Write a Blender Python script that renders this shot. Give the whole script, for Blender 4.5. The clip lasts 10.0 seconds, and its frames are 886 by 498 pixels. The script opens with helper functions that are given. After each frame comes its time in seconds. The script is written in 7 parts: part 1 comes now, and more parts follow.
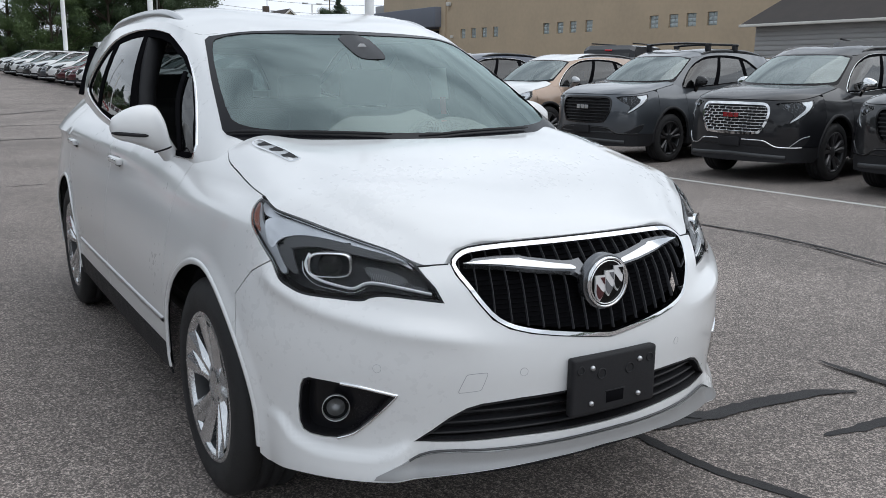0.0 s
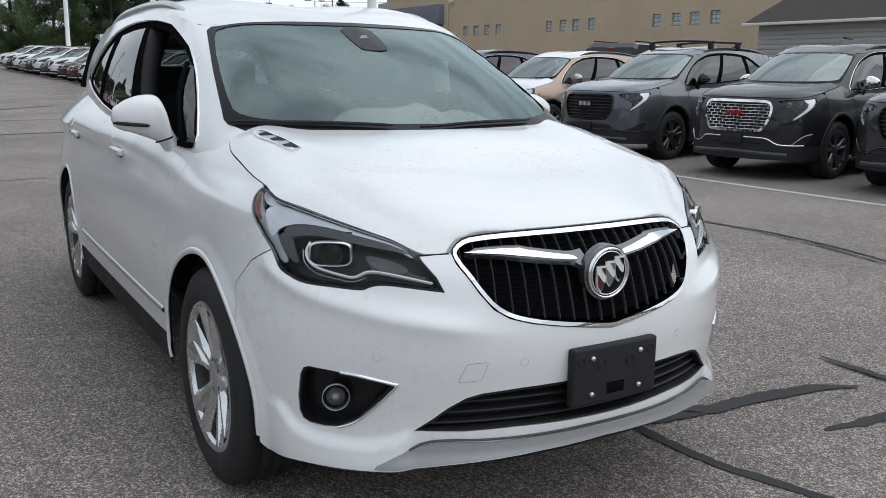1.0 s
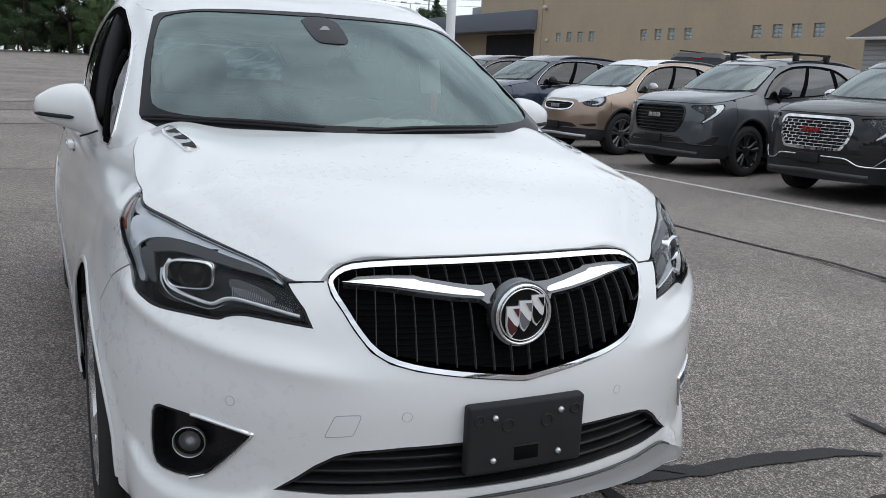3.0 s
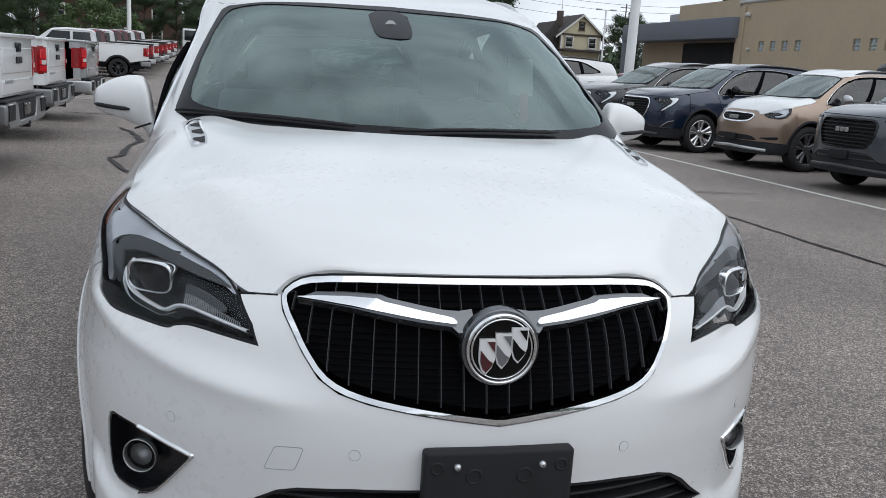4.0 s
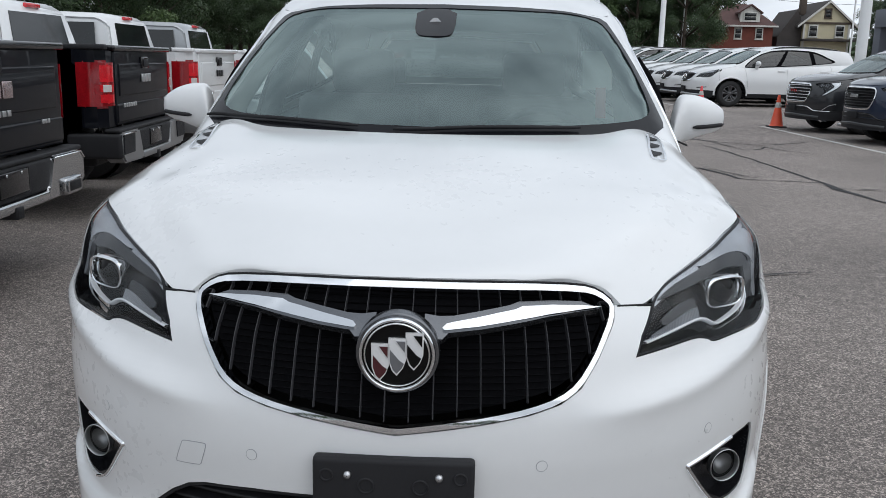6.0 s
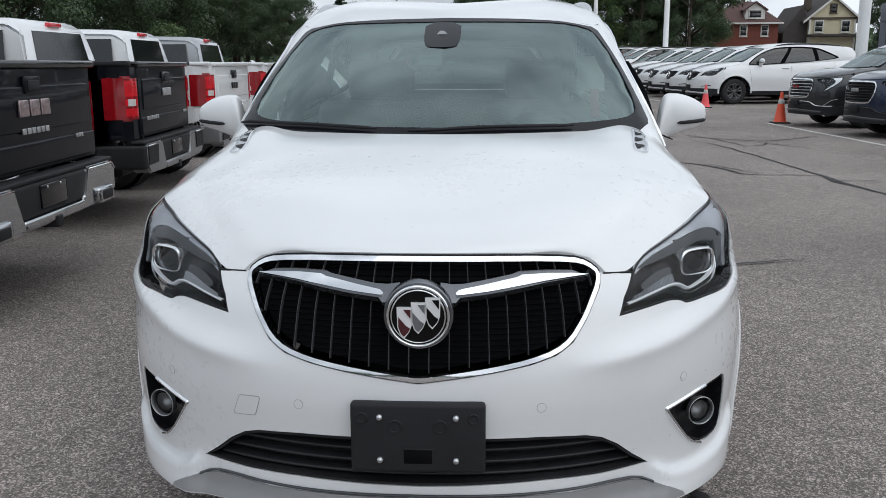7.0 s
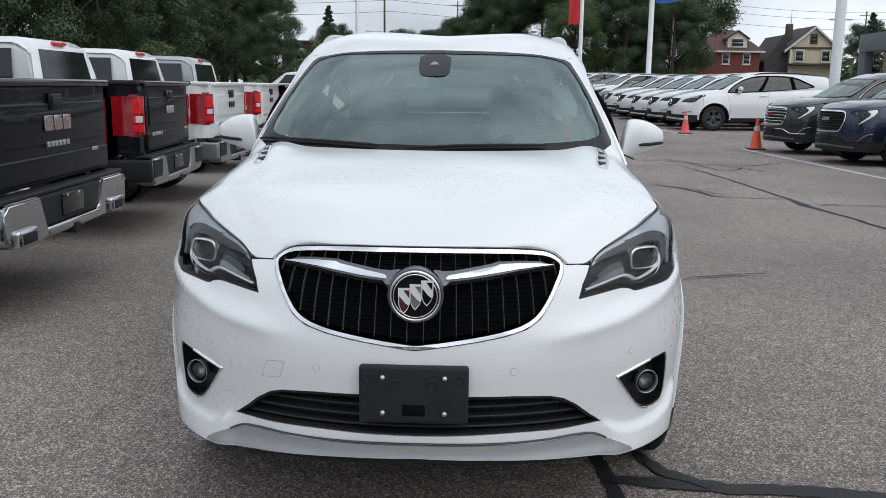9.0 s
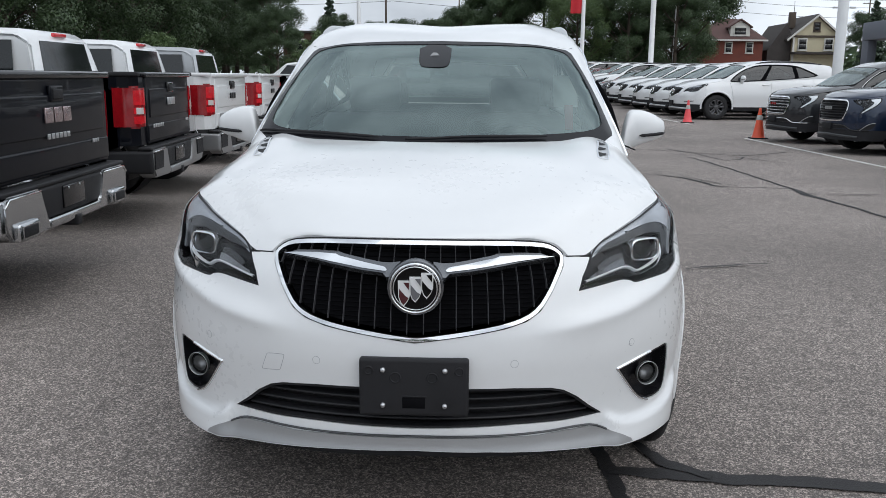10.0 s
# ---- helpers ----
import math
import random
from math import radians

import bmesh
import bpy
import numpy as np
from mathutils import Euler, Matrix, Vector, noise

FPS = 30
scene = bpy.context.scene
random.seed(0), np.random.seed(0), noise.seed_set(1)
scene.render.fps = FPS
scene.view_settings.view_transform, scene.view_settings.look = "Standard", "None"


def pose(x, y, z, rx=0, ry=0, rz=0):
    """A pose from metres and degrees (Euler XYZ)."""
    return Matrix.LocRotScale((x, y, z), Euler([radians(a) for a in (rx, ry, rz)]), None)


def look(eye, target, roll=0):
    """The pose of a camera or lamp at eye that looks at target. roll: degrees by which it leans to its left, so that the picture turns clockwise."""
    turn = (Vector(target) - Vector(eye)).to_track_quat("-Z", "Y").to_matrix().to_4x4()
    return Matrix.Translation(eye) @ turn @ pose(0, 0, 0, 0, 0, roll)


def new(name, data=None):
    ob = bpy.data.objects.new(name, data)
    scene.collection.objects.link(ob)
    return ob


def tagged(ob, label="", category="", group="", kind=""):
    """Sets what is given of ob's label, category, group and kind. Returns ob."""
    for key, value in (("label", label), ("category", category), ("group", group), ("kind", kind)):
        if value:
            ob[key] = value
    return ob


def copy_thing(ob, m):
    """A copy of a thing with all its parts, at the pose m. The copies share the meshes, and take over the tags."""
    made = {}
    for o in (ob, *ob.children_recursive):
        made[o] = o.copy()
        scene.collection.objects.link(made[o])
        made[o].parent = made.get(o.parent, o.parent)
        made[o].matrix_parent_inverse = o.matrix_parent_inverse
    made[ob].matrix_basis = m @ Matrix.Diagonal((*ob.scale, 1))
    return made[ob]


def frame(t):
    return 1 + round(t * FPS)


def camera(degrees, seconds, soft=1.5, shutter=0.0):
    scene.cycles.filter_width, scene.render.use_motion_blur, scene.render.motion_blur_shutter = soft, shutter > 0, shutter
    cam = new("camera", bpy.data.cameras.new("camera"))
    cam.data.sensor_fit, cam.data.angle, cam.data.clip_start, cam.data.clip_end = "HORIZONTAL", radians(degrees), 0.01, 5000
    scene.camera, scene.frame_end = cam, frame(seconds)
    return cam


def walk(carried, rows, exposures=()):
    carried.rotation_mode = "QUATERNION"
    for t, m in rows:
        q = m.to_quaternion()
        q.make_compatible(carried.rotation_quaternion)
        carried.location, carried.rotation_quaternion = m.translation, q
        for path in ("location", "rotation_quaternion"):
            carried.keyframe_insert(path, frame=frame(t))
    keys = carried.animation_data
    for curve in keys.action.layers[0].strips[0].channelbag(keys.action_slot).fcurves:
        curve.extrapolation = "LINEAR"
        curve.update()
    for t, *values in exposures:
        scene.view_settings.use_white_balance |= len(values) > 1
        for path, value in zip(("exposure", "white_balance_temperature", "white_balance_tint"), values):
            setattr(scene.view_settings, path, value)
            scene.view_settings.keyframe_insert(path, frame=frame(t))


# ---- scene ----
cam = camera(54.0, 10.0, soft=0.85)
PATH = [
    (0, (-1.62, -1.781, 1.383), (-0.62, -0.096, 0.983), 0.5),
    (0.5, (-1.625, -1.79, 1.359), (-0.622, -0.105, 0.965), 0.8),
    (1, (-1.619, -1.782, 1.36), (-0.622, -0.096, 0.955), 0.8),
    (1.5, (-1.593, -1.788, 1.358), (-0.605, -0.099, 0.944), 0.3),
    (2, (-1.493, -1.769, 1.348), (-0.487, -0.094, 0.923), 0.7),
    (2.2, (-1.411, -1.727, 1.338), (-0.4, -0.053, 0.92), 1.5),
    (3.3, (-0.838, -1.653, 1.366), (-0.144, 0.179, 0.965), 3.1),
    (3.5, (-0.735, -1.645, 1.375), (-0.135, 0.22, 0.97), 3.5),
    (4, (-0.489, -1.552, 1.346), (-0.064, 0.359, 0.937), 3.7),
    (4.5, (-0.287, -1.486, 1.353), (-0.035, 0.452, 0.929), 2.6),
    (5, (-0.076, -1.498, 1.355), (-0.01, 0.455, 0.926), 1.3),
    (5.2, (-0.017, -1.486, 1.352), (0.004, 0.468, 0.928), 1.0),
    (6.3, (0.19, -1.606, 1.366), (0.054, 0.343, 0.937), 1.2),
    (6.5, (0.202, -1.69, 1.373), (0.042, 0.258, 0.95), 1.0),
    (7, (0.167, -1.867, 1.368), (0.05, 0.086, 0.952), -0.3),
    (7.5, (0.096, -2.063, 1.355), (0.036, -0.111, 0.925), -0.5),
    (8, (0.133, -2.217, 1.377), (0.066, -0.257, 0.985), -0.0),
    (8.5, (0.171, -2.342, 1.379), (0.093, -0.378, 1.011), 0.5),
    (9, (0.17, -2.344, 1.387), (0.089, -0.379, 1.019), 0.7),
    (9.5, (0.173, -2.33, 1.389), (0.089, -0.369, 1.005), 0.6),
    (10, (0.177, -2.339, 1.392), (0.091, -0.379, 1.002), 0.5),
]
# the phone darkens its picture a little while the white bonnet fills it
EXPOSURES = [(0, 0.0), (2.2, 0.0), (3.5, -.06), (5, -.09), (6.5, -.10), (7.5, -.05), (8.5, 0.0), (10, 0.0)]
walk(cam, [(t, look(eye, target, roll)) for t, eye, target, roll in PATH], EXPOSURES)

# ---- daylight: bright overcast ----
world = bpy.data.worlds.new("overcast_sky")
scene.world = world
world.use_nodes = True
wn, wl = world.node_tree.nodes, world.node_tree.links
wn.clear()
w_out, w_bg = wn.new("ShaderNodeOutputWorld"), wn.new("ShaderNodeBackground")
w_sky = wn.new("ShaderNodeTexSky")
w_sky.sky_type, w_sky.sun_disc = "NISHITA", False
w_sky.sun_elevation, w_sky.sun_rotation = radians(54), radians(127)
w_sky.air_density, w_sky.dust_density = 1.0, 4.0
w_co, w_map, w_noise, w_ramp = wn.new("ShaderNodeTexCoord"), wn.new("ShaderNodeMapping"), wn.new("ShaderNodeTexNoise"), wn.new("ShaderNodeValToRGB")
w_map.inputs["Scale"].default_value = (1.0, 1.0, 2.6)
w_noise.inputs["Scale"].default_value, w_noise.inputs["Detail"].default_value = 3.4, 6
w_ramp.color_ramp.elements[0].position, w_ramp.color_ramp.elements[0].color = 0.36, (5.6, 6.2, 7.0, 1)
w_ramp.color_ramp.elements[1].position, w_ramp.color_ramp.elements[1].color = 0.66, (10.3, 11.1, 12.1, 1)
w_mix = wn.new("ShaderNodeMixRGB")
w_mix.inputs[0].default_value = 0.90
wl.new(w_co.outputs["Generated"], w_map.inputs[0])
wl.new(w_map.outputs[0], w_noise.inputs["Vector"])
wl.new(w_noise.outputs["Fac"], w_ramp.inputs[0])
wl.new(w_sky.outputs[0], w_mix.inputs[1])
# an overcast sky is brighter overhead than at the horizon
w_sep, w_rise, w_scale = wn.new("ShaderNodeSeparateXYZ"), wn.new("ShaderNodeMapRange"), wn.new("ShaderNodeVectorMath")
w_scale.operation = "SCALE"
w_rise.inputs["To Min"].default_value, w_rise.inputs["To Max"].default_value = 1.34, 1.38
wl.new(w_co.outputs["Generated"], w_sep.inputs[0])
wl.new(w_sep.outputs["Z"], w_rise.inputs["Value"])
wl.new(w_ramp.outputs[0], w_scale.inputs[0])
w_dot, w_side, w_both = wn.new("ShaderNodeVectorMath"), wn.new("ShaderNodeMapRange"), wn.new("ShaderNodeMath")
w_dot.operation, w_both.operation = "DOT_PRODUCT", "MULTIPLY"
w_dot.inputs[1].default_value = (.46, -.35, .81)
w_side.inputs["From Min"].default_value, w_side.inputs["From Max"].default_value = -1.0, 1.0
w_side.inputs["To Min"].default_value, w_side.inputs["To Max"].default_value = 0.72, 1.24
wl.new(w_co.outputs["Generated"], w_dot.inputs[0])
wl.new(w_dot.outputs["Value"], w_side.inputs["Value"])
wl.new(w_rise.outputs[0], w_both.inputs[0])
wl.new(w_side.outputs[0], w_both.inputs[1])
wl.new(w_both.outputs[0], w_scale.inputs["Scale"])
wl.new(w_scale.outputs[0], w_mix.inputs[2])
wl.new(w_mix.outputs[0], w_bg.inputs["Color"])
wl.new(w_bg.outputs[0], w_out.inputs[0])
w_bg.inputs["Strength"].default_value = 0.079
sun = new("sun", bpy.data.lights.new("sun", "SUN"))
sun.data.energy, sun.data.angle, sun.data.color = 0.85, radians(85), (1.0, 0.985, 0.96)
sun.matrix_world = look((17, -13, 30), (0, 0, 0))


# ---- materials ----
def material(name, colour, rough=0.5, metal=0.0, coat=0.0, vary=0.12, scale=6.0, fine=60.0, bump=0.0, bump_scale=200.0, spec=0.5, emit=0.0, alpha_mix=None):
    """A surface with wear at two scales: broad stains and fine grain, both as base colour and gloss."""
    m = bpy.data.materials.new(name)
    m.use_nodes = True
    n, l = m.node_tree.nodes, m.node_tree.links
    b = n["Principled BSDF"]
    b.inputs["Metallic"].default_value, b.inputs["Coat Weight"].default_value, b.inputs["Coat Roughness"].default_value = metal, coat, 0.03
    b.inputs["Specular IOR Level"].default_value = spec
    co = n.new("ShaderNodeTexCoord")
    a, g = n.new("ShaderNodeTexNoise"), n.new("ShaderNodeTexNoise")
    a.inputs["Scale"].default_value, a.inputs["Detail"].default_value = scale, 5
    g.inputs["Scale"].default_value, g.inputs["Detail"].default_value = fine, 3
    l.new(co.outputs["Object"], a.inputs["Vector"])
    l.new(co.outputs["Object"], g.inputs["Vector"])
    add = n.new("ShaderNodeMath")
    add.operation = "MULTIPLY_ADD"
    l.new(g.outputs["Fac"], add.inputs[0])
    add.inputs[1].default_value = 0.4
    half = n.new("ShaderNodeMath")
    half.operation = "MULTIPLY"
    half.inputs[1].default_value = 0.6
    l.new(a.outputs["Fac"], half.inputs[0])
    l.new(half.outputs[0], add.inputs[2])
    r = n.new("ShaderNodeMapRange")
    r.inputs["From Min"].default_value, r.inputs["From Max"].default_value = 0.3, 0.7
    r.inputs["To Min"].default_value, r.inputs["To Max"].default_value = 1 - vary, 1 + vary
    l.new(add.outputs[0], r.inputs["Value"])
    mul = n.new("ShaderNodeVectorMath")
    mul.operation = "SCALE"
    mul.inputs[0].default_value = colour
    l.new(r.outputs[0], mul.inputs["Scale"])
    l.new(mul.outputs[0], b.inputs["Base Color"])
    rr = n.new("ShaderNodeMapRange")
    rr.inputs["From Min"].default_value, rr.inputs["From Max"].default_value = 0.3, 0.7
    rr.inputs["To Min"].default_value, rr.inputs["To Max"].default_value = rough * 0.85, min(1.0, rough * 1.15)
    l.new(add.outputs[0], rr.inputs["Value"])
    l.new(rr.outputs[0], b.inputs["Roughness"])
    if bump:
        t, bm_ = n.new("ShaderNodeTexNoise"), n.new("ShaderNodeBump")
        t.inputs["Scale"].default_value, t.inputs["Detail"].default_value = bump_scale, 4
        l.new(co.outputs["Object"], t.inputs["Vector"])
        l.new(t.outputs["Fac"], bm_.inputs["Height"])
        bm_.inputs["Strength"].default_value, bm_.inputs["Distance"].default_value = bump, 0.004
        l.new(bm_.outputs[0], b.inputs["Normal"])
    return m


def clear(name, tint, rough=0.0, ior=1.45, sheen=(1, 1, 1)):
    """Glass or clear plastic: thin, tinted, so that light passes straight through."""
    m = bpy.data.materials.new(name)
    m.use_nodes = True
    n, l = m.node_tree.nodes, m.node_tree.links
    n.clear()
    out, mix, tr, gl, fr = n.new("ShaderNodeOutputMaterial"), n.new("ShaderNodeMixShader"), n.new("ShaderNodeBsdfTransparent"), n.new("ShaderNodeBsdfGlossy"), n.new("ShaderNodeFresnel")
    tr.inputs[0].default_value = (*tint, 1)
    gl.inputs["Color"].default_value = (*sheen, 1)
    gl.inputs["Roughness"].default_value = rough
    fr.inputs[0].default_value = ior
    l.new(fr.outputs[0], mix.inputs[0])
    l.new(tr.outputs[0], mix.inputs[1])
    l.new(gl.outputs[0], mix.inputs[2])
    l.new(mix.outputs[0], out.inputs[0])
    return m


WHITE = material("white_pearl_paint", (0.71, 0.72, 0.724), 0.30, 0, 1.0, 0.015, 1.2, 40)
WHITE.node_tree.nodes["Principled BSDF"].inputs["Coat Roughness"].default_value = 0.11
BLACK_PAINT = material("black_paint", (0.010, 0.0105, 0.013), 0.5, 0.0, 0.8, 0.3, 2, 80, spec=0.15)
CHARCOAL = material("charcoal_metallic_paint", (0.074, 0.083, 0.095), 0.35, 0.6, 1.0, 0.1, 2, 300)
GREY_PAINT = material("dark_grey_metallic_paint", (0.021, 0.022, 0.025), 0.35, 0.5, 1.0, 0.1, 2, 300)
BLUE_PAINT = material("deep_blue_metallic_paint", (0.007, 0.018, 0.046), 0.3, 0.5, 1.0, 0.1, 2, 300)
TAN_PAINT = material("copper_tan_metallic_paint", (0.31, 0.225, 0.17), 0.35, 0.6, 1.0, 0.08, 2, 300)
MAROON_PAINT = material("maroon_metallic_paint", (0.085, 0.015, 0.02), 0.3, 0.4, 1.0, 0.1, 2, 300)
SILVER_PAINT = material("silver_metallic_paint", (0.42, 0.43, 0.44), 0.35, 0.7, 1.0, 0.06, 2, 300)
RED_PAINT = material("bright_red_paint", (0.35, 0.02, 0.02), 0.3, 0.1, 1.0, 0.08, 2, 300)
PLASTIC = material("black_grained_plastic", (0.017, 0.017, 0.019), 0.6, 0, 0, 0.25, 9, 200, 0.25, 900, spec=0.25)
LAMP_BLACK = material("black_lamp_housing", (0.010, 0.010, 0.012), 0.25, 0, 0, 0.2, 9, 200, spec=0.25)
SCREEN_PRINT = material("black_windscreen_print", (0.007, 0.007, 0.009), 0.22, 0, 0, 0.1, 9, 200, spec=0.14)
FRAME_BLACK = material("black_frame_paint", (0.007, 0.007, 0.008), 0.5, 0, 0, 0.15, 9, 200, spec=0.0)
GLOSS_BLACK = material("gloss_black_plastic", (0.006, 0.006, 0.007), 0.15, 0, 0.1, 0.2, 9, 200)
DARK_GREY = material("dark_grey_plastic", (0.045, 0.047, 0.05), 0.4, 0, 0, 0.2, 9, 200)
SATIN_BLACK = material("satin_black_plastic", (0.017, 0.017, 0.019), 0.38, 0, 0, 0.2, 9, 200, spec=0.3)
# black grille bars, lightened so the colour carries their thin highlight
BAR_GREY = material("highlight_grey_grille_bar", (0.035, 0.035, 0.039), 0.35, 0.0, 0, 0.2, 9, 200)
BADGE_BLACK = material("black_badge_enamel", (0.004, 0.004, 0.004), 0.2, 0, 0, 0.2, 9, 200, spec=0.2)
SKID_SILVER = material("silver_painted_trim", (0.35, 0.355, 0.36), 0.36, 0.5, 0.2, 0.05, 5, 200)
LAMP_PALE = material("pale_lamp_lens", (0.62, 0.58, 0.56), 0.15, 0, 0.6, 0.15, 30, 200)
BLACK_TRUCK = material("black_truck_paint", (0.003, 0.0037, 0.0065), 0.4, 0.0, 0.26, 0.2, 2, 120, spec=0.08)
BADGE_SILVER = material("bright_badge_silver", (0.86, 0.87, 0.88), 0.25, 0.35, 0.3, 0.04, 20, 90)
BADGE_CHROME = material("red_tinted_chrome", (0.45, 0.36, 0.36), 0.2, 0.8, 0, 0.1, 20, 90)
# near-black that paints the shade inside the service doorway
DARK_VOID = material("unlit_doorway_paint", (0.02, 0.02, 0.022), 0.9, 0, 0, 0.2, 1, 9)
# chrome darkened in colour for the asphalt that a bumper face mirrors
BUMPER_CHROME = material("darkened_bumper_chrome", (0.50, 0.51, 0.52), 0.14, 1.0, 0, 0.08, 5, 90)
BUMPER_GREY = material("satin_grey_bumper_paint", (0.26, 0.265, 0.27), 0.35, 0.6, 0.2, 0.08, 5, 90)
DARK_CHROME = material("dark_chrome", (0.16, 0.165, 0.175), 0.22, 0.9, 0, 0.06, 5, 90)
RUBBER = material("tyre_rubber", (0.013, 0.013, 0.014), 0.75, 0, 0, 0.3, 12, 120, 0.3, 300)
CHROME = material("chrome", (0.78, 0.79, 0.80), 0.06, 1.0, 0, 0.03, 5, 90)
SATIN = material("satin_silver", (0.55, 0.56, 0.57), 0.32, 0.85, 0, 0.06, 5, 200)
ALLOY = material("machined_alloy", (0.68, 0.69, 0.70), 0.26, 0.9, 0, 0.03, 8, 160)
DARK_ALLOY = material("black_alloy", (0.02, 0.02, 0.022), 0.3, 0.4, 0.4, 0.2, 8, 160)
GREY_ALLOY = material("grey_painted_alloy", (0.10, 0.10, 0.105), 0.35, 0.6, 0.2, 0.1, 8, 160)
BRAKE = material("brake_disc_steel", (0.25, 0.25, 0.25), 0.4, 0.9, 0, 0.15, 20, 200)
REFLECTOR = material("lamp_reflector", (0.50, 0.52, 0.55), 0.25, 0.5, 0, 0.05, 20, 200)
LAMP_GREY = material("lamp_housing_grey", (0.31, 0.325, 0.345), 0.3, 0.3, 0, 0.1, 20, 200)
LAMP_GUIDE = material("clear_light_guide", (0.52, 0.54, 0.57), 0.2, 0.4, 0.5, 0.10, 20, 120)
DASH = material("dull_black_dashboard", (0.010, 0.010, 0.011), 0.95, 0, 0, 0.2, 9, 200, spec=0.03)
LIGHT_GUIDE = material("frosted_light_guide", (0.90, 0.92, 0.94), 0.25, 0.1, 0.5, 0.04, 20, 200)
AMBER = material("amber_reflector", (0.19, 0.050, 0.025), 0.18, 0, 0.6, 0.12, 30, 300)
RED_LENS = material("red_lamp_lens", (0.62, 0.014, 0.022), 0.12, 0, 0.8, 0.30, 12, 90)
RED_DARK = material("dark_red_lamp_lens", (0.26, 0.006, 0.010), 0.12, 0, 0.8, 0.3, 12, 90)
FABRIC = material("dark_seat_leather", (0.09, 0.09, 0.092), 0.6, 0, 0, 0.15, 6, 80, 0.2, 400)
TRIM_GREY = material("light_grey_cabin_trim", (0.33, 0.33, 0.32), 0.7, 0, 0, 0.06, 6, 80)
LABEL_WHITE = material("white_sticker", (0.75, 0.75, 0.73), 0.6, 0, 0, 0.03, 6, 80)
SHIELD_RED = material("red_enamel", (0.07, 0.012, 0.016), 0.2, 0.2, 0.6, 0.1, 20, 90)
SHIELD_GREY = material("grey_enamel", (0.18, 0.185, 0.20), 0.2, 0.4, 0.6, 0.1, 20, 90)
SCREEN_GLASS = clear("windscreen_glass", (0.66, 0.84, 0.81), 0.0, 2.38, (0.80, 0.97, 0.95))
SUV_GLASS = clear("car_windscreen_glass", (0.45, 0.56, 0.55), 0.0, 2.9, (0.90, 1.0, 0.99))
SIDE_GLASS = clear("tinted_side_glass", (0.13, 0.15, 0.15), 0.0, 1.75)
CLEAR_LENS = clear("clear_lamp_lens", (0.95, 0.96, 0.97), 0.0, 1.24)
DARK_GLASS = material("dark_privacy_glass", (0.012, 0.014, 0.015), 0.05, 0, 0.0, 0.2, 3, 40, spec=0.5)
LINE_PAINT = material("worn_white_line_paint", (0.55, 0.55, 0.52), 0.8, 0, 0, 0.25, 3, 40, 0.4, 300)
SEALANT = material("black_crack_sealant", (0.014, 0.013, 0.014), 0.75, 0, 0, 0.35, 4, 120, 0.6, 160)
CONE_ORANGE = material("orange_cone_vinyl", (0.75, 0.10, 0.045), 0.5, 0, 0, 0.1, 6, 80)
CONE_RED = material("faded_red_cone_vinyl", (0.80, 0.09, 0.10), 0.5, 0, 0, 0.1, 6, 80)
POLE_WHITE = material("white_painted_steel", (0.85, 0.86, 0.86), 0.45, 0.0, 0, 0.06, 4, 60)
BRICK_TAN = material("tan_brick", (0.47, 0.375, 0.265), 0.85, 0, 0, 0.1, 0.35, 3.0)
BLUE_GREY = material("blue_grey_cladding", (0.16, 0.175, 0.21), 0.6, 0.1, 0, 0.06, 0.5, 8)
GLASS_BLOCK = material("glass_block", (0.38, 0.44, 0.45), 0.25, 0, 0.3, 0.2, 5, 9)
SIDING = material("grey_vinyl_siding", (0.36, 0.36, 0.36), 0.7, 0, 0, 0.05, 0.7, 9)
SHINGLE = material("dark_brown_shingles", (0.055, 0.048, 0.045), 0.9, 0, 0, 0.3, 1.2, 12)
RED_SHINGLE = material("red_brown_shingles", (0.10, 0.055, 0.05), 0.9, 0, 0, 0.3, 1.2, 12)
RED_BRICK = material("red_brick", (0.17, 0.05, 0.035), 0.85, 0, 0, 0.25, 1.0, 12)
OLD_BRICK = material("dark_brown_brick", (0.085, 0.05, 0.036), 0.9, 0, 0, 0.25, 1.0, 12)
CREAM = material("cream_render", (0.58, 0.52, 0.36), 0.8, 0, 0, 0.08, 1.0, 12)
OFF_WHITE = material("off_white_trim", (0.62, 0.61, 0.57), 0.7, 0, 0, 0.06, 1.0, 12)
BARK = material("grey_brown_bark", (0.07, 0.055, 0.042), 0.95, 0, 0, 0.35, 3, 30, 0.6, 60)
FLAG_RED = material("red_banner_fabric", (0.55, 0.02, 0.03), 0.7, 0, 0, 0.1, 2, 40)
FLAG_BLUE = material("blue_banner_fabric", (0.06, 0.20, 0.50), 0.7, 0, 0, 0.1, 2, 40)
WOOD_DARK = material("weathered_timber", (0.09, 0.07, 0.055), 0.9, 0, 0, 0.3, 3, 30)


def leaves(name, dark, light):
    m = material(name, light, 0.6, 0, 0, 0.0, 2, 20)
    n, l = m.node_tree.nodes, m.node_tree.links
    b = n["Principled BSDF"]
    geo, ramp = n.new("ShaderNodeNewGeometry"), n.new("ShaderNodeValToRGB")
    ramp.color_ramp.elements[0].color, ramp.color_ramp.elements[1].color = (*dark, 1), (*light, 1)
    l.new(geo.outputs["Random Per Island"], ramp.inputs[0])
    l.new(ramp.outputs[0], b.inputs["Base Color"])
    b.inputs["Subsurface Weight"].default_value = 0.0
    return m


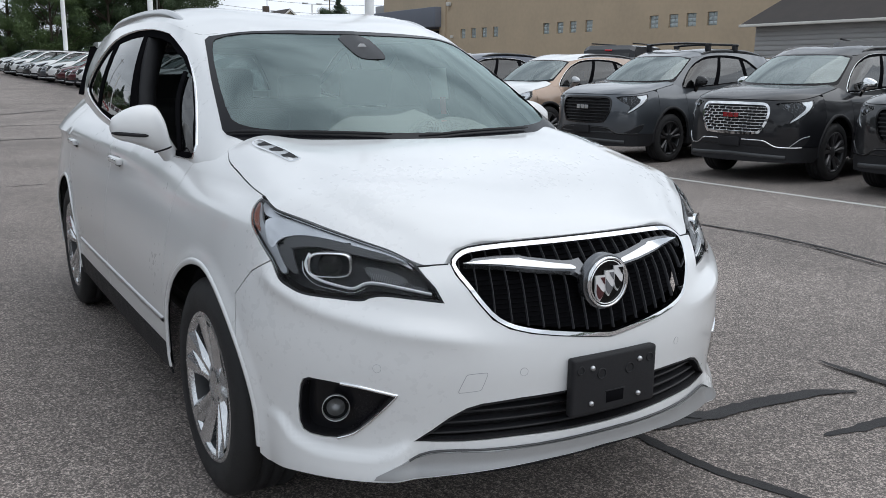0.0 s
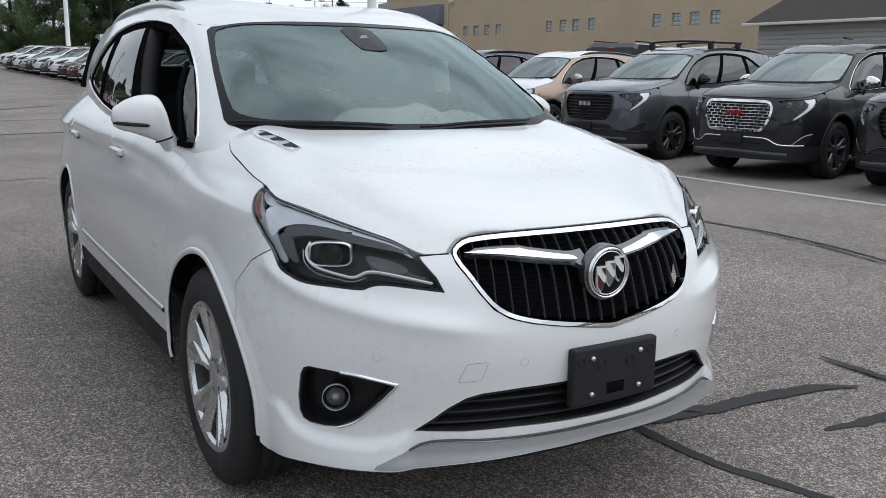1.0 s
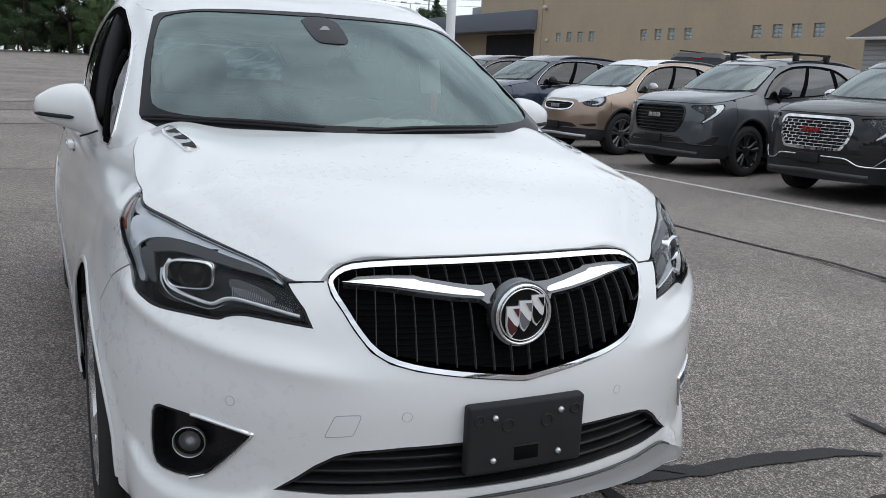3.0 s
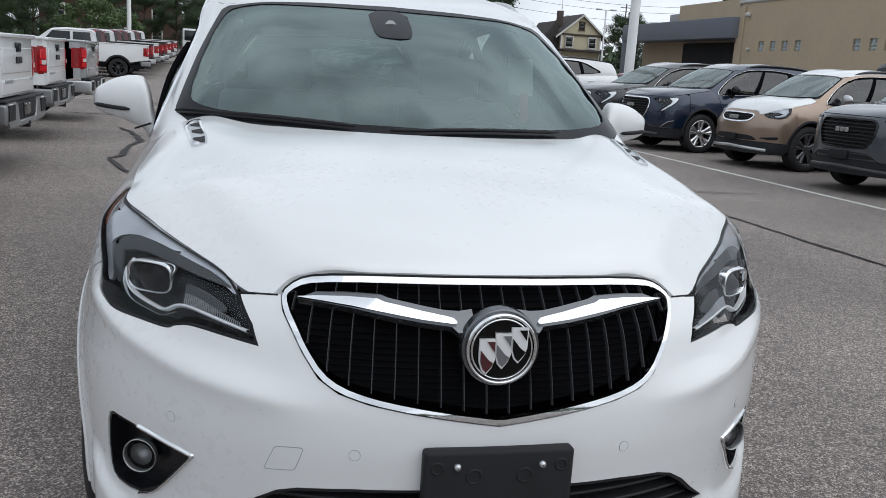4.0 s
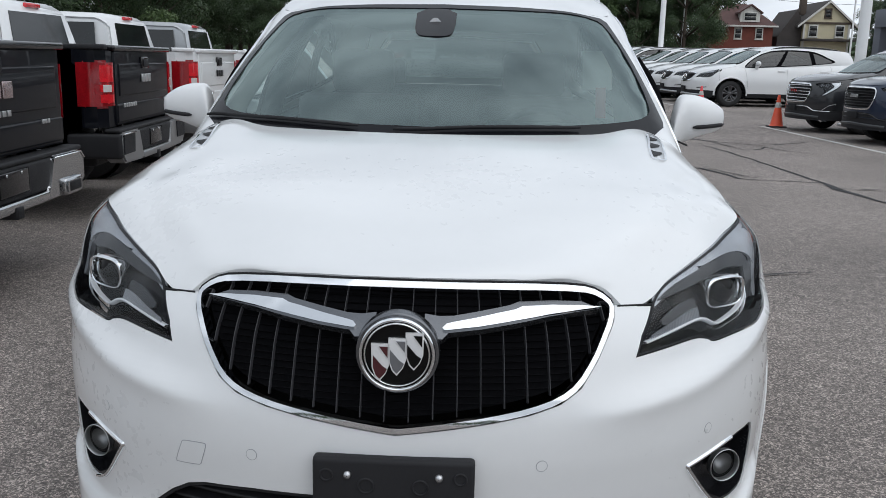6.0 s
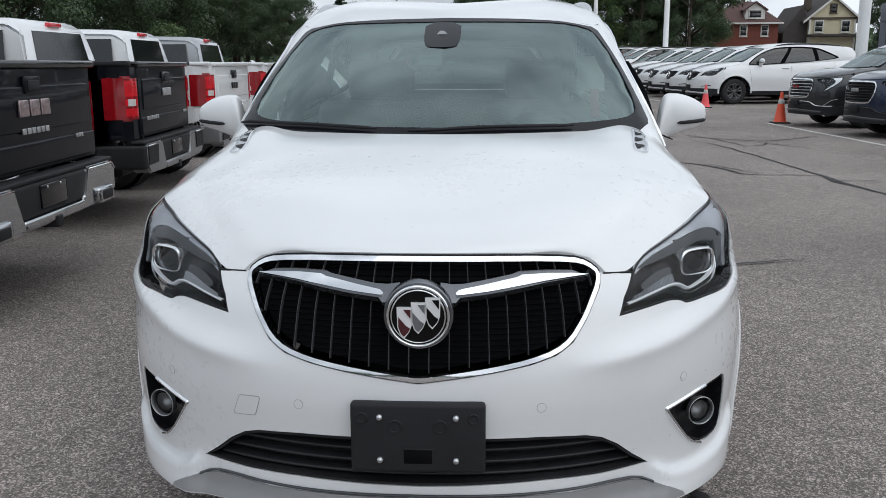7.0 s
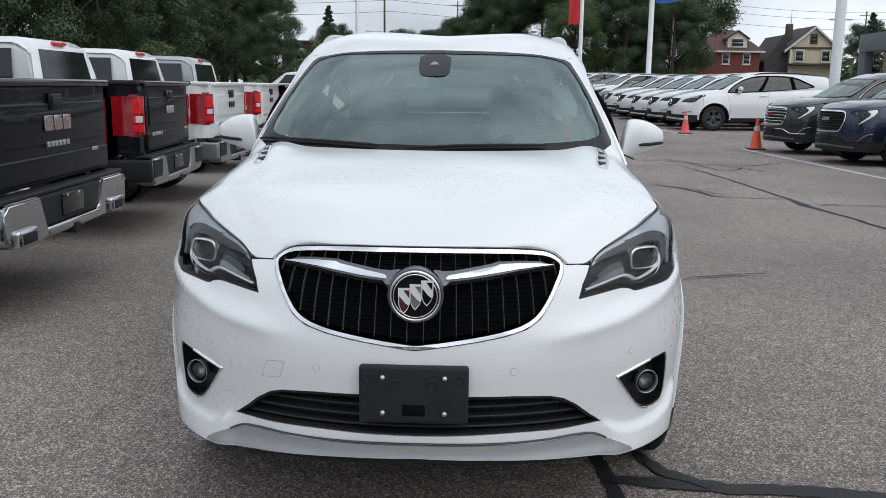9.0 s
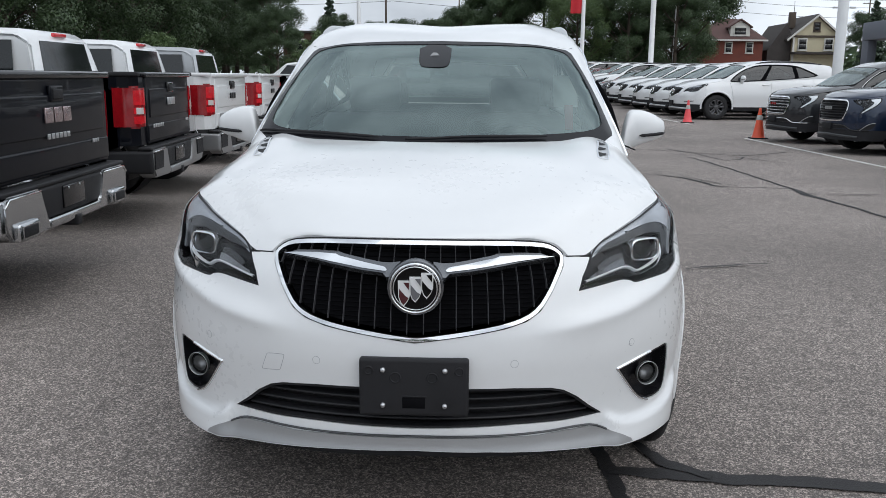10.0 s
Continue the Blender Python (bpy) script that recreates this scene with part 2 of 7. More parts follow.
LEAF_DARK = leaves("dark_maple_leaves", (0.022, 0.042, 0.016), (0.050, 0.090, 0.030))
LEAF_LIGHT = leaves("yellow_green_leaves", (0.045, 0.080, 0.024), (0.095, 0.150, 0.048))
LEAF_CONIFER = leaves("spruce_needles", (0.020, 0.036, 0.024), (0.055, 0.090, 0.050))


def asphalt():
    """Worn grey asphalt: pale stone chips in dark binder, broad stains and tyre-polished patches."""
    m = bpy.data.materials.new("worn_asphalt")
    m.use_nodes = True
    n, l = m.node_tree.nodes, m.node_tree.links
    b = n["Principled BSDF"]
    co = n.new("ShaderNodeTexCoord")
    chips, tint, broad, mid = n.new("ShaderNodeTexVoronoi"), n.new("ShaderNodeTexVoronoi"), n.new("ShaderNodeTexNoise"), n.new("ShaderNodeTexNoise")
    chips.inputs["Scale"].default_value = 230
    tint.inputs["Scale"].default_value = 120
    broad.inputs["Scale"].default_value, broad.inputs["Detail"].default_value = 0.35, 6
    mid.inputs["Scale"].default_value, mid.inputs["Detail"].default_value = 9, 8
    for t in (chips, tint, broad, mid):
        l.new(co.outputs["Object"], t.inputs["Vector"])
    ramp = n.new("ShaderNodeValToRGB")
    e = ramp.color_ramp.elements
    e[0].position, e[0].color = 0.0, (0.046, 0.041, 0.0385, 1)
    e[1].position, e[1].color = 1.0, (0.68, 0.59, 0.53, 1)
    k = e.new(0.55)
    k.color = (0.168, 0.146, 0.134, 1)
    sep = n.new("ShaderNodeSeparateColor")
    l.new(chips.outputs["Color"], sep.inputs[0])
    sep2 = n.new("ShaderNodeSeparateColor")
    l.new(tint.outputs["Color"], sep2.inputs[0])
    mix = n.new("ShaderNodeMix")
    mix.inputs[0].default_value = 0.45
    l.new(sep.outputs[0], mix.inputs[2])
    l.new(sep2.outputs[1], mix.inputs[3])
    l.new(mix.outputs[0], ramp.inputs[0])
    r1, r2, mu = n.new("ShaderNodeMapRange"), n.new("ShaderNodeMapRange"), n.new("ShaderNodeMath")
    for r, lo, hi in ((r1, 0.74, 1.22), (r2, 0.88, 1.12)):
        r.inputs["From Min"].default_value, r.inputs["From Max"].default_value = 0.3, 0.7
        r.inputs["To Min"].default_value, r.inputs["To Max"].default_value = lo, hi
    l.new(broad.outputs["Fac"], r1.inputs["Value"])
    l.new(mid.outputs["Fac"], r2.inputs["Value"])
    mu.operation = "MULTIPLY"
    l.new(r1.outputs[0], mu.inputs[0])
    l.new(r2.outputs[0], mu.inputs[1])
    sc = n.new("ShaderNodeVectorMath")
    sc.operation = "SCALE"
    l.new(ramp.outputs[0], sc.inputs[0])
    l.new(mu.outputs[0], sc.inputs["Scale"])
    l.new(sc.outputs[0], b.inputs["Base Color"])
    b.inputs["Roughness"].default_value = 0.85
    bump = n.new("ShaderNodeBump")
    bump.inputs["Strength"].default_value, bump.inputs["Distance"].default_value = 0.6, 0.004
    l.new(mix.outputs[0], bump.inputs["Height"])
    l.new(bump.outputs[0], b.inputs["Normal"])
    return m


ASPHALT = asphalt()


# ---- curves and body surfaces of a car ----
def spline(xs, ys):
    """A smooth curve through the points (xs, ys); ys may be vectors."""
    xs, ys = np.asarray(xs, float), np.asarray(ys, float)
    d = np.diff(ys, axis=0) / (np.diff(xs) if ys.ndim == 1 else np.diff(xs)[:, None])
    h = np.diff(xs) if ys.ndim == 1 else np.diff(xs)[:, None]
    m = np.concatenate([d[:1], (d[:-1] * h[1:] + d[1:] * h[:-1]) / (h[1:] + h[:-1]), d[-1:]])

    def f(x):
        x = np.clip(np.asarray(x, float), xs[0], xs[-1])
        i = np.clip(np.searchsorted(xs, x) - 1, 0, len(xs) - 2)
        w = xs[i + 1] - xs[i]
        t = (x - xs[i]) / w
        if ys.ndim > 1:
            w, t = w[..., None], t[..., None]
        return (ys[i] * (1 + 2 * t) * (1 - t) ** 2 + m[i] * w * t * (1 - t) ** 2 + ys[i + 1] * t * t * (3 - 2 * t) + m[i + 1] * w * t * t * (t - 1))
    return f


def smooth(a, b, x):
    t = np.clip((np.asarray(x, float) - a) / (b - a), 0, 1)
    return t * t * (3 - 2 * t)


class Shell:
    """The outer surfaces of an estate car, nose at y = 0, facing -y. Positions as numpy rows (x, y, z)."""

    def __init__(self, plan=None, nose_u=.497):
        plan = np.array(plan or [(0, 0), (.15, .007), (.285, .030), (.46, .088), (.60, .165), (.70, .255), (.792, .37), (.865, .53), (.894, .70), (.903, .95), (.911, 1.3),
                         (.918, 2.2), (.918, 3.2), (.91, 3.7), (.895, 4.1), (.86, 4.36), (.76, 4.53), (.5, 4.62), (.25, 4.655), (0, 4.667)])
        s = np.r_[0, np.cumsum(np.hypot(*np.diff(plan, axis=0).T))]
        self.nose_u, self.crease, self.turn = nose_u, 1.0, (.55, 1.15)
        flip = np.array([-1, 1])
        self.plan, self.length = spline(np.r_[-s[2], -s[1], s, 2 * s[-1] - s[-2]], np.r_[plan[2:3] * flip, plan[1:2] * flip, plan, plan[-2:-1] * flip]), s[-1]
        self.u_of_y = spline(plan[:, 1], s)
        # how much longer the way round the corner is than on the first car
        self.more = 0.0
        self.front = spline([.16, .20, .24, .29, .34, .42, .52, .60, .68, .76, .82, .88, .94, 1.1], [-.10, -.05, -.012, 0, -.012, -.016, -.006, 0, -.008, -.035, -.06, -.105, -.17, -.5])
        self.side = spline([.16, .25, .32, .42, .55, .68, .78, .9, .97, 1.03, 1.08, 1.12, 1.2], [-.10, -.030, -.014, -.008, 0, 0, -.012, -.034, -.055, -.085, -.125, -.165, -.26])
        self.rear = spline([.16, .30, .42, .6, .8, 1.0, 1.2], [-.12, -.02, 0, -.02, -.07, -.12, -.20])
        self.belt_z = spline([1.1, 1.4, 1.6, 2.0, 3.0, 3.7, 4.2, 4.7], [1.083, 1.064, 1.066, 1.078, 1.12, 1.165, 1.19, 1.19])
        self.edge = spline([0, .27, .43, .475, .497, .56, .611, .661, .761, .861, .956, 1.055, 1.162, 1.25, 1.35, 1.5, 1.62, 1.71, 1.80, 1.9],
                           [.926, .924, .915, .900, .876, .872, .886, .903, .927, .949, .968, .988, 1.009, 1.026, 1.041, 1.066, 1.089, 1.122, 1.147, 1.170])
        # raised lines: the ridge under the headlamp, the step of the lower lip, the wheel-arch flare
        self.ridge = spline([.30, .36, .44, .53, .60, .68, .76, .85, .91, 1.0, 1.15], [.666, .674, .685, .698, .708, .720, .735, .753, .769, .800, .85])
        self.lip_line = spline([.55, .58, .61, .66, .72, .80, .90, .95, .975, 1.05, 1.12], [.40, .398, .388, .366, .356, .354, .366, .388, .416, .432, .44])
        # the lamp and wing lean in towards the bonnet
        self.lamp_slope = spline([0, .5, .7, .85, 1.0, 1.12, 1.25, 1.4, 1.58, 1.8, 2.0, 9.], [0, 0, .010, .026, .042, .046, .039, .033, .026, .010, 0, 0])
        # window band: bottom and top curves over one parameter q
        b = [(0, .92, 1.140), (.36, .970, 1.146), (.575, 1.085, 1.152), (.715, 1.192, 1.154), (.785, 1.29, 1.086)]
        q = [0, .35, .54, .66, .8]
        for k, y in ((1.0, 1.42), (1.6, 2.0), (2.6, 3.0), (3.3, 3.7), (3.8, 4.2)):
            b.append(tuple(self.lower(self.u_of_y(y), self.belt_z(y))))
            q.append(k)
        b += [(.62, 4.42, 1.19), (0, 4.50, 1.19)]
        q += [4.15, 4.8]
        t = [(0, 1.735, 1.553), (.32, 1.77, 1.547), (.47, 1.80, 1.538), (.588, 1.850, 1.521), (.630, 1.955, 1.542), (.642, 2.09, 1.566), (.645, 2.38, 1.592), (.63, 3.05, 1.605), (.61, 3.65, 1.585), (.565, 4.1, 1.555),
             (.45, 4.3, 1.535), (0, 4.38, 1.545)]
        self.bottom, self.top = spline(q, b), spline(q, t)

    def lower(self, u, z):
        """A point of the bumpers, wings and doors: u along the plan from the middle of the nose (to the car's +x side if positive)."""
        u, z = np.broadcast_arrays(np.asarray(u, float), np.asarray(z, float))
        a = np.abs(u)
        p, e = self.plan(a), 1e-3
        t = self.plan(a + e) - self.plan(a - e)
        t = t / np.maximum(np.linalg.norm(t, axis=-1, keepdims=True), 1e-9)
        wf, wr = 1 - smooth(*self.turn, a), smooth(self.length - 1.2, self.length - .6, a)
        d = wf * self.front(z) + (1 - wf - wr) * self.side(z) + wr * self.rear(z)
        d = d - self.lamp_slope(a) * np.clip((z - .86 - .085 * smooth(.95, 1.12, a)) / (.13 - .055 * smooth(.95, 1.12, a)), 0, 1) ** 1.5
        k = z - self.ridge(a)
        d = d + .023 * self.crease * smooth(.32, .55, a) * (1 - smooth(.98, 1.12, a)) * sum(w * np.where(h > 0, np.clip(1 - h / .05, 0, 1) ** 1.2, np.exp(np.minimum(h, 0) / .034)) for w, h in ((.25, k - .009), (.5, k), (.25, k + .009)))
        d = d + .019 * self.crease * smooth(.57, .64, a) * (1 - smooth(.96, 1.08, a)) * (1 - smooth(-.012, .018, z - self.lip_line(a)))
        for c in (self.u_of_y(.95), self.u_of_y(3.70)):
            d = d + .009 * (1 - smooth(.425, .470, np.hypot(a - c, z - .36)))
        x, y = p[..., 0] + t[..., 1] * d, p[..., 1] - t[..., 0] * d
        return np.stack([np.where(u < 0, -x, x), y, z], -1)

    def nose_edge(self, u):
        """Height of the upper edge of nose and wings along the bonnet."""
        return self.edge(np.abs(u))

    def hood(self, s, t):
        """The bonnet: s from -1 to 1 across it, t from 0 (nose) to 1 (windscreen)."""
        s, t = np.broadcast_arrays(np.asarray(s, float), np.asarray(t, float))
        a = np.abs(s)
        n0, n1 = self.nose_u, 1.792 + self.more
        ue = n0 + (n1 - n0) * t ** .87
        side = self.lower(ue, self.edge(ue))
        uf = n0 * a
        nose = self.lower(uf, self.edge(uf))
        c0, c1 = self.lower(n0, self.edge(n0)), self.lower(n1, self.edge(n1))
        back = np.stack([c1[0] * a, .905 + (c1[1] - .905) * a ** 2.2, 1.152 - (1.152 - c1[2]) * a ** 10], -1)
        mid0, mid1 = self.lower(0., self.edge(0.)), np.array([0, .905, 1.152])
        tt, k = t[..., None], a[..., None]
        centre = mid0 + (mid1 - mid0) * tt
        p = (1 - tt) * nose + tt * back + (1 - k) * centre + k * side
        p = p - ((1 - k) * ((1 - tt) * mid0 + tt * mid1) + k * ((1 - tt) * c0 + tt * c1))
        # the late rise of the side edge stays near that edge
        p[..., 2] += (a ** 8 - a) * (side[..., 2] - (c0[2] + (c1[2] - c0[2]) * t))
        hump = np.sin(np.pi * np.clip(t, 0, 1) ** .8)
        p[..., 2] += .044 * hump * (1 - a ** 7) - .007 * np.exp(-((a - .965 + .25 * t) / .07) ** 2) * smooth(.01, .15, t) * (1 - smooth(.5, .8, t))
        # the shoulders swell towards the windscreen
        p[..., 2] += .018 * np.exp(-((a - .88) / .13) ** 2) * smooth(.5, .85, t) * (1 - a ** 14)
        p[..., 0] = np.where(s < 0, -p[..., 0], p[..., 0])
        return p

    def window(self, q, v):
        """The band of glass and pillars: q along it from the middle of the windscreen, v from the waist (0) to the roof (1)."""
        q, v = np.broadcast_arrays(np.asarray(q, float), np.asarray(v, float))
        a = np.abs(q)
        b, t = self.bottom(a), self.top(a)
        p = b + (t - b) * v[..., None]
        k = self.bottom(np.minimum(a + .01, 4.8)) - self.bottom(np.maximum(a - .01, 0))
        n = np.stack([k[..., 1], -k[..., 0], 0 * a], -1)
        n /= np.maximum(np.linalg.norm(n, axis=-1, keepdims=True), 1e-9)
        p = p + n * (.035 * 4 * v * (1 - v) * (.5 - .35 * smooth(.3, .66, a) + .85 * smooth(.70, .95, a)))[..., None]
        p[..., 2] += .02 * 4 * v * (1 - v) * (1 - smooth(.5, .9, a))
        p[..., 0] = np.where(q < 0, -p[..., 0], p[..., 0])
        return p

    def roof(self, x, y):
        zc = spline([1.6, 1.75, 2.0, 2.4, 2.9, 3.5, 4.0, 4.45], [1.50, 1.556, 1.615, 1.655, 1.668, 1.655, 1.62, 1.56])(y)
        return zc - .10 * (np.abs(x) / .64) ** 2.6 * (.35 + .65 * smooth(1.7, 2.3, y))


from mathutils import geometry

# ---- mesh helpers ----
STRETCH = [None]  # sizes of the other cars against the first one


def thing(name, label, category, group="", at=None):
    ob = new(name)
    ob.empty_display_size = 0.2
    if at is not None:
        ob.matrix_basis = at
    return tagged(ob, label, category, group)


def keep_normals(me, wanted):
    """Shade a panel by the curved surface that it was cut from; turned edges keep their own."""
    at = me.attributes["true_normal"]
    vn = np.zeros(len(me.vertices) * 3, np.float32)
    at.data.foreach_get("vector", vn)
    me.attributes.remove(at)
    if STRETCH[0] is not None or not wanted:
        return
    li, tot = np.zeros(len(me.loops), np.int32), np.zeros(len(me.polygons), np.int32)
    me.loops.foreach_get("vertex_index", li)
    me.polygons.foreach_get("loop_total", tot)
    nl = vn.reshape(-1, 3)[li]
    nl[np.repeat(tot, tot) != 3] = 0
    me.normals_split_custom_set(nl.tolist())


def part(name, bm, mat, parent=None, label="", smooth_faces=True):
    """Link a bmesh as one mesh object under parent."""
    me = bpy.data.meshes.new(name)
    if STRETCH[0] is not None:
        bm.transform(STRETCH[0])
    if smooth_faces:
        for f in bm.faces:
            f.smooth = True
        for e in bm.edges:
            if len(e.link_faces) == 2 and e.calc_face_angle(0) > 1.1:
                e.smooth = False
    bm.to_mesh(me)
    bm.free()
    if "true_normal" in me.attributes:
        keep_normals(me, mat is not WHITE)
    me.materials.append(mat)
    ob = new(name, me)
    ob.parent = parent
    if label:
        ob["label"] = label
    return ob


def box(size, at=(0, 0, 0), bevel=0.0, seg=2, rot=(0, 0, 0), bm=None):
    own = bm is None
    bm = bm or bmesh.new()
    m = pose(*at, *rot) @ Matrix.Diagonal((*size, 1))
    r = bmesh.ops.create_cube(bm, size=1, matrix=m)
    if bevel:
        es = list({e for v in r["verts"] for e in v.link_edges})
        bmesh.ops.bevel(bm, geom=es, offset=bevel, segments=seg, affect="EDGES", profile=0.6)
    return bm


def tube(points, radius, sides=10, bm=None, caps=True):
    """A round bar along points; radius may be a list."""
    bm = bm or bmesh.new()
    pts = [Vector(p) for p in points]
    rad = [float(r) for r in radius] if isinstance(radius, (list, tuple)) else [float(radius)] * len(pts)
    rings = []
    for i, p in enumerate(pts):
        d = (pts[min(i + 1, len(pts) - 1)] - pts[max(i - 1, 0)]).normalized()
        a = d.cross(Vector((0, 0, 1)) if abs(d.z) < 0.9 else Vector((0, 1, 0))).normalized()
        b = d.cross(a)
        rings.append([bm.verts.new(p + rad[i] * (a * math.cos(2 * math.pi * k / sides) + b * math.sin(2 * math.pi * k / sides))) for k in range(sides)])
    for r, s in zip(rings, rings[1:]):
        for k in range(sides):
            bm.faces.new((r[k], r[(k + 1) % sides], s[(k + 1) % sides], s[k]))
    if caps:
        bm.faces.new(rings[0][::-1])
        bm.faces.new(rings[-1])
    return bm


def lathe(profile, sides=40, axis="x", at=(0, 0, 0), bm=None, closed=False):
    """Turn a profile of (along, radius) about an axis."""
    bm = bm or bmesh.new()
    o = Vector(at)
    rings = []
    for s, r in profile:
        ring = []
        for k in range(sides):
            c, d = r * math.cos(2 * math.pi * k / sides), r * math.sin(2 * math.pi * k / sides)
            ring.append(bm.verts.new(o + Vector({"x": (s, c, d), "y": (c, s, d), "z": (c, d, s)}[axis])))
        rings.append(ring)
    for r, s in zip(rings, rings[1:] + (rings[:1] if closed else [])):
        for k in range(sides):
            bm.faces.new((r[k], r[(k + 1) % sides], s[(k + 1) % sides], s[k]))
    return bm


def prism(outline, depth, at=(0, 0, 0), axis="y", bevel=0.0, bm=None):
    """A flat outline of (a, b) pairs given thickness along an axis: y (outline in x, z), x (in y, z) or z (in x, y)."""
    bm = bm or bmesh.new()
    o = Vector(at)
    put = {"y": lambda a, b, d: (a, d, b), "x": lambda a, b, d: (d, a, b), "z": lambda a, b, d: (a, b, d)}[axis]
    f0 = [bm.verts.new(o + Vector(put(a, b, 0))) for a, b in outline]
    f1 = [bm.verts.new(o + Vector(put(a, b, depth))) for a, b in outline]
    top = bm.faces.new(f1)
    bm.faces.new(f0[::-1])
    n = len(outline)
    for k in range(n):
        bm.faces.new((f0[k], f0[(k + 1) % n], f1[(k + 1) % n], f1[k]))
    bmesh.ops.recalc_face_normals(bm, faces=bm.faces)
    if bevel:
        bmesh.ops.bevel(bm, geom=[e for e in bm.edges], offset=bevel, segments=2, affect="EDGES")
    return bm


def inside(poly, pts):
    """Which of pts lie in the polygon."""
    p, x, y = np.asarray(poly), pts[:, 0], pts[:, 1]
    hit = np.zeros(len(pts), bool)
    for (x0, y0), (x1, y1) in zip(p, np.roll(p, -1, 0)):
        with np.errstate(divide="ignore", invalid="ignore"):
            hit ^= ((y0 > y) != (y1 > y)) & (x < (x1 - x0) * (y - y0) / (y1 - y0) + x0)
    return hit


def dense(poly, step):
    out = []
    for a, b in zip(poly, list(poly[1:]) + [poly[0]]):
        a, b = np.array(a, float), np.array(b, float)
        n = max(1, int(np.ceil(np.hypot(*(b - a)) / step)))
        out += [tuple(a + (b - a) * k / n) for k in range(n)]
    return out


def rounded(poly, n=3, keep=()):
    """Corner-cut an outline n times, so that it runs in soft curves; corners whose index is in keep stay sharp."""
    p, sharp = [np.array(a, float) for a in poly], set(keep)
    for _ in range(n):
        q, s = [], set()
        for i in range(len(p)):
            if i in sharp:
                s.add(len(q))
                q.append(p[i])
            else:
                q.append(p[i] * .75 + p[i - 1] * .25)
                q.append(p[i] * .75 + p[(i + 1) % len(p)] * .25)
        p, sharp = q, s
    return [tuple(a) for a in p]


def inset(poly, d):
    """The outline moved inwards by d."""
    p = np.asarray(poly, float)
    area = np.sum(p[:, 0] * np.roll(p[:, 1], -1) - np.roll(p[:, 0], -1) * p[:, 1])
    t = np.roll(p, -1, 0) - p
    n = np.stack([-t[:, 1], t[:, 0]], 1) / np.maximum(np.hypot(*t.T), 1e-9)[:, None] * np.sign(area)
    m = n + np.roll(n, 1, 0)
    m /= np.maximum((m ** 2).sum(1, keepdims=True) / 2, .35)
    return [tuple(a) for a in p + m * d]


def mirrored(poly):
    return [(-a, b) for a, b in poly][::-1]


def sheet(fn, outline, holes=(), step=0.04, off=0.0, lip=0.02, gap=0.0, aspect=1.0, bm=None):
    """A panel of the surface fn(u, v), cut to an outline with holes, with its edges turned in by lip. aspect: metres in v for one in u."""
    bm = bm or bmesh.new()
    polys = [inset(outline, gap) if gap else list(outline)] + [inset(h, -gap) if gap else list(h) for h in holes]
    k = np.array([1.0, aspect])
    polys = [dense([tuple(np.array(a) * k) for a in p], step) for p in polys]
    verts, edges = [], []
    for p in polys:
        s = len(verts)
        verts += p
        edges += [(s + i, s + (i + 1) % len(p)) for i in range(len(p))]
    arr = np.array(verts)
    lo, hi = arr.min(0), arr.max(0)
    gx, gy = np.meshgrid(np.arange(lo[0], hi[0], step), np.arange(lo[1], hi[1], step))
    gx = gx + (np.arange(gx.shape[0]) % 2)[:, None] * step / 2
    g = np.stack([gx.ravel(), gy.ravel()], 1)
    g = g[inside(polys[0], g)]
    for h in polys[1:]:
        if len(g):
            g = g[~inside(h, g)]
    if len(g):
        near = np.full(len(g), 9.0)
        for s in range(0, len(arr), 200):
            near = np.minimum(near, np.hypot(g[:, None, 0] - arr[None, s:s + 200, 0], g[:, None, 1] - arr[None, s:s + 200, 1]).min(1))
        g = g[near > step * .45]
    vs = [Vector(v) for v in verts] + [Vector(v) for v in g]
    from_cdt = geometry.delaunay_2d_cdt(vs, edges, [], 0, 1e-6)
    pts, tris = np.array([tuple(v) for v in from_cdt[0]]), np.array([f for f in from_cdt[2] if len(f) == 3])
    mid = pts[tris].mean(1)
    keep = inside(polys[0], mid)
    for h in polys[1:]:
        keep &= ~inside(h, mid)
    tris = tris[keep]
    uv = pts / k
    e = 1e-3
    P = fn(uv[:, 0], uv[:, 1])
    du, dv = fn(uv[:, 0] + e, uv[:, 1]) - fn(uv[:, 0] - e, uv[:, 1]), fn(uv[:, 0], uv[:, 1] + e) - fn(uv[:, 0], uv[:, 1] - e)
    N = np.cross(du, dv)
    N /= np.maximum(np.linalg.norm(N, axis=1, keepdims=True), 1e-12)
    P = P + N * off
    used = sorted(set(tris.ravel().tolist()))
    lay = bm.verts.layers.float_vector.get("true_normal") or bm.verts.layers.float_vector.new("true_normal")
    bv = {i: bm.verts.new(P[i]) for i in used}
    for i in used:
        bv[i][lay] = N[i]
    for a, b, c in tris.tolist():
        if len({a, b, c}) == 3:
            try:
                bm.faces.new((bv[a], bv[b], bv[c]))
            except ValueError:
                pass
    if lip:
        count = {}
        for t in tris.tolist():
            for a, b in ((t[0], t[1]), (t[1], t[2]), (t[2], t[0])):
                count[(min(a, b), max(a, b))] = count.get((min(a, b), max(a, b)), []) + [(a, b)]
        low = {}
        for ab in count.values():
            if len(ab) == 1:
                a, b = ab[0]
                for i in (a, b):
                    if i not in low:
                        low[i] = bm.verts.new(P[i] - N[i] * lip)
                if bv[a].is_valid and bv[b].is_valid:
                    f = bm.faces.new((bv[b], bv[a], low[a], low[b]))
        bm.normal_update()
        for e_ in bm.edges:
            if len(e_.link_faces) == 2 and e_.calc_face_angle(0) > 0.9:
                e_.smooth = False
    return bm


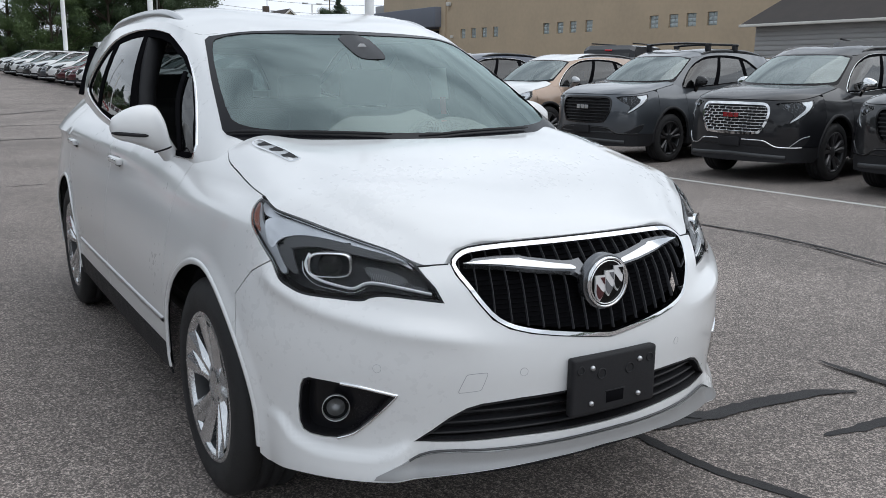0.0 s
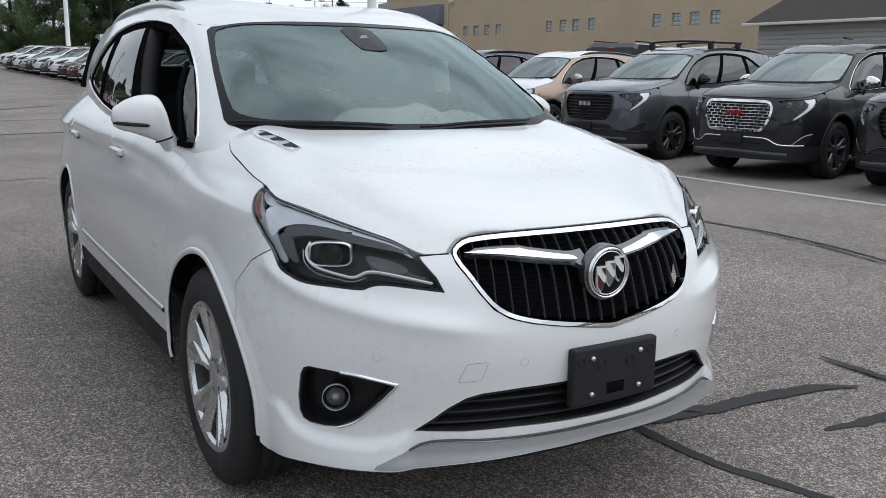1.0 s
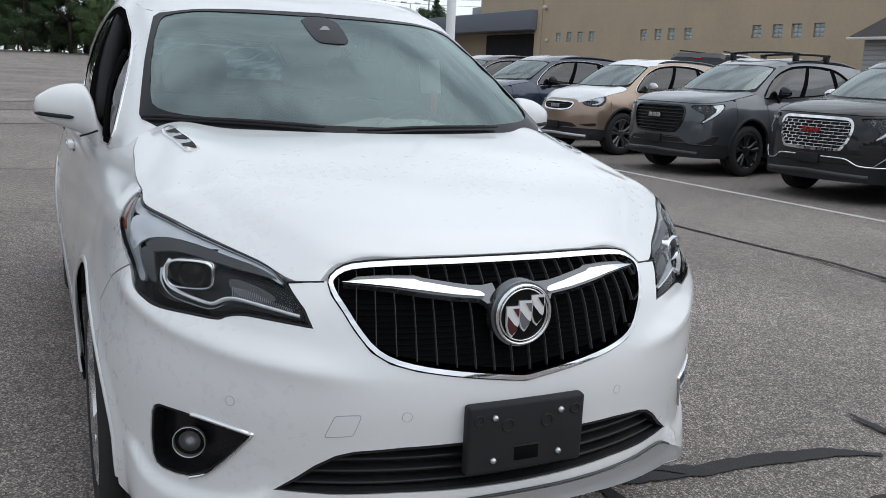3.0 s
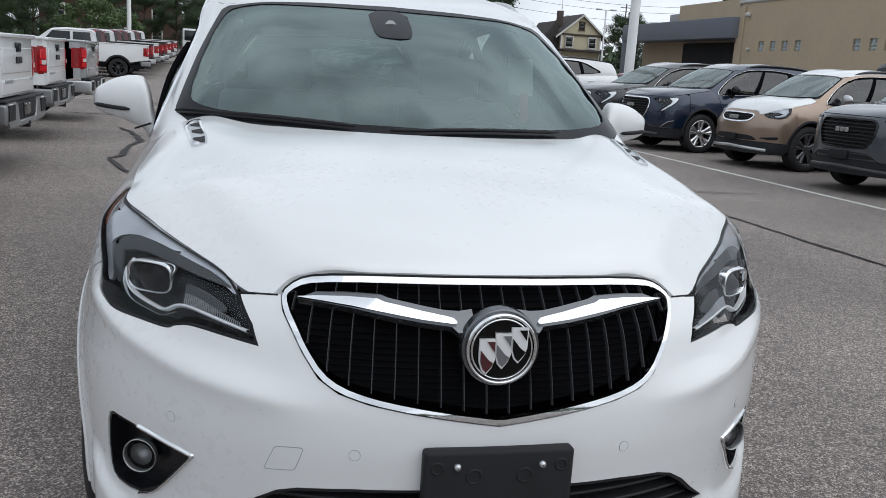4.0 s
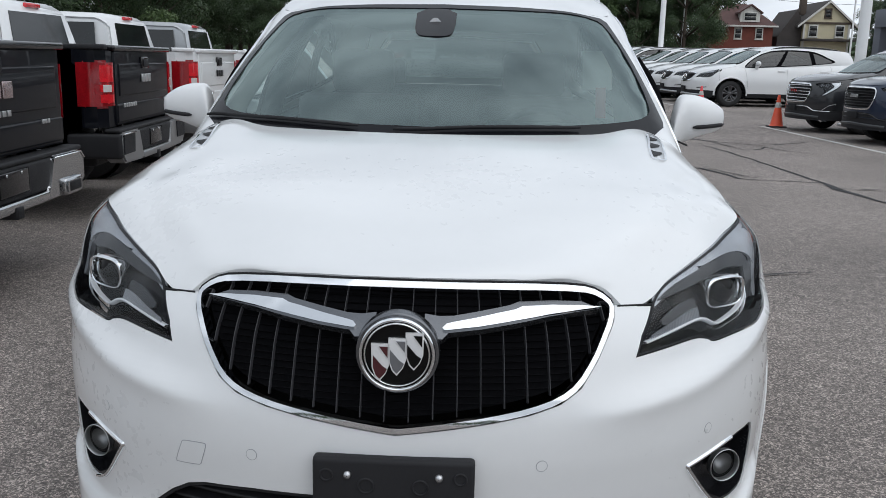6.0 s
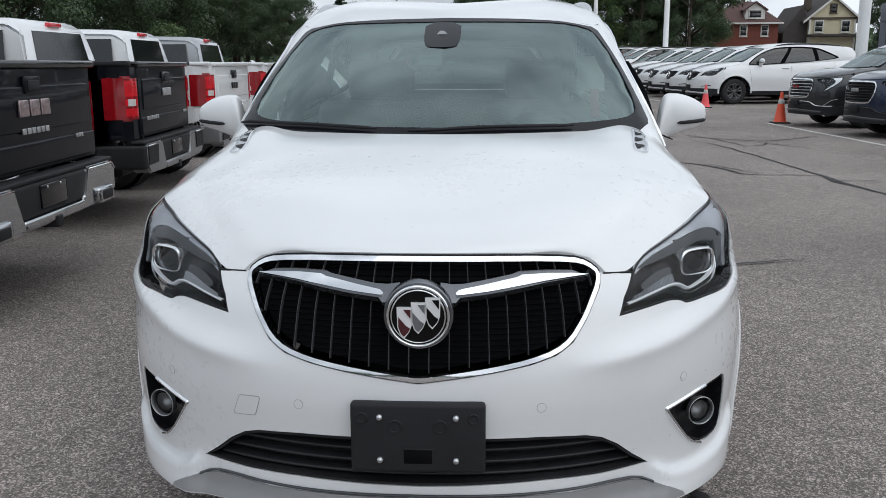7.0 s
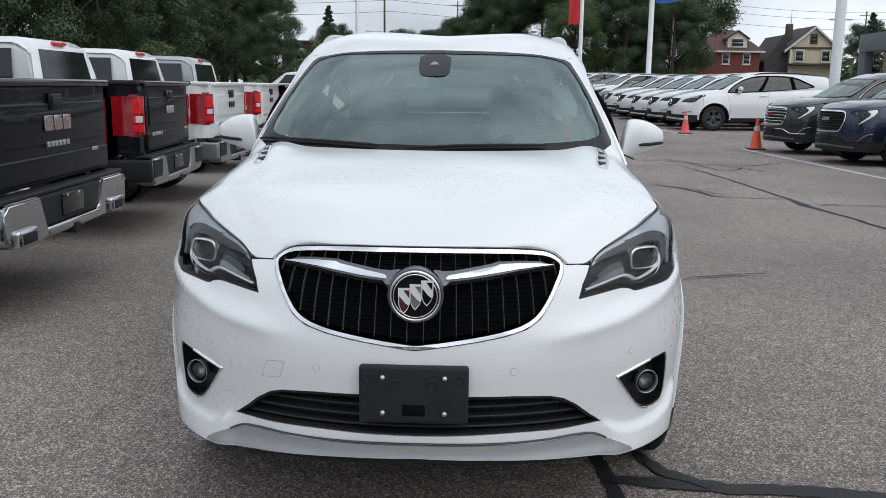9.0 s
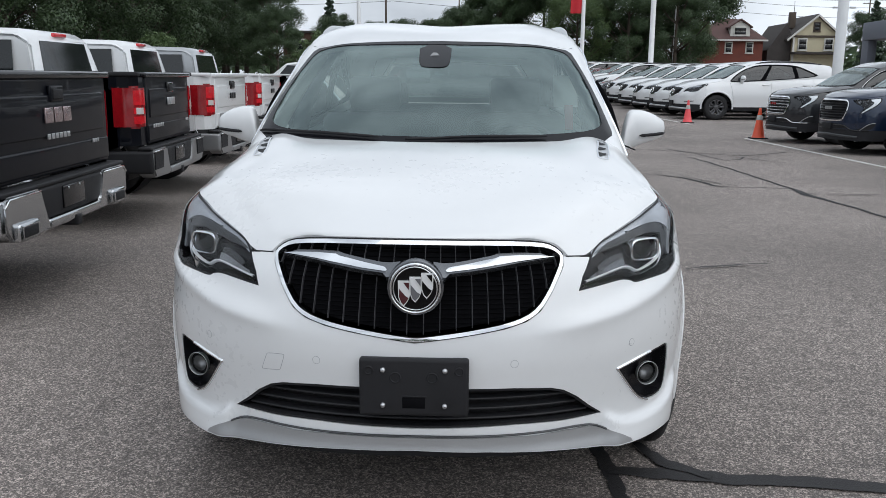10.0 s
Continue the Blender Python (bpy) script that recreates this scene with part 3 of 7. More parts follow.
def offset_strip(fn, line, width, off=0.004, thick=0.006, bm=None, closed=False):
    """A raised narrow moulding along a line of (u, v) on the surface fn."""
    bm = bm or bmesh.new()
    p = np.array(line, float)
    t = np.gradient(p, axis=0)
    n = np.stack([-t[:, 1], t[:, 0]], 1)
    n /= np.maximum(np.linalg.norm(n, axis=1, keepdims=True), 1e-9)
    a, b = p - n * width / 2, p + n * width / 2
    e = 1e-3

    def lift(q, h):
        P = fn(q[:, 0], q[:, 1])
        N = np.cross(fn(q[:, 0] + e, q[:, 1]) - fn(q[:, 0] - e, q[:, 1]), fn(q[:, 0], q[:, 1] + e) - fn(q[:, 0], q[:, 1] - e))
        return P + N / np.maximum(np.linalg.norm(N, axis=1, keepdims=True), 1e-12) * h
    rows = [lift(a, off - thick), lift(a * .8 + b * .2, off), lift((a + b) / 2, off + thick * .25), lift(a * .2 + b * .8, off), lift(b, off - thick)]
    vs = [[bm.verts.new(x) for x in r] for r in rows]
    m = len(p)
    for r, s in zip(vs, vs[1:]):
        for i in range(m if closed else m - 1):
            bm.faces.new((r[i], s[i], s[(i + 1) % m], r[(i + 1) % m]))
    return bm


# ---- the lot ----
bm = bmesh.new()
bmesh.ops.create_grid(bm, x_segments=150, y_segments=150, size=600)


def rise(y):
    """The lot climbs gently at its far end."""
    return 0.0 if y < 36 else .020 * (y - 36) if y < 110 else 1.48


for v in bm.verts:
    v.co.z = rise(v.co.y)
ground = tagged(part("ground", bm, ASPHALT), "worn grey asphalt of a car dealer's parking lot", "ground", kind="structure")


def ribbon(points, widths, name, mat, label, z=0.004, thick=0.003, wobble=0.012, seed=1):
    """A flat strip laid on the asphalt along points, with an uneven edge."""
    rnd = random.Random(seed)
    p = np.array(points, float)
    s = np.r_[0, np.cumsum(np.hypot(*np.diff(p, axis=0).T))]
    wd = spline(s, np.array(widths, float))
    n = max(8, int(s[-1] / (0.035 if len(points) < 6 and s[-1] < 3 else 0.08)))
    k = np.linspace(0, s[-1], n)
    q = np.stack([np.interp(k, s, p[:, 0]), np.interp(k, s, p[:, 1])], 1) * .75 + spline(s, p)(k) * .25
    if mat is not LINE_PAINT:
        far = min(2.5, 1 + np.hypot(*p.mean(0)) / 12)
        drift = np.interp(k, np.linspace(0, s[-1], max(3, n // 4)), [rnd.uniform(-.012, .012) * far for _ in range(max(3, n // 4))])
        q[:, 0] += drift
        q[:, 1] += np.roll(drift, n // 3)
    w = np.maximum(wd(np.linspace(0, s[-1], n)), .006)
    t = np.gradient(q, axis=0)
    nn = np.stack([-t[:, 1], t[:, 0]], 1) / np.maximum(np.hypot(*t.T), 1e-9)[:, None]
    bm = bmesh.new()
    a, b = [], []
    for i in range(n):
        j, k = rnd.uniform(-wobble, wobble), rnd.uniform(-wobble, wobble)
        h = z + rise(q[i][1])
        a.append(bm.verts.new((*(q[i] + nn[i] * (w[i] / 2 + j)), h)))
        b.append(bm.verts.new((*(q[i] - nn[i] * (w[i] / 2 + k)), h)))
    for i in range(n - 1):
        bm.faces.new((a[i], b[i], b[i + 1], a[i + 1]))
    return tagged(part(name, bm, mat), label, "marking" if mat is LINE_PAINT else "crack seal", kind="structure")


for k, (pts, w) in enumerate((
        ([(.60, .95), (.66, .60), (.68, .22), (.76, -.06), (.95, -.5)], [.05, .055, .05, .05, .04]),
        ([(.66, .60), (.85, .58), (1.18, .55), (1.65, .52), (1.83, .43)], [.05, .09, .08, .07, .02]),
        ([(.78, .85), (.85, .66), (1.02, .56)], [.03, .06, .05]),
        ([(2.05, .78), (2.04, .6), (2.05, .3), (2.1, .0)], [.015, .04, .045, .03]),
        ([(1.30, .20), (1.48, .18), (1.66, .17), (1.95, .08)], [.02, .055, .06, .05]),
        ([(4.19, 9.03), (4.14, 8.47), (4.22, 7.88), (4.30, 7.31), (4.37, 6.5), (4.42, 5.29), (4.55, 3.82), (4.65, 3.25), (4.62, 2.8), (4.46, 2.0), (4.3, .8)], [.05, .11, .05, .04, .04, .04, .03, .03, .03, .03, .02]),
        ([(4.42, 5.29), (4.50, 4.3), (4.57, 3.6), (4.53, 3.0), (4.48, 2.5), (4.33, 1.9), (4.2, 1.2)], [.012, .02, .025, .025, .025, .025, .02]),
        ([(1.70, 4.02), (2.0, 4.15), (2.37, 4.26)], [.02, .03, .015]),
        ([(3.86, 13.58), (4.0, 12.63), (4.09, 11.09), (4.14, 9.91), (4.19, 9.03)], [.03, .05, .05, .055, .05]),
        ([(2.72, 10.54), (3.02, 10.13), (3.16, 9.73), (3.25, 9.23), (3.52, 9.08), (3.87, 9.06), (4.19, 9.03)], [.03, .05, .06, .05, .035, .035, .04]),
        ([(3.02, 10.3), (3.2, 10.0), (3.36, 9.45), (3.55, 9.2)], [.015, .03, .03, .015]),
        ([(4.14, 8.47), (4.55, 8.50), (5.18, 8.42), (5.97, 8.42)], [.03, .035, .035, .015]),
        ([(2.9, 15.2), (3.41, 15.01), (4.04, 14.7), (4.46, 14.25), (4.9, 13.95), (5.41, 14.26), (6.08, 14.86)], [.02, .04, .04, .05, .06, .05, .03]),
        ([(3.84, 15.35), (4.22, 14.1), (4.41, 12.95), (4.67, 13.13), (4.9, 13.6)], [.03, .03, .03, .04, .03]),
        ([(4.77, 13.6), (5.08, 12.87), (5.34, 12.5)], [.04, .04, .02]),
        ([(-2.74, 13.96), (-2.47, 13.33), (-2.14, 11.9), (-2.22, 11.1), (-2.13, 9.93), (-2.23, 9.62), (-2.04, 9.01), (-1.87, 8.42)], [.05, .06, .09, .06, .08, .05, .07, .05]),
        ([(-1.9, 9.8), (-1.2, 9.6), (-.4, 9.7)], [.03, .03, .03]),
        ([(-4.2, 17.0), (-1.5, 16.8), (.8, 17.4), (3.0, 16.6)], [.09, .08, .09, .07]),
        ([(-5.0, 21.5), (-2.0, 21.3), (1.0, 21.9), (4.0, 21.5)], [.10, .10, .10, .08]),
        ([(-2.2, 24.5), (0, 27), (2.2, 30)], [.10, .12, .10]),
        ([(-3.0, 33), (-.5, 31), (2.0, 33.5)], [.12, .12, .10]))):
    ribbon(pts, w, "crack_seal", SEALANT, "black tar crack sealant across the asphalt", seed=k, wobble=.006, z=.004 + .003 * (k % 4))

for x0, y0, x1, y1 in ((7.42, -3, 6.42, 18.8), (6.6, 25.0, 5.9, 35.9)):
    ribbon([(x0, y0), ((x0 + x1) / 2, (y0 + y1) / 2), (x1, y1)], [.10] * 3, "stall_line", LINE_PAINT, "worn white painted line in front of parked cars", wobble=.006)


# ---- the white car: outlines on its surfaces, for its +x side; u along the plan, z up ----
SH = Shell()
ARCH_U, ARCH_R = float(SH.u_of_y(.95)), .405
REAR_U = float(SH.u_of_y(3.70))
GRILLE_OUT = [(0, .921), (.27, .919), (.41, .912), (.455, .901), (.482, .878), (.468, .850), (.435, .815), (.408, .779), (.369, .735), (.325, .710), (.262, .693), (.185, .680), (.10, .668), (.04, .660), (0, .655)]


def run(pts, n):
    """n points of a smooth curve through pts."""
    return [tuple(p) for p in spline(np.arange(len(pts)), pts)(np.linspace(0, len(pts) - 1, n)).round(5)]


LAMP_LOW = run([(1.040, .866), (.997, .826), (.950, .805), (.900, .792), (.81, .786), (.742, .783), (.719, .791), (.687, .797), (.646, .796), (.580, .790), (.507, .782)], 44)
LAMP_INNER = run([(.528, .817), (.571, .857), (.611, .884), (.661, .902), (.761, .925), (.861, .947), (.956, .965), (1.055, .986), (1.150, 1.007), (1.195, 1.014)], 34)
LAMP_OUTER = run([(1.218, 1.015), (1.226, 1.006), (1.212, .984), (1.165, .952), (1.115, .920), (1.072, .890)], 18)
LAMP_UP = LAMP_INNER + LAMP_OUTER
FOG = [(.640, .535), (.720, .549), (.82, .559), (.885, .562), (.903, .555), (.914, .535), (.926, .47), (.926, .425), (.915, .404), (.895, .396), (.85, .393), (.80, .397), (.740, .427), (.690, .475)]
INTAKE = [(0, .517), (.15, .516), (.29, .513), (.40, .505), (.443, .494), (.49, .468), (.536, .433), (.585, .402), (.45, .398), (.30, .400), (.15, .397), (0, .395)]
LIP = spline([0, .22, .5, .65, .8, .91, 1.0, 1.06, 1.3], [.326, .320, .304, .292, .284, .281, .274, .268, .25])
SKID = [(0, .366), (.225, .365), (.372, .362), (.451, .367), (.53, .368), (.598, .352), (.64, .332), (.684, .308), (.690, .298), (.628, .301), (.5, .309), (.22, .324), (0, .330)]


def arch(r, a0, a1, u0, n=14):
    return [(u0 + r * math.cos(math.radians(a0 + (a1 - a0) * k / n)), .36 + r * math.sin(math.radians(a0 + (a1 - a0) * k / n))) for k in range(n + 1)]


def edge_line(a, b, n=14, drop=0.0):
    return [(u, float(SH.edge(u)) - drop) for u in np.linspace(a, b, n)]


def belt_line(a, b, n=8):
    us = np.linspace(a, b, n)
    return [(u, float(SH.belt_z(SH.plan(u)[1]))) for u in us]


def both(name, outline, mat, parent, label="", fn=None, **kw):
    for side in (1, -1):
        part(name, sheet(fn or SH.lower, outline if side > 0 else mirrored(outline), **kw), mat, parent, label)


def full(half):
    """A closed outline over both sides from a half that starts and ends on the middle line."""
    return list(half) + [(-a, b) for a, b in half[::-1] if a > 1e-6]


def wheel(parent, x, y, side, r=.36, width=.235, rim=.245, spokes=10, mat=None, face=None, fine=True, r_hub=.07):
    """A tyre with tread grooves and side wall, an alloy rim with spokes, hub cap, brake disc. side: +1 or -1, the way its face looks."""
    n = 48 if fine else 24
    w = width / 2
    at = (x, y, r)
    wh = part("wheel", lathe([(-w * .9, rim), (-w, rim + .02), (-w * 1.02, r - .05), (-w * .86, r - .012), (-w * .70, r), (-w * .42, r), (-w * .40, r - .008), (-w * .34, r - .008), (-w * .32, r),
                              (-w * .04, r), (-w * .03, r - .008), (w * .03, r - .008), (w * .04, r), (w * .32, r), (w * .34, r - .008), (w * .40, r - .008), (w * .42, r), (w * .70, r), (w * .86, r - .012),
                              (w * 1.02, r - .05), (w, rim + .02), (w * .9, rim), (-w * .9, rim)], n, "x", at), RUBBER, parent, "black road tyre on an alloy rim")
    s = side
    part("rim", lathe([(s * w * .92, rim + .006), (s * w * .98, rim - .004), (s * w * .90, rim - .016), (s * w * .80, rim - .022)], n, "x", at), mat or ALLOY, wh, "bright alloy rim edge")
    part("rim_barrel", lathe([(s * w * .81, rim - .022), (s * w * .3, rim - .03), (-s * w * .8, rim - .03)], n, "x", at), DARK_GREY, wh)
    part("brake_disc", lathe([(s * w * .10, .02), (s * w * .10, rim * .68), (-s * .01, rim * .68), (-s * .01, .02)], 24, "x", at), DARK_GREY, wh, "steel brake disc behind the spokes")
    if fine:
        part("rim_back", lathe([(-s * w * .2, .01), (-s * w * .2, rim - .02)], 24, "x", at), PLASTIC, wh)
    bm = bmesh.new()
    for k in range(spokes):
        pair = 0.17 if k % 2 else -0.17
        a0 = 2 * math.pi * (k - pair * 0.9) / spokes
        for h0, h1, r0, r1, wid0, wid1 in ((s * w * .66, s * w * .92, .045, rim - .012, .029, .044),):
            ca, sa = math.cos(a0), math.sin(a0)
            vs = []
            for rr, hh, ww in ((r0, h0, wid0), (r1 * .5, (h0 + h1) / 2 - s * .004, wid0 * .8), (r1, h1, wid1)):
                for q, dep in ((-1, -.010), (-.35, .008), (.35, .008), (1, -.010), (.8, -.040), (-.8, -.040)):
                    t = q * ww
                    vs.append(bm.verts.new(Vector(at) + Vector((hh + s * dep, rr * ca - t * sa, rr * sa + t * ca))))
            for j in range(2):
                for q in range(6):
                    a, b = j * 6 + q, j * 6 + (q + 1) % 6
                    bm.faces.new((vs[a], vs[b], vs[b + 6], vs[a + 6]))
    bmesh.ops.recalc_face_normals(bm, faces=bm.faces)
    part("spokes", bm, face or ALLOY, wh, "paired alloy spokes", smooth_faces=False)
    part("hub_cap", lathe([(s * w * .62, r_hub + .012), (s * w * .74, r_hub), (s * w * .78, r_hub * .45), (s * w * .78, .002)], 24, "x", at), face or ALLOY, wh)
    for k in range(5 if fine else 0):
        a = 2 * math.pi * k / 5
        part("wheel_nut", lathe([(s * w * .6, .010), (s * w * .76, .009), (s * w * .77, .001)], 8, "x", (x, y + .052 * math.cos(a), r + .052 * math.sin(a))), DARK_GREY, wh)
    return wh


def wheel_house(parent, y, x_in=.60, r=.415):
    for s in (1, -1):
        bm = bmesh.new()
        pts = arch(r, -18, 198, 0, 16)
        a = [bm.verts.new((s * .842, y + p, q)) for p, q in pts]
        b = [bm.verts.new((s * x_in, y + p, q)) for p, q in pts]
        for i in range(len(pts) - 1):
            bm.faces.new((a[i], a[i + 1], b[i + 1], b[i]))
        bm.faces.new(b)
        part("wheel_house_liner", bm, PLASTIC, parent, "black wheel-house liner")


def bonnet_grid(nx, ny):
    """The bonnet as a fine regular net with its edge turned down."""
    bm = bmesh.new()
    s, t = np.meshgrid(.9985 * np.sin(np.linspace(-math.pi / 2, math.pi / 2, nx)), np.linspace(.004, .992, ny) ** 1.15)
    P = SH.hood(s, t)
    v = [[bm.verts.new(p) for p in row] for row in P]
    for i in range(ny - 1):
        for j in range(nx - 1):
            bm.faces.new((v[i][j], v[i][j + 1], v[i + 1][j + 1], v[i + 1][j]))
    rim = [v[0][j] for j in range(nx)] + [v[i][-1] for i in range(1, ny)] + [v[-1][j] for j in range(nx - 2, -1, -1)] + [v[i][0] for i in range(ny - 2, 0, -1)]
    low = [bm.verts.new(r.co + Vector((-.012 * (1 if r.co.x > 0 else -1), .006, -.02))) for r in rim]
    n = len(rim)
    for i in range(n):
        bm.faces.new((rim[(i + 1) % n], rim[i], low[i], low[(i + 1) % n])).smooth = False
    for i in range(n):
        e = bm.edges.get((rim[i], rim[(i + 1) % n]))
        if e:
            e.smooth = False
    return bm


def hood_at(x, y):
    """Where on the bonnet, as (s, t), the point over (x, y) lies."""
    q = np.array([x / .75, y / 1.15])
    for _ in range(12):
        p0 = SH.hood(q[0], q[1])[:2]
        j = np.stack([(SH.hood(q[0] + 1e-4, q[1])[:2] - p0) / 1e-4, (SH.hood(q[0], q[1] + 1e-4)[:2] - p0) / 1e-4], 1)
        q = q + np.linalg.solve(j, np.array([x, y]) - p0)
    return tuple(q)


GRILLE_RING = rounded(full(GRILLE_OUT), 1)
GRILLE_HOLE = inset(GRILLE_RING, .0125)


STAND = Matrix.Translation((-.004, 0, 0)) @ Matrix.Rotation(.008, 4, "Z")


def build_hero():
    car = thing("car", "white pearl crossover car with chrome-winged black grille, parked", "car", at=STAND)
    pw = dict(step=.015, gap=.0020, lip=.007)
    # front bumper skin
    arc = arch(.41, 150, 165, ARCH_U, 3) + arch(.425, 170, 195, ARCH_U, 5)
    half = [(0, float(LIP(0)))] + [(u, float(LIP(u))) for u in (.22, .5, .58, .65, .73, .8, .86, .91, .96, 1.02)] + [(1.065, .268)] + arc[::-1][1:] + [(1.20, .745), (1.12, .825)] + LAMP_LOW + [(.528, .817), (.571, .857), (.582, .868), (.497, .874)]
    half += GRILLE_OUT[4:]
    bumper = part("front_bumper", sheet(SH.lower, full(half), [FOG, mirrored(FOG), full(INTAKE)], step=.011, gap=.0020, lip=.007), WHITE, car, "white bumper skin with parking sensors")
    part("skid_plate", sheet(SH.lower, full(SKID), step=.012, off=.006, lip=.012), SKID_SILVER, bumper, "satin silver lower skid trim")
    # a dark strip painted in for the shade of the crease under the intake
    part("skid_groove_shade", offset_strip(SH.lower, [(u, float(spline([0, .40, .50, .545, .575, .60], [.371, .371, .374, .371, .362, .350])(abs(u)))) for u in np.linspace(-.60, .60, 80)], .007, off=.007, thick=.004), DARK_GREY, bumper)
    # added black sheet, in place of the shadow below the lip
    part("under_bumper_shade", sheet(lambda u, z: SH.lower(u, z) + np.stack([0 * u, .07 + 0 * u, 0 * u], -1), full([(0, .36), (.6, .35), (.80, .32), (.78, .265), (0, .285)]), step=.05, lip=0), PLASTIC, bumper, "black sheet standing in for the shade under the bumper")
    for u, z in ((.286, .590), (.686, .610)):
        for s in (1, -1):
            c = [(s * u + .0118 * math.cos(a), z + .0118 * math.sin(a)) for a in np.linspace(0, 2 * math.pi, 20, endpoint=False)]
            c2 = [(s * u + .0108 * math.cos(a), z + .0108 * math.sin(a)) for a in np.linspace(0, 2 * math.pi, 20, endpoint=False)]
            part("sensor_ring", sheet(SH.lower, c, [c2], step=.01, off=.0007, lip=.002), LAMP_GREY, bumper)
            part("parking_sensor", sheet(SH.lower, c2, step=.006, off=.0006, lip=.003), WHITE, bumper, "white round parking sensor")
    cap = rounded([(-.452, .582), (-.447, .593), (-.437, .595), (-.398, .597), (-.388, .596), (-.390, .585), (-.401, .556), (-.405, .546), (-.416, .544), (-.458, .541), (-.469, .541), (-.466, .552)], 1)
    part("tow_cap_gap", sheet(SH.lower, cap, [inset(cap, .0014)], step=.01, off=.0007, lip=.002), LAMP_GREY, bumper)
    part("tow_cap", sheet(SH.lower, inset(cap, .0014), step=.015, off=.0006, lip=.003), WHITE, bumper, "white tow-eye cover")
    # wings, doors, rear quarters
    fen = LAMP_LOW[:1] + [(1.12, .825), (1.20, .745)] + arch(.41, 150, 0, ARCH_U, 16) + [(1.965, .365), (1.955, .60), (1.90, .95)] + [(1.87, 1.064), (1.845, 1.105), (1.818, 1.146)] + edge_line(1.795, 1.238, 14, .0005) + LAMP_OUTER
    both("front_wing", fen, WHITE, car, "white front wing panel", **pw)
    dk = dict(step=.045, gap=.0020, lip=.007)
    both("front_door", [(1.965, .385), (3.01, .385), (3.02, .6), (3.02, 1.0)] + belt_line(3.02, 1.87, 9) + [(1.90, .95), (1.955, .60)], WHITE, car, "white front door", **dk)
    both("sill", [(1.928, .275), (REAR_U - .42, .275), (REAR_U - .42, .385), (1.965, .385), (1.965, .362), (1.928, .350)], PLASTIC, car, "black sill cladding", **dk)
    both("rear_door", [(3.01, .385), (REAR_U - .415, .385)] + arch(.415, 176, 118, REAR_U, 8) + [(REAR_U - .10, .82), (REAR_U - .02, 1.0)] + belt_line(REAR_U - .02, 3.02, 8) + [(3.02, 1.0), (3.02, .6)], WHITE, car, "white rear door", **dk)
    tail = SH.length
    both("rear_quarter", arch(.415, 118, 0, REAR_U, 12) + [(REAR_U + .45, .30), (5.20, .30), (5.25, .62), (5.22, 1.0)] + belt_line(5.22, REAR_U - .02, 8) + [(REAR_U - .02, 1.0), (REAR_U - .10, .82)], WHITE, car, "white rear quarter panel", **dk)
    part("rear_bumper", sheet(lambda u, z: SH.lower(tail - np.abs(u), z) * np.stack([np.where(u < 0, 1., -1.), 1 + 0 * u, 1 + 0 * u], -1), full([(0, .30), (.69, .30), (.64, .62), (0, .62)]), step=.06, gap=.002, lip=.02), WHITE, car)
    part("tailgate", sheet(lambda u, z: SH.lower(tail - np.abs(u), z) * np.stack([np.where(u < 0, 1., -1.), 1 + 0 * u, 1 + 0 * u], -1), full([(0, .62), (.64, .62), (.67, 1.0), (.66, 1.155), (0, 1.155)]), step=.06, gap=.002, lip=.02), WHITE, car)
    for k, y in ((ARCH_U, .95), (REAR_U, 3.70)):
        for s in (1, -1):
            ln = arch(.420, 187, -7, k, 40)
            part("wheel_arch_lip", offset_strip(SH.lower, ln if s < 0 else [(a, b) for a, b in ln], .024, off=.003, thick=.006) if s > 0 else offset_strip(SH.lower, [(-a, b) for a, b in ln], .024, off=.003, thick=.006), WHITE, car, "flared white wheel-arch lip")
        wheel_house(car, y)
    for s in (1, -1):
        part("sill_strip", offset_strip(SH.lower, [(s * u, .475 + .004 * (u - 2)) for u in np.linspace(1.98, 3.75, 30)], .022, off=.008, thick=.008), SATIN, car, "thin bright strip along the sill")
    # dark inner shell behind the panel gaps
    both("inner_shell", [(1.00, .30), (1.06, .28)] + arch(.425, 190, 0, ARCH_U, 14) + [(1.96, .29), (REAR_U - .44, .29)] + arch(.43, 180, 0, REAR_U, 14) + [(REAR_U + .46, .31), (5.18, .31), (5.18, 1.13)] + belt_line(5.1, 1.9, 10) + [(1.79, 1.08), (1.65, 1.045), (1.45, 1.025), (1.29, 1.005), (1.27, .985), (1.12, .88), (1.04, .81), (1.00, .78)], PLASTIC, car, "dark inner body shell",
         step=.05, off=-.016, lip=0)
    # bonnet
    hood = part("bonnet", bonnet_grid(64, 60), WHITE, car, "smooth white bonnet with two soft creases")
    for s in (1, -1):
        def pod(a_, t_):
            p_ = SH.hood(a_, t_)
            p_[..., 2] = p_[..., 2] + .001 + .002 * smooth(.84, 1.10, p_[..., 1])
            return p_
        pill = [(.622 + .030 * k + w * (.025 - .003 * k), .797 + .272 * k - .004 * w * k) for k, w in ((-.03, -.55), (.03, -.9), (.5, -1), (.97, -.9), (1.04, -.5), (1.04, .5), (.97, .9), (.5, 1), (.03, .9), (-.03, .55))]
        sl = rounded([hood_at(s * a_, b_) for a_, b_ in pill], 1)
        if s < 0:
            sl = sl[::-1]
        port = part("bonnet_port", sheet(pod, sl, [inset(sl, .008)], step=.010, off=.0025, lip=.022), CHROME, hood, "chrome bonnet port with three openings")
        part("port_floor", sheet(pod, inset(sl, .008), step=.02, off=-.001, lip=0), SATIN, port)
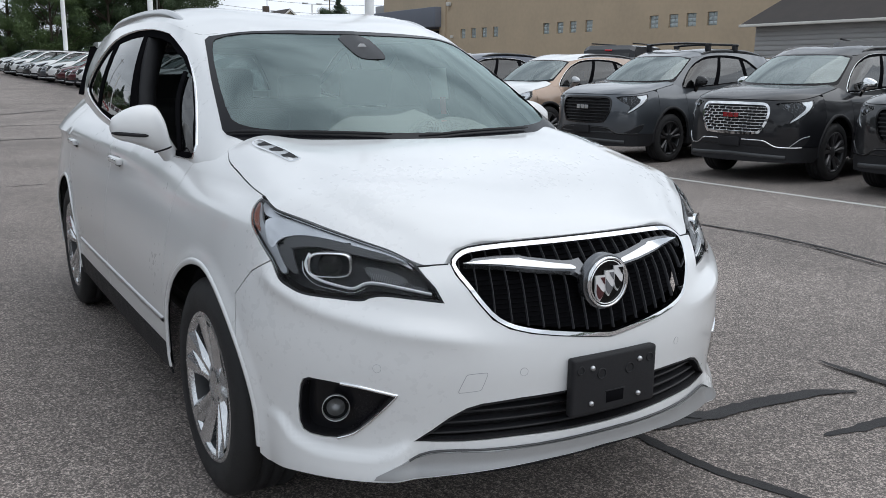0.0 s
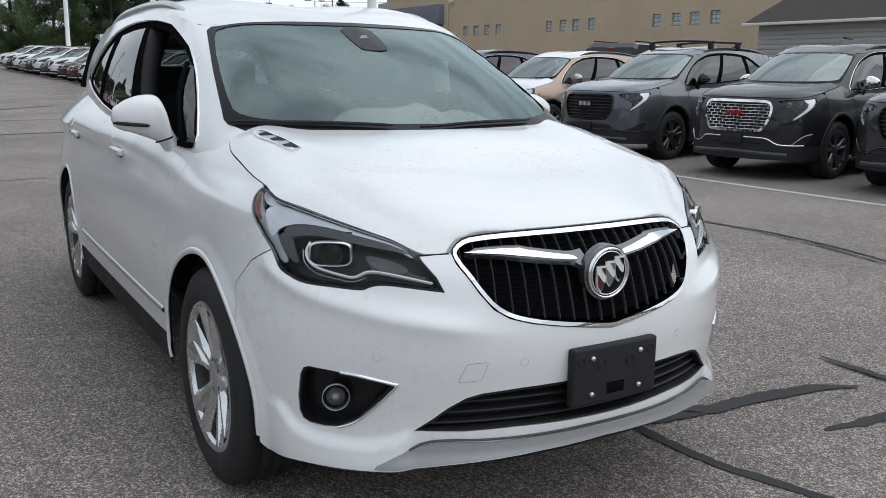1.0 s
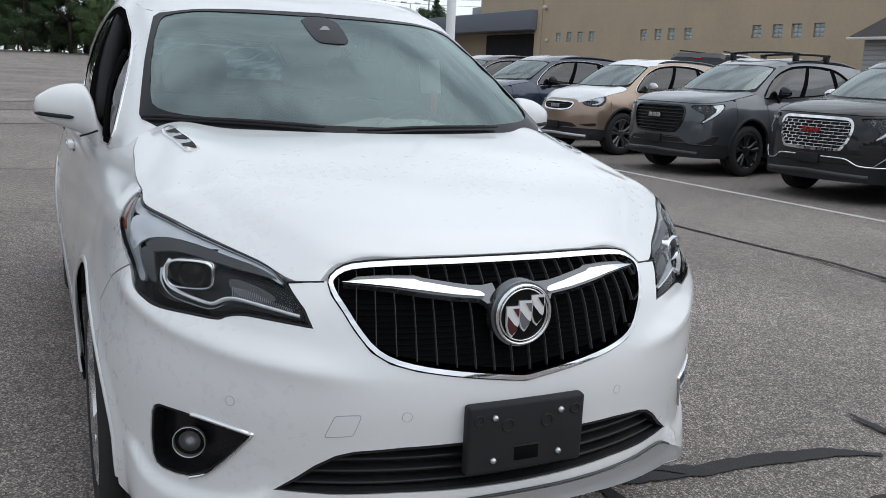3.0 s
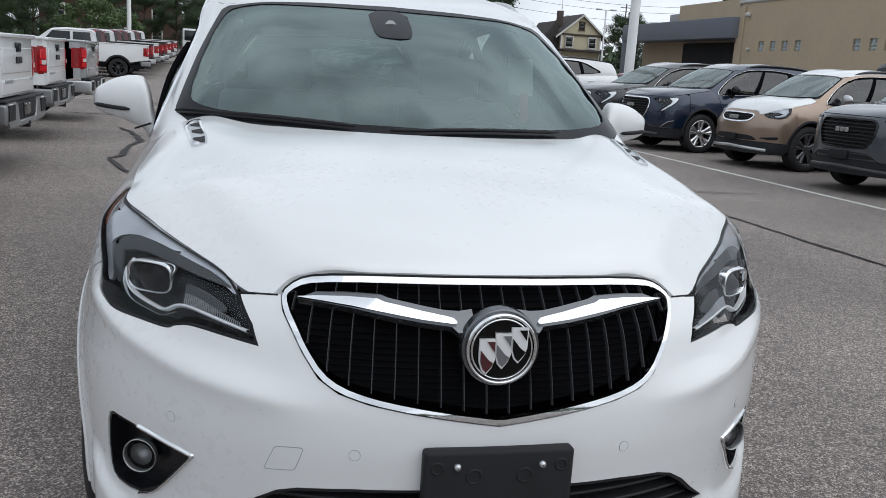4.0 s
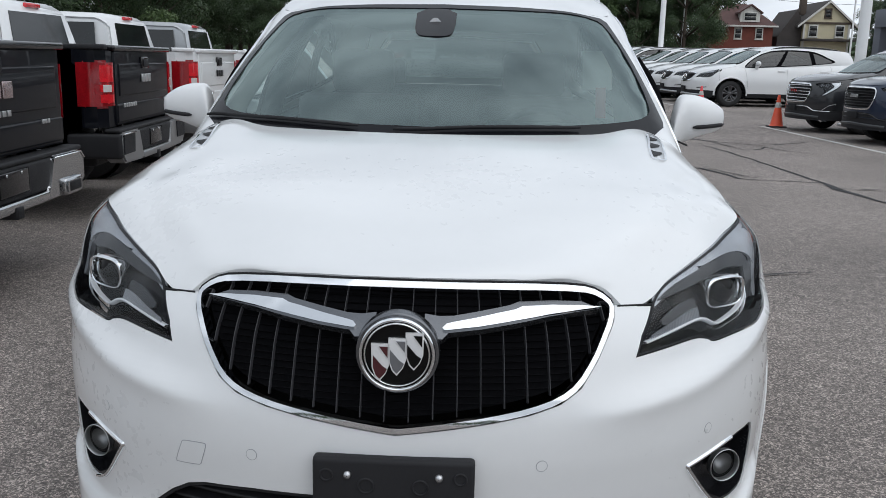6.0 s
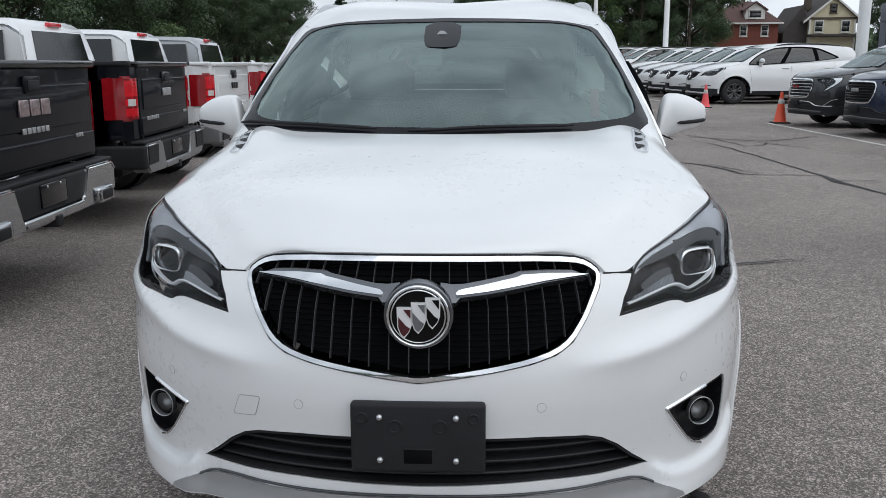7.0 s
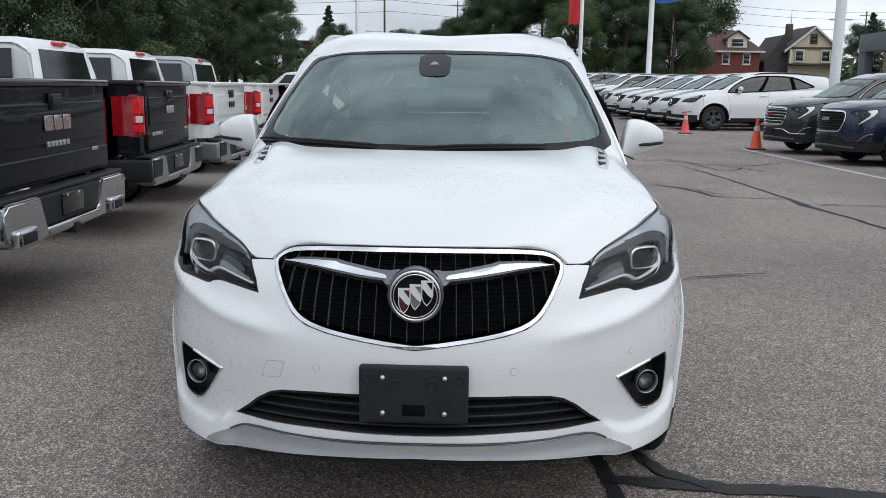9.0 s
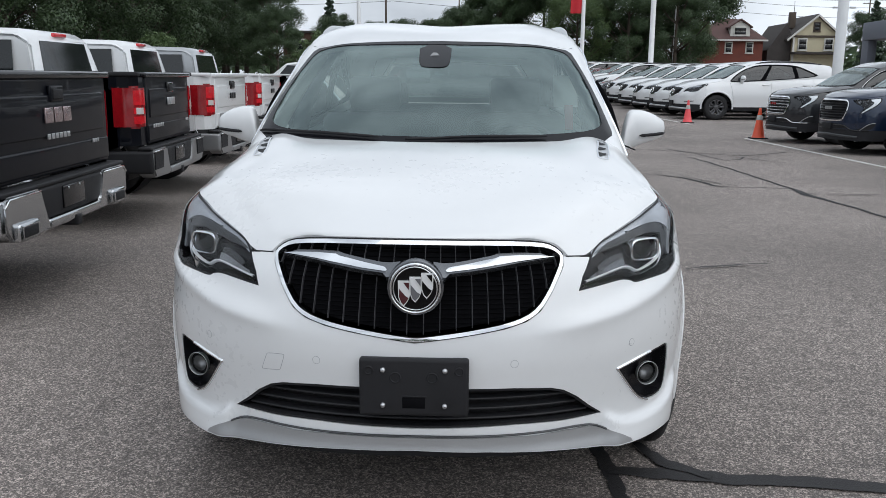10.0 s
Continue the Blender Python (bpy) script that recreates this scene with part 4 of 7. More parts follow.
        for k in range(3):
            f_ = .18 + .31 * k
            cx_, cy_ = .622 + .030 * f_, .797 + .272 * f_
            q = [hood_at(s * (cx_ + w * .025), cy_ + h * .260) for w, h in ((-.78, -.115), (-.1, -.06), (.62, .045), (.58, .10), (-.1, .075), (-.76, .125))]
            part("port_opening", sheet(pod, rounded(q if s > 0 else q[::-1], 1), step=.012, off=.0008, lip=0), PLASTIC, port, "black opening")
    for s in (1, -1):
        part("shut_line", offset_strip(SH.lower, [(s * u_, .8735 - .004 * (u_ - .49) / .09) for u_ in np.linspace(.488, .582, 8)], .004, off=.0015, thick=.003), PLASTIC, car)
    top_edge = sorted(p_ for p_ in dense(inset(GRILLE_RING, -.0022), .012) if p_[1] > .8735)
    part("shut_line", offset_strip(SH.lower, top_edge, .0036, off=.0035, thick=.004), PLASTIC, car)
    # grille
    gr_out, gr_in = GRILLE_RING, GRILLE_HOLE
    grille = part("grille_surround", sheet(SH.lower, gr_out, [gr_in], step=.010, off=.004, lip=.03, gap=.001), CHROME, car, "chrome grille surround")
    back = lambda u, z: SH.lower(u, z) + np.stack([0 * u, .050 + 0 * u, 0 * u], -1)
    part("grille_backing", sheet(back, gr_in, step=.05, lip=0), FRAME_BLACK, grille, "black mesh behind the grille bars")
    mesh_fn = lambda u, z: SH.lower(u, z) + np.stack([0 * u, .043 + 0 * u, 0 * u], -1)
    gh = np.array(gr_in)

    def span(u):
        """Lower and upper edge of the grille opening at u."""
        zs = [z0 + (z1 - z0) * (u - u0) / (u1 - u0) for (u0, z0), (u1, z1) in zip(gh, np.roll(gh, -1, 0)) if (u0 - u) * (u1 - u) <= 0 and u0 != u1]
        return (min(zs), max(zs)) if len(zs) > 1 else (1., 0.)
    for z in np.arange(.675, .91, .0125):
        us = [u for u in np.linspace(-.46, .46, 70) if span(u)[0] + .003 < z < span(u)[1] - .003]
        if len(us) > 3:
            part("mesh_bar", offset_strip(mesh_fn, [(u, z) for u in us], .003, off=0, thick=.004), FRAME_BLACK, grille)
    for u in np.arange(-.4465, .45, .047):
        lo, hi = span(u)
        lo, hi = lo + .003, hi - .004
        if hi - lo > .03 and abs(u) > .01:
            ln = [(u + .35 * u * (z - lo) * .25, z) for z in np.linspace(lo, hi, 10)]
            part("grille_bar", offset_strip(lambda a, b: SH.lower(a, b) + np.stack([0 * a, .014 + 0 * a, 0 * a], -1), ln, .0030, off=0, thick=.008), BAR_GREY, grille, "black upright grille bar, greyed for its highlight")
    wing_l = [(.446, .8735), (.40, .8775), (.33, .8800), (.262, .8790), (.245, .8745), (.215, .8705), (.16, .8620), (.110, .8555), (.096, .8530), (.088, .8475), (.091, .8445), (.10, .8445), (.167, .8500), (.241, .8590), (.321, .8670), (.384, .8710)]
    holder_l = [(.440, .8690), (.40, .8810), (.33, .8845), (.255, .8835), (.235, .8785), (.16, .8680), (.110, .8620), (.080, .8610), (.05, .8640), (.05, .83), (.088, .8290), (.10, .8380), (.167, .8435), (.241, .8525), (.321, .8620), (.384, .8665)]
    wing_z = spline([.08, .17, .25, .33, .45], [.851, .856, .866, .870, .873])

    def tilted(u, z):
        """The face of the wing bar leans back towards its top."""
        p_ = SH.lower(u, z)
        p_[..., 1] += .75 * (z - wing_z(np.abs(u))) - .004
        return p_

    def holder(u, z):
        """The dark carrier lies just behind the bright face."""
        p_ = tilted(u, z)
        p_[..., 1] += .010
        return p_
    for s in (1, -1):
        wing = part("grille_wing", sheet(tilted, wing_l if s > 0 else mirrored(wing_l), step=.006, off=.004, lip=.006), CHROME, grille, "chrome wing bar beside the badge")
        part("wing_carrier", sheet(holder, holder_l if s > 0 else mirrored(holder_l), step=.012, off=.004, lip=.016), DARK_CHROME, wing, "dark chrome carrier of the wing bar")
    # badge: ring, black field, three slanted plain shields
    by, bz = .035, .806
    badge = part("badge", lathe([(by + .03, .072), (by - .002, .0735), (by - .010, .071), (by - .007, .067), (by + .004, .066)], 48, "y", (0, 0, bz)), CHROME, car, "round chrome badge ring")
    part("badge_ring", lathe([(by - .003, .064), (by - .008, .0625), (by - .007, .0605), (by - .002, .060)], 48, "y", (0, 0, bz)), CHROME, badge)
    part("badge_field", lathe([(by - .001, .067), (by - .002, .03), (by - .002, .001)], 40, "y", (0, 0, bz)), BADGE_BLACK, badge, "gloss black badge field")
    q_ = 1.03
    for k, m_ in enumerate((SHIELD_RED, SHIELD_GREY, BADGE_BLACK)):
        x0, z0 = -.031 + .0325 * k, bz - .008 + .0115 * k
        outline = [(-.017, .030), (.017, .030), (.016, -.012), (.010, -.028), (-.001, -.042), (-.010, -.033), (-.016, -.016)]
        fields = [[(-.0135, .008), (.0035, -.012), (.0125, -.018), (.008, -.027), (-.001, -.037), (-.008, -.030), (-.0135, -.015)], [(-.002, .025), (.014, .025), (.0135, .004)]]
        shield = part("shield", prism([(x0 + q_ * a, z0 + q_ * b) for a, b in outline], .006, (0, by - .010, 0), "y"), BADGE_SILVER, badge, "bright plain shield", smooth_faces=False)
        for fl in fields:
            part("shield_field", prism([(x0 + q_ * a, z0 + q_ * b) for a, b in fl], .004, (0, by - .0125, 0), "y"), m_, shield, smooth_faces=False)
    part("badge_collar", lathe([(by + .03, .081), (by + .008, .0805), (by + .003, .079), (by + .004, .0735)], 48, "y", (0, 0, bz)), DARK_CHROME, badge, "dark chrome collar round the badge")
    # lower intake
    it = full(INTAKE)
    part("intake_rim", sheet(SH.lower, it, [inset(it, .006)], step=.02, off=-.002, lip=.05), PLASTIC, bumper)
    part("intake_backing", sheet(lambda u, z: SH.lower(u, z) + np.stack([0 * u, .07 + 0 * u, 0 * u], -1), it, step=.06, lip=0), PLASTIC, bumper, "black lower air intake")
    for z in (.416, .446, .477):
        lim = float(spline([.40, .433, .468, .494, .517], [.565, .52, .47, .42, .15])(z)) - .012
        part("intake_bar", offset_strip(lambda a, b: SH.lower(a, b) + np.stack([0 * a, .024 + 0 * a, 0 * a], -1), [(u, z) for u in np.linspace(-lim, lim, 40)], .014, off=0, thick=.02), SATIN_BLACK, bumper, "black intake bar")
    # plate bracket, rubbing plastic with four bolts
    br = thing("plate_bracket", "black plastic number plate bracket on the bumper, no plate", "plate bracket", at=STAND)
    body = part("bracket_body", box((.310, .030, .168), (0, -.006, .530), .010, 3), PLASTIC, br, "black moulded plastic")
    for x in (-.095, .095):
        for z in (.582, .478):
            part("bolt", lathe([(-.021, .0075), (-.027, .0065), (-.0285, .001)], 14, "y", (x * .92, 0, z)), SATIN, body, "bright bolt head")
    for x, z, r in ((-.128, .580, .014), (-.052, .560, .017), (.052, .560, .017), (.128, .580, .014)):
        part("bracket_boss", lathe([(-.0212, r), (-.0235, r - .001), (-.0235, r - .004), (-.0212, r - .005)], 20, "y", (x, 0, z)), PLASTIC, body)
    part("bracket_window", box((.066, .004, .034), (0, -.0200, .486), .0015, 1), FRAME_BLACK, body)
    part("window_frame", box((.072, .003, .004), (0, -.0215, .505), .001, 1), PLASTIC, body)
    # fog lamps
    for s in (1, -1):
        fo = FOG if s > 0 else mirrored(FOG)
        fog = part("fog_lamp", sheet(lambda u, z: SH.lower(u, z) + np.stack([0 * u - s * .02, .045 + 0 * u, 0 * u], -1), inset(fo, -.012), step=.03, lip=0), LAMP_BLACK, car, "black fog lamp recess")
        part("fog_wall", sheet(SH.lower, fo, [inset(fo, .006)], step=.02, off=-.003, lip=.055), LAMP_BLACK, fog)
        c = SH.lower(s * .815, .478)
        n = np.array([s * .36, -.93, 0])
        cm = Matrix.Translation(Vector(c) + Vector((-s * .018, .026, 0))) @ Matrix.Rotation(math.atan2(n[0], -n[1]), 4, "Z")
        for nm, pr, m_ in (("fog_ring", [(-.024, .0385), (-.0265, .0375), (-.024, .0362), (-.01, .0360)], SATIN), ("fog_bowl", [(-.014, .026), (.0, .022), (.010, .010), (.012, .001)], BRAKE), ("fog_glass", [(-.018, .0385), (-.022, .022), (-.023, .001)], CLEAR_LENS), ("fog_collar", [(-.010, .038), (-.012, .027), (-.016, .0255)], GLOSS_BLACK)):
            b_ = lathe(pr, 28, "y")
            b_.transform(cm)
            part(nm, b_, m_, fog)
        trim = [(.79, .5585), (.75, .555), (.70, .5475), (.645, .537), (.637, .529), (.690, .472), (.742, .424), (.77, .407), (.805, .394)]
        part("fog_trim", offset_strip(SH.lower, [(s * a, b) for a, b in [tuple(p) for p in spline(np.arange(9), trim)(np.linspace(0, 8, 50))]], .012, off=.004, thick=.010), CHROME, fog, "chrome edging of the fog lamp")
    # headlamps
    lamp = LAMP_LOW + LAMP_UP
    for s in (1, -1):
        o = lamp if s > 0 else mirrored(lamp)
        hl = part("headlamp", sheet(lambda u, z: SH.lower(u, z) + np.stack([-s * .045 * smooth(.5, 1.1, np.abs(u)), .055 + 0 * u, 0 * u], -1), o, step=.03, lip=0), LAMP_BLACK, car, "dark headlamp housing")
        part("lamp_edge", sheet(SH.lower, o, [inset(o, .004)], step=.02, off=-.003, lip=.06), LAMP_BLACK, hl, "black lamp edge")
        inn = lambda u, z: SH.lower(u, z) + np.stack([-s * .012 * smooth(.5, 1.1, np.abs(u)), .017 + 0 * u, 0 * u], -1)
        flip = (lambda p: p) if s > 0 else mirrored
        part("upper_shroud", sheet(inn, flip(rounded([(.57, .853), (.63, .886), (.70, .907), (.80, .931), (.90, .951), (1.0, .971), (1.10, .992), (1.20, 1.013), (1.17, .990), (1.11, .972), (1.0, .962), (.85, .940), (.75, .913), (.66, .884)], 1)), step=.02, off=.001, lip=.006), LAMP_GUIDE, hl, "silvery lamp shroud")
        part("light_guide", sheet(inn, flip(rounded([(1.11, .968), (1.06, .971), (.98, .963), (.85, .944), (.79, .931), (.79, .913), (.90, .929), (.98, .932), (1.030, .922), (1.043, .892), (1.068, .905), (1.09, .940)], 1)), step=.015, off=.004, lip=.006), LAMP_GUIDE, hl, "pale light guide")
        part("guide_tail", sheet(inn, flip([(.800, .936), (.72, .920), (.65, .902), (.60, .884), (.588, .869), (.68, .892), (.796, .912)]), step=.015, off=.0035, lip=.006), REFLECTOR, hl, "greyer inner end of the light guide")
        part("lower_shroud", sheet(inn, flip(rounded([(1.025, .920), (.97, .934), (.87, .924), (.77, .910), (.68, .892), (.585, .866), (.66, .876), (.74, .885), (.83, .900), (.92, .908), (1.0, .896)], 1)), step=.015, off=.002, lip=.006), DARK_GREY, hl, "dark lamp shroud")
        part("side_shroud", sheet(inn, flip(rounded([(1.03, .908), (.985, .903), (.962, .87), (.936, .832), (.966, .838), (1.006, .870)], 1)), step=.015, off=.002, lip=.006), DARK_GREY, hl)
        part("outer_shroud", sheet(inn, flip(rounded([(1.206, 1.004), (1.17, .990), (1.105, .955), (1.055, .925), (1.035, .905), (1.010, .874), (.972, .836), (.990, .830), (1.036, .868), (1.070, .892), (1.128, .932), (1.200, .980)], 1)), step=.015, off=.003, lip=.008), LAMP_GREY, hl, "silver outer shroud")
        part("amber_reflector", sheet(inn, flip(rounded([(1.206, 1.000), (1.190, .997), (1.130, .957), (1.105, .935), (1.122, .936), (1.190, .978)], 1)), step=.015, off=.0055, lip=.006), AMBER, hl, "amber side reflector")
        part("lower_guide", offset_strip(inn, [(s * a, b) for a, b in run([(.917, .888), (.920, .862), (.900, .838), (.865, .824), (.80, .812), (.76, .809), (.727, .822), (.688, .823), (.606, .812), (.530, .799)], 60)], .0075, off=.010, thick=.010), LIGHT_GUIDE, hl, "bright lower light line")
        part("chrome_line", offset_strip(inn, [(s * a, b) for a, b in run([(.932, .868), (.918, .838), (.875, .812), (.80, .800), (.76, .797), (.725, .809)], 40)], .003, off=.008, thick=.006), CHROME, hl, "thin chrome line")
        for k in range(30):
            u0 = .545 + .0056 * k
            zl = float(spline([.53, .606, .688, .73], [.800, .813, .824, .823])(u0))
            part("lamp_rib", offset_strip(inn, [(s * u0, zl), (s * (u0 + .008), zl + .010 + .0004 * k)], .0010, off=.010, thick=.003), REFLECTOR, hl)
        part("indicator_bowl", sheet(inn, flip(rounded([(.744, .867), (.691, .862), (.637, .850), (.590, .832), (.635, .822), (.697, .832), (.730, .846)], 1)), step=.015, off=-.006, lip=.004), DARK_GREY, hl, "dull inner reflector")
        c = SH.lower(s * .842, .864)
        cm = Matrix.Translation(Vector(c) + Vector((-s * .014, .030, 0))) @ Matrix.Rotation(s * .60, 4, "Z")
        sq = [(math.copysign(abs(math.cos(a)) ** .55, math.cos(a)), math.copysign(abs(math.sin(a)) ** .55, math.sin(a))) for a in np.linspace(0, 2 * math.pi, 28, endpoint=False)]

        def frame_ring(r0, r1, y0, y1):
            b_ = bmesh.new()
            ra = [[b_.verts.new((px * r * 1.42, yy, pz * r * .80)) for px, pz in sq] for r, yy in ((r0, y1), (r0, y0), ((r0 + r1) / 2, y0 - .004), (r1, y0), (r1, y1))]
            for p_, q_ in zip(ra, ra[1:]):
                for i in range(28):
                    b_.faces.new((p_[i], p_[(i + 1) % 28], q_[(i + 1) % 28], q_[i]))
            b_.transform(cm)
            return b_
        part("projector_bezel", frame_ring(.0435, .0375, -.020, .02), CHROME, hl, "chrome projector surround")
        b_ = lathe([(-.012, .034), (-.022, .026), (-.028, .012), (-.029, .001)], 28, "y")
        b_.transform(cm)
        part("projector_lens", b_, BADGE_BLACK, hl, "dark projector lens")
        lens = part("lamp_lens", sheet(SH.lower, inset(o, .004), step=.02, off=.0015, lip=.004), CLEAR_LENS, hl, "clear lamp lens")
        lens.visible_shadow = False
    build_cabin(car)
    for x, s in ((.777, 1), (-.777, -1)):
        for y in (.95, 3.70):
            wheel(car, x, y, s)
    bm = box((1.1, 3.6, .10), (0, 2.35, .29), .02)
    part("underbody", bm, PLASTIC, car, "dark underbody")
    return car


def build_cabin(car, fine=True, paint=None, bright=False):
    """Pillars, roof, glass, mirrors, wipers, seats."""
    paint = paint or WHITE
    ASP = .55
    W = SH.window
    ws_h = [(0, -.13), (.3, -.13), (.50, -.10), (.60, -.05), (.640, .0), (.658, .02), (.668, .06), (.670, .5), (.662, .93), (.64, .975), (.3, .985), (0, .985)]
    ws = full(ws_h)
    dlo = rounded([(.815, .005), (.768, .28), (.756, .58), (.800, .81), (.98, .915), (1.26, .925), (1.7, .935), (2.3, .915), (2.75, .87), (2.98, .76), (3.22, .52), (3.45, .27), (3.40, .17), (3.1, .11), (2.5, .065), (1.7, .030), (1.0, .0)], 1)
    rear_w = [(4.12, .15), (4.8, .12), (5.48, .15), (5.45, .85), (4.8, .9), (4.15, .85)]

    def W2(q, v):
        p = W(np.where(q > 4.8, 9.6 - q, q), v)
        p[..., 0] = np.where(q > 4.8, -np.abs(p[..., 0]), p[..., 0])
        return p

    def W3(q, v):
        return W2(np.abs(q), v) if np.all(q >= 0) else W(q, v)
    step = .04 if fine else .09
    pil = part("pillar_frame", sheet(W, full([(0, -.20), (.35, -.20), (.62, -.20), (.69, -.15), (.80, -.06), (.95, -.05)] + [(q, -.10) for q in (1.1, 1.3, 1.6, 2.2, 2.8, 3.4, 3.9, 4.15)] + [(4.15, 1), (3.8, 1), (3.3, 1), (2.6, 1), (1.6, 1), (1.2, 1), (1.0, 1), (.8, 1), (.66, 1), (.35, 1), (0, 1)]),
                                     [ws, dlo, mirrored(dlo)], step=step, lip=.03, aspect=ASP), paint, car, "painted pillars and cant rail")
    part("rear_frame", sheet(W2, [(4.15, 0), (4.8, 0), (5.45, 0), (5.45, 1), (4.8, 1), (4.15, 1)], [rear_w], step=.1, lip=.02, aspect=ASP), paint, pil)
    frit = full([(0, .052), (.30, .052), (.54, .058), (.612, .078), (.642, .15), (.648, .60), (.636, .88), (.612, .945), (.50, .955), (.3, .945), (0, .938)])
    part("screen_border", sheet(W, ws, [rounded(frit, 1)], step=step, off=.0012, lip=.003, aspect=ASP), SCREEN_PRINT, car, "black printed windscreen border")
    g = part("windscreen", sheet(W, inset(ws, .003), step=.06, off=-.001, lip=.004, aspect=ASP), SCREEN_GLASS if fine else SUV_GLASS, car, "clear windscreen reflecting clouds")
    g.visible_shadow = False
    g = part("rear_window", sheet(W2, rear_w, step=.1, off=-.002, lip=.004, aspect=ASP), SIDE_GLASS, car)
    g.visible_shadow = False
    panes = [[(.850, .040), (.795, .30), (.780, .58), (.840, .765), (1.04, .845), (1.29, .865), (1.78, .875), (1.75, .075), (1.10, .055)],
             [(1.88, .08), (1.90, .875), (2.3, .85), (2.66, .81), (2.76, .115), (2.5, .11)],
             [(2.87, .125), (2.79, .78), (2.94, .70), (3.17, .48), (3.37, .27), (3.33, .20), (3.1, .15)]]
    for s in (1, -1):
        d = dlo if s > 0 else mirrored(dlo)
        fr = part("window_frame", sheet(W, inset(d, .002), [p if s > 0 else mirrored(p) for p in panes], step=.05, off=-.006, lip=.012, aspect=ASP), FRAME_BLACK, car, "black window frame")
        part("window_trim", offset_strip(W, list(d) + [d[0]], .014, off=.004, thick=.006), CHROME if fine or bright else GLOSS_BLACK, fr, "thin chrome window edging")
        for k, p in enumerate(panes):
            if fine and s < 0 and k == 0:
                continue
            g = part("side_window", sheet(W, p if s > 0 else mirrored(p), step=.08, off=-.009, lip=.003, aspect=ASP), SIDE_GLASS, fr, "dark tinted side window")
            g.visible_shadow = False
    # roof
    bm = bmesh.new()
    rows = []
    nx, ny = (24, 30) if fine else (10, 12)
    qs = np.linspace(1.0, 4.15, ny)
    xs = np.linspace(-1, 1, nx)
    half_edge = [SH.top(q) for q in np.r_[np.linspace(.02, .98, 10), qs]]
    for t in np.linspace(0, 1, ny):
        # stations from the windscreen's upper edge to the tail
        row = []
        for x in xs:
            a = abs(x)
            fr_ = SH.top(a * .8)
            ed = SH.top(.8 + t * 3.35)
            bk = SH.top(4.8 - a * .65)
            p = (1 - t) * fr_ + t * bk + (1 - a) * (np.array([0, 1.735 + t * 2.645, 1.553 - .008 * t])) + a * ed
            p = p - ((1 - a) * ((1 - t) * SH.top(0.) + t * SH.top(4.8)) + a * ((1 - t) * SH.top(.8) + t * SH.top(4.15)))
            z = p[2] + .105 * math.sin(math.pi * min(1, t * 1.0) ** .72) * (1 - a ** 5)
            row.append(bm.verts.new((math.copysign(p[0], x), p[1], z)))
        rows.append(row)
    for r, q in zip(rows, rows[1:]):
        for i in range(nx - 1):
            bm.faces.new((r[i], r[i + 1], q[i + 1], q[i]))
    roof = part("roof", bm, paint, car, "painted roof panel")
    for s in (1, -1):
        rl = []
        for t in np.linspace(0, 1, 24):
            e_ = SH.top(.98 + t * 2.75)
            rl.append((s * (e_[0] - .045), e_[1], e_[2] + .004 + (.030 if fine else .034) * min(1, 4 * t, 4 * (1 - t)) ** .6))
        bm = tube(rl, [.014 + .010 * min(1, 6 * t, 6 * (1 - t)) for t in np.linspace(0, 1, 24)], 10)
        part("roof_rail", bm, SATIN if fine else GLOSS_BLACK, car, "satin silver roof rail")
    # mirrors
    inn = .024 if fine else 0
    for s in (1, -1):
        bm = bmesh.new()
        rings = []
        st = spline([0, .03, .10, .25, .45, .62, .76, .88, 1.0], [(1.038, 1.170, .004, .010, .006), (1.032, 1.170, .028, .030, .020), (1.008, 1.168, .050, .044, .034), (.970, 1.168, .071, .056, .050), (.912, 1.166, .086, .076, .060),
                                                                 (.872, 1.154, .090, .084, .060), (.851, 1.118, .080, .082, .054), (.838, 1.076, .060, .064, .046), (.812, 1.042, .045, .048, .044)])
        for t in np.linspace(0, 1, 26):
            x, zc, up, dn, hy = st(t)
            ring = []
            for a_ in np.linspace(0, 2 * math.pi, 28, endpoint=False):
                cy, cz = math.copysign(abs(math.cos(a_)) ** .7, math.cos(a_)), math.copysign(abs(math.sin(a_)) ** .8, math.sin(a_))
                ring.append(bm.verts.new((s * (x - inn), 1.645 - (.045 if fine else 0) * float(smooth(.5, .95, t)) + hy * cy * (1.15 if cy < 0 else .7), zc + (up if cz > 0 else dn) * cz)))
            rings.append(ring)
        for r_, q_ in zip(rings, rings[1:]):
            for i in range(28):
                bm.faces.new((r_[i], r_[(i + 1) % 28], q_[(i + 1) % 28], q_[i]))
        bm.faces.new(rings[0])
        bmesh.ops.recalc_face_normals(bm, faces=bm.faces)
        m = part("door_mirror", bm, paint if fine or paint is WHITE else SATIN if paint is TAN_PAINT else CHROME if bright and paint is BLACK_PAINT else GLOSS_BLACK, car, "door mirror on a short arm")
        bm = tube([(s * (.915 - inn + .118 * t), 1.575 + .055 * t ** 3, 1.140 + .010 * t) for t in np.linspace(.0, 1, 10)], [.003] + [.0075] * 8 + [.004], 6)
        part("mirror_gap", bm, PLASTIC, m, "black slot in the mirror housing")
        if fine:
            part("mirror_seam", tube([(s * (.897 - inn - .055 * t), 1.572 - .034 * math.sin(2.0 * t), 1.078 + .022 * t) for t in np.linspace(0, 1, 8)], .0035, 5), PLASTIC, m, "dark seam above the mirror foot")
        part("mirror_glass", box((.13, .004, .09), (s * (.93 - inn), 1.672, 1.175), .002, 1), CHROME, m)
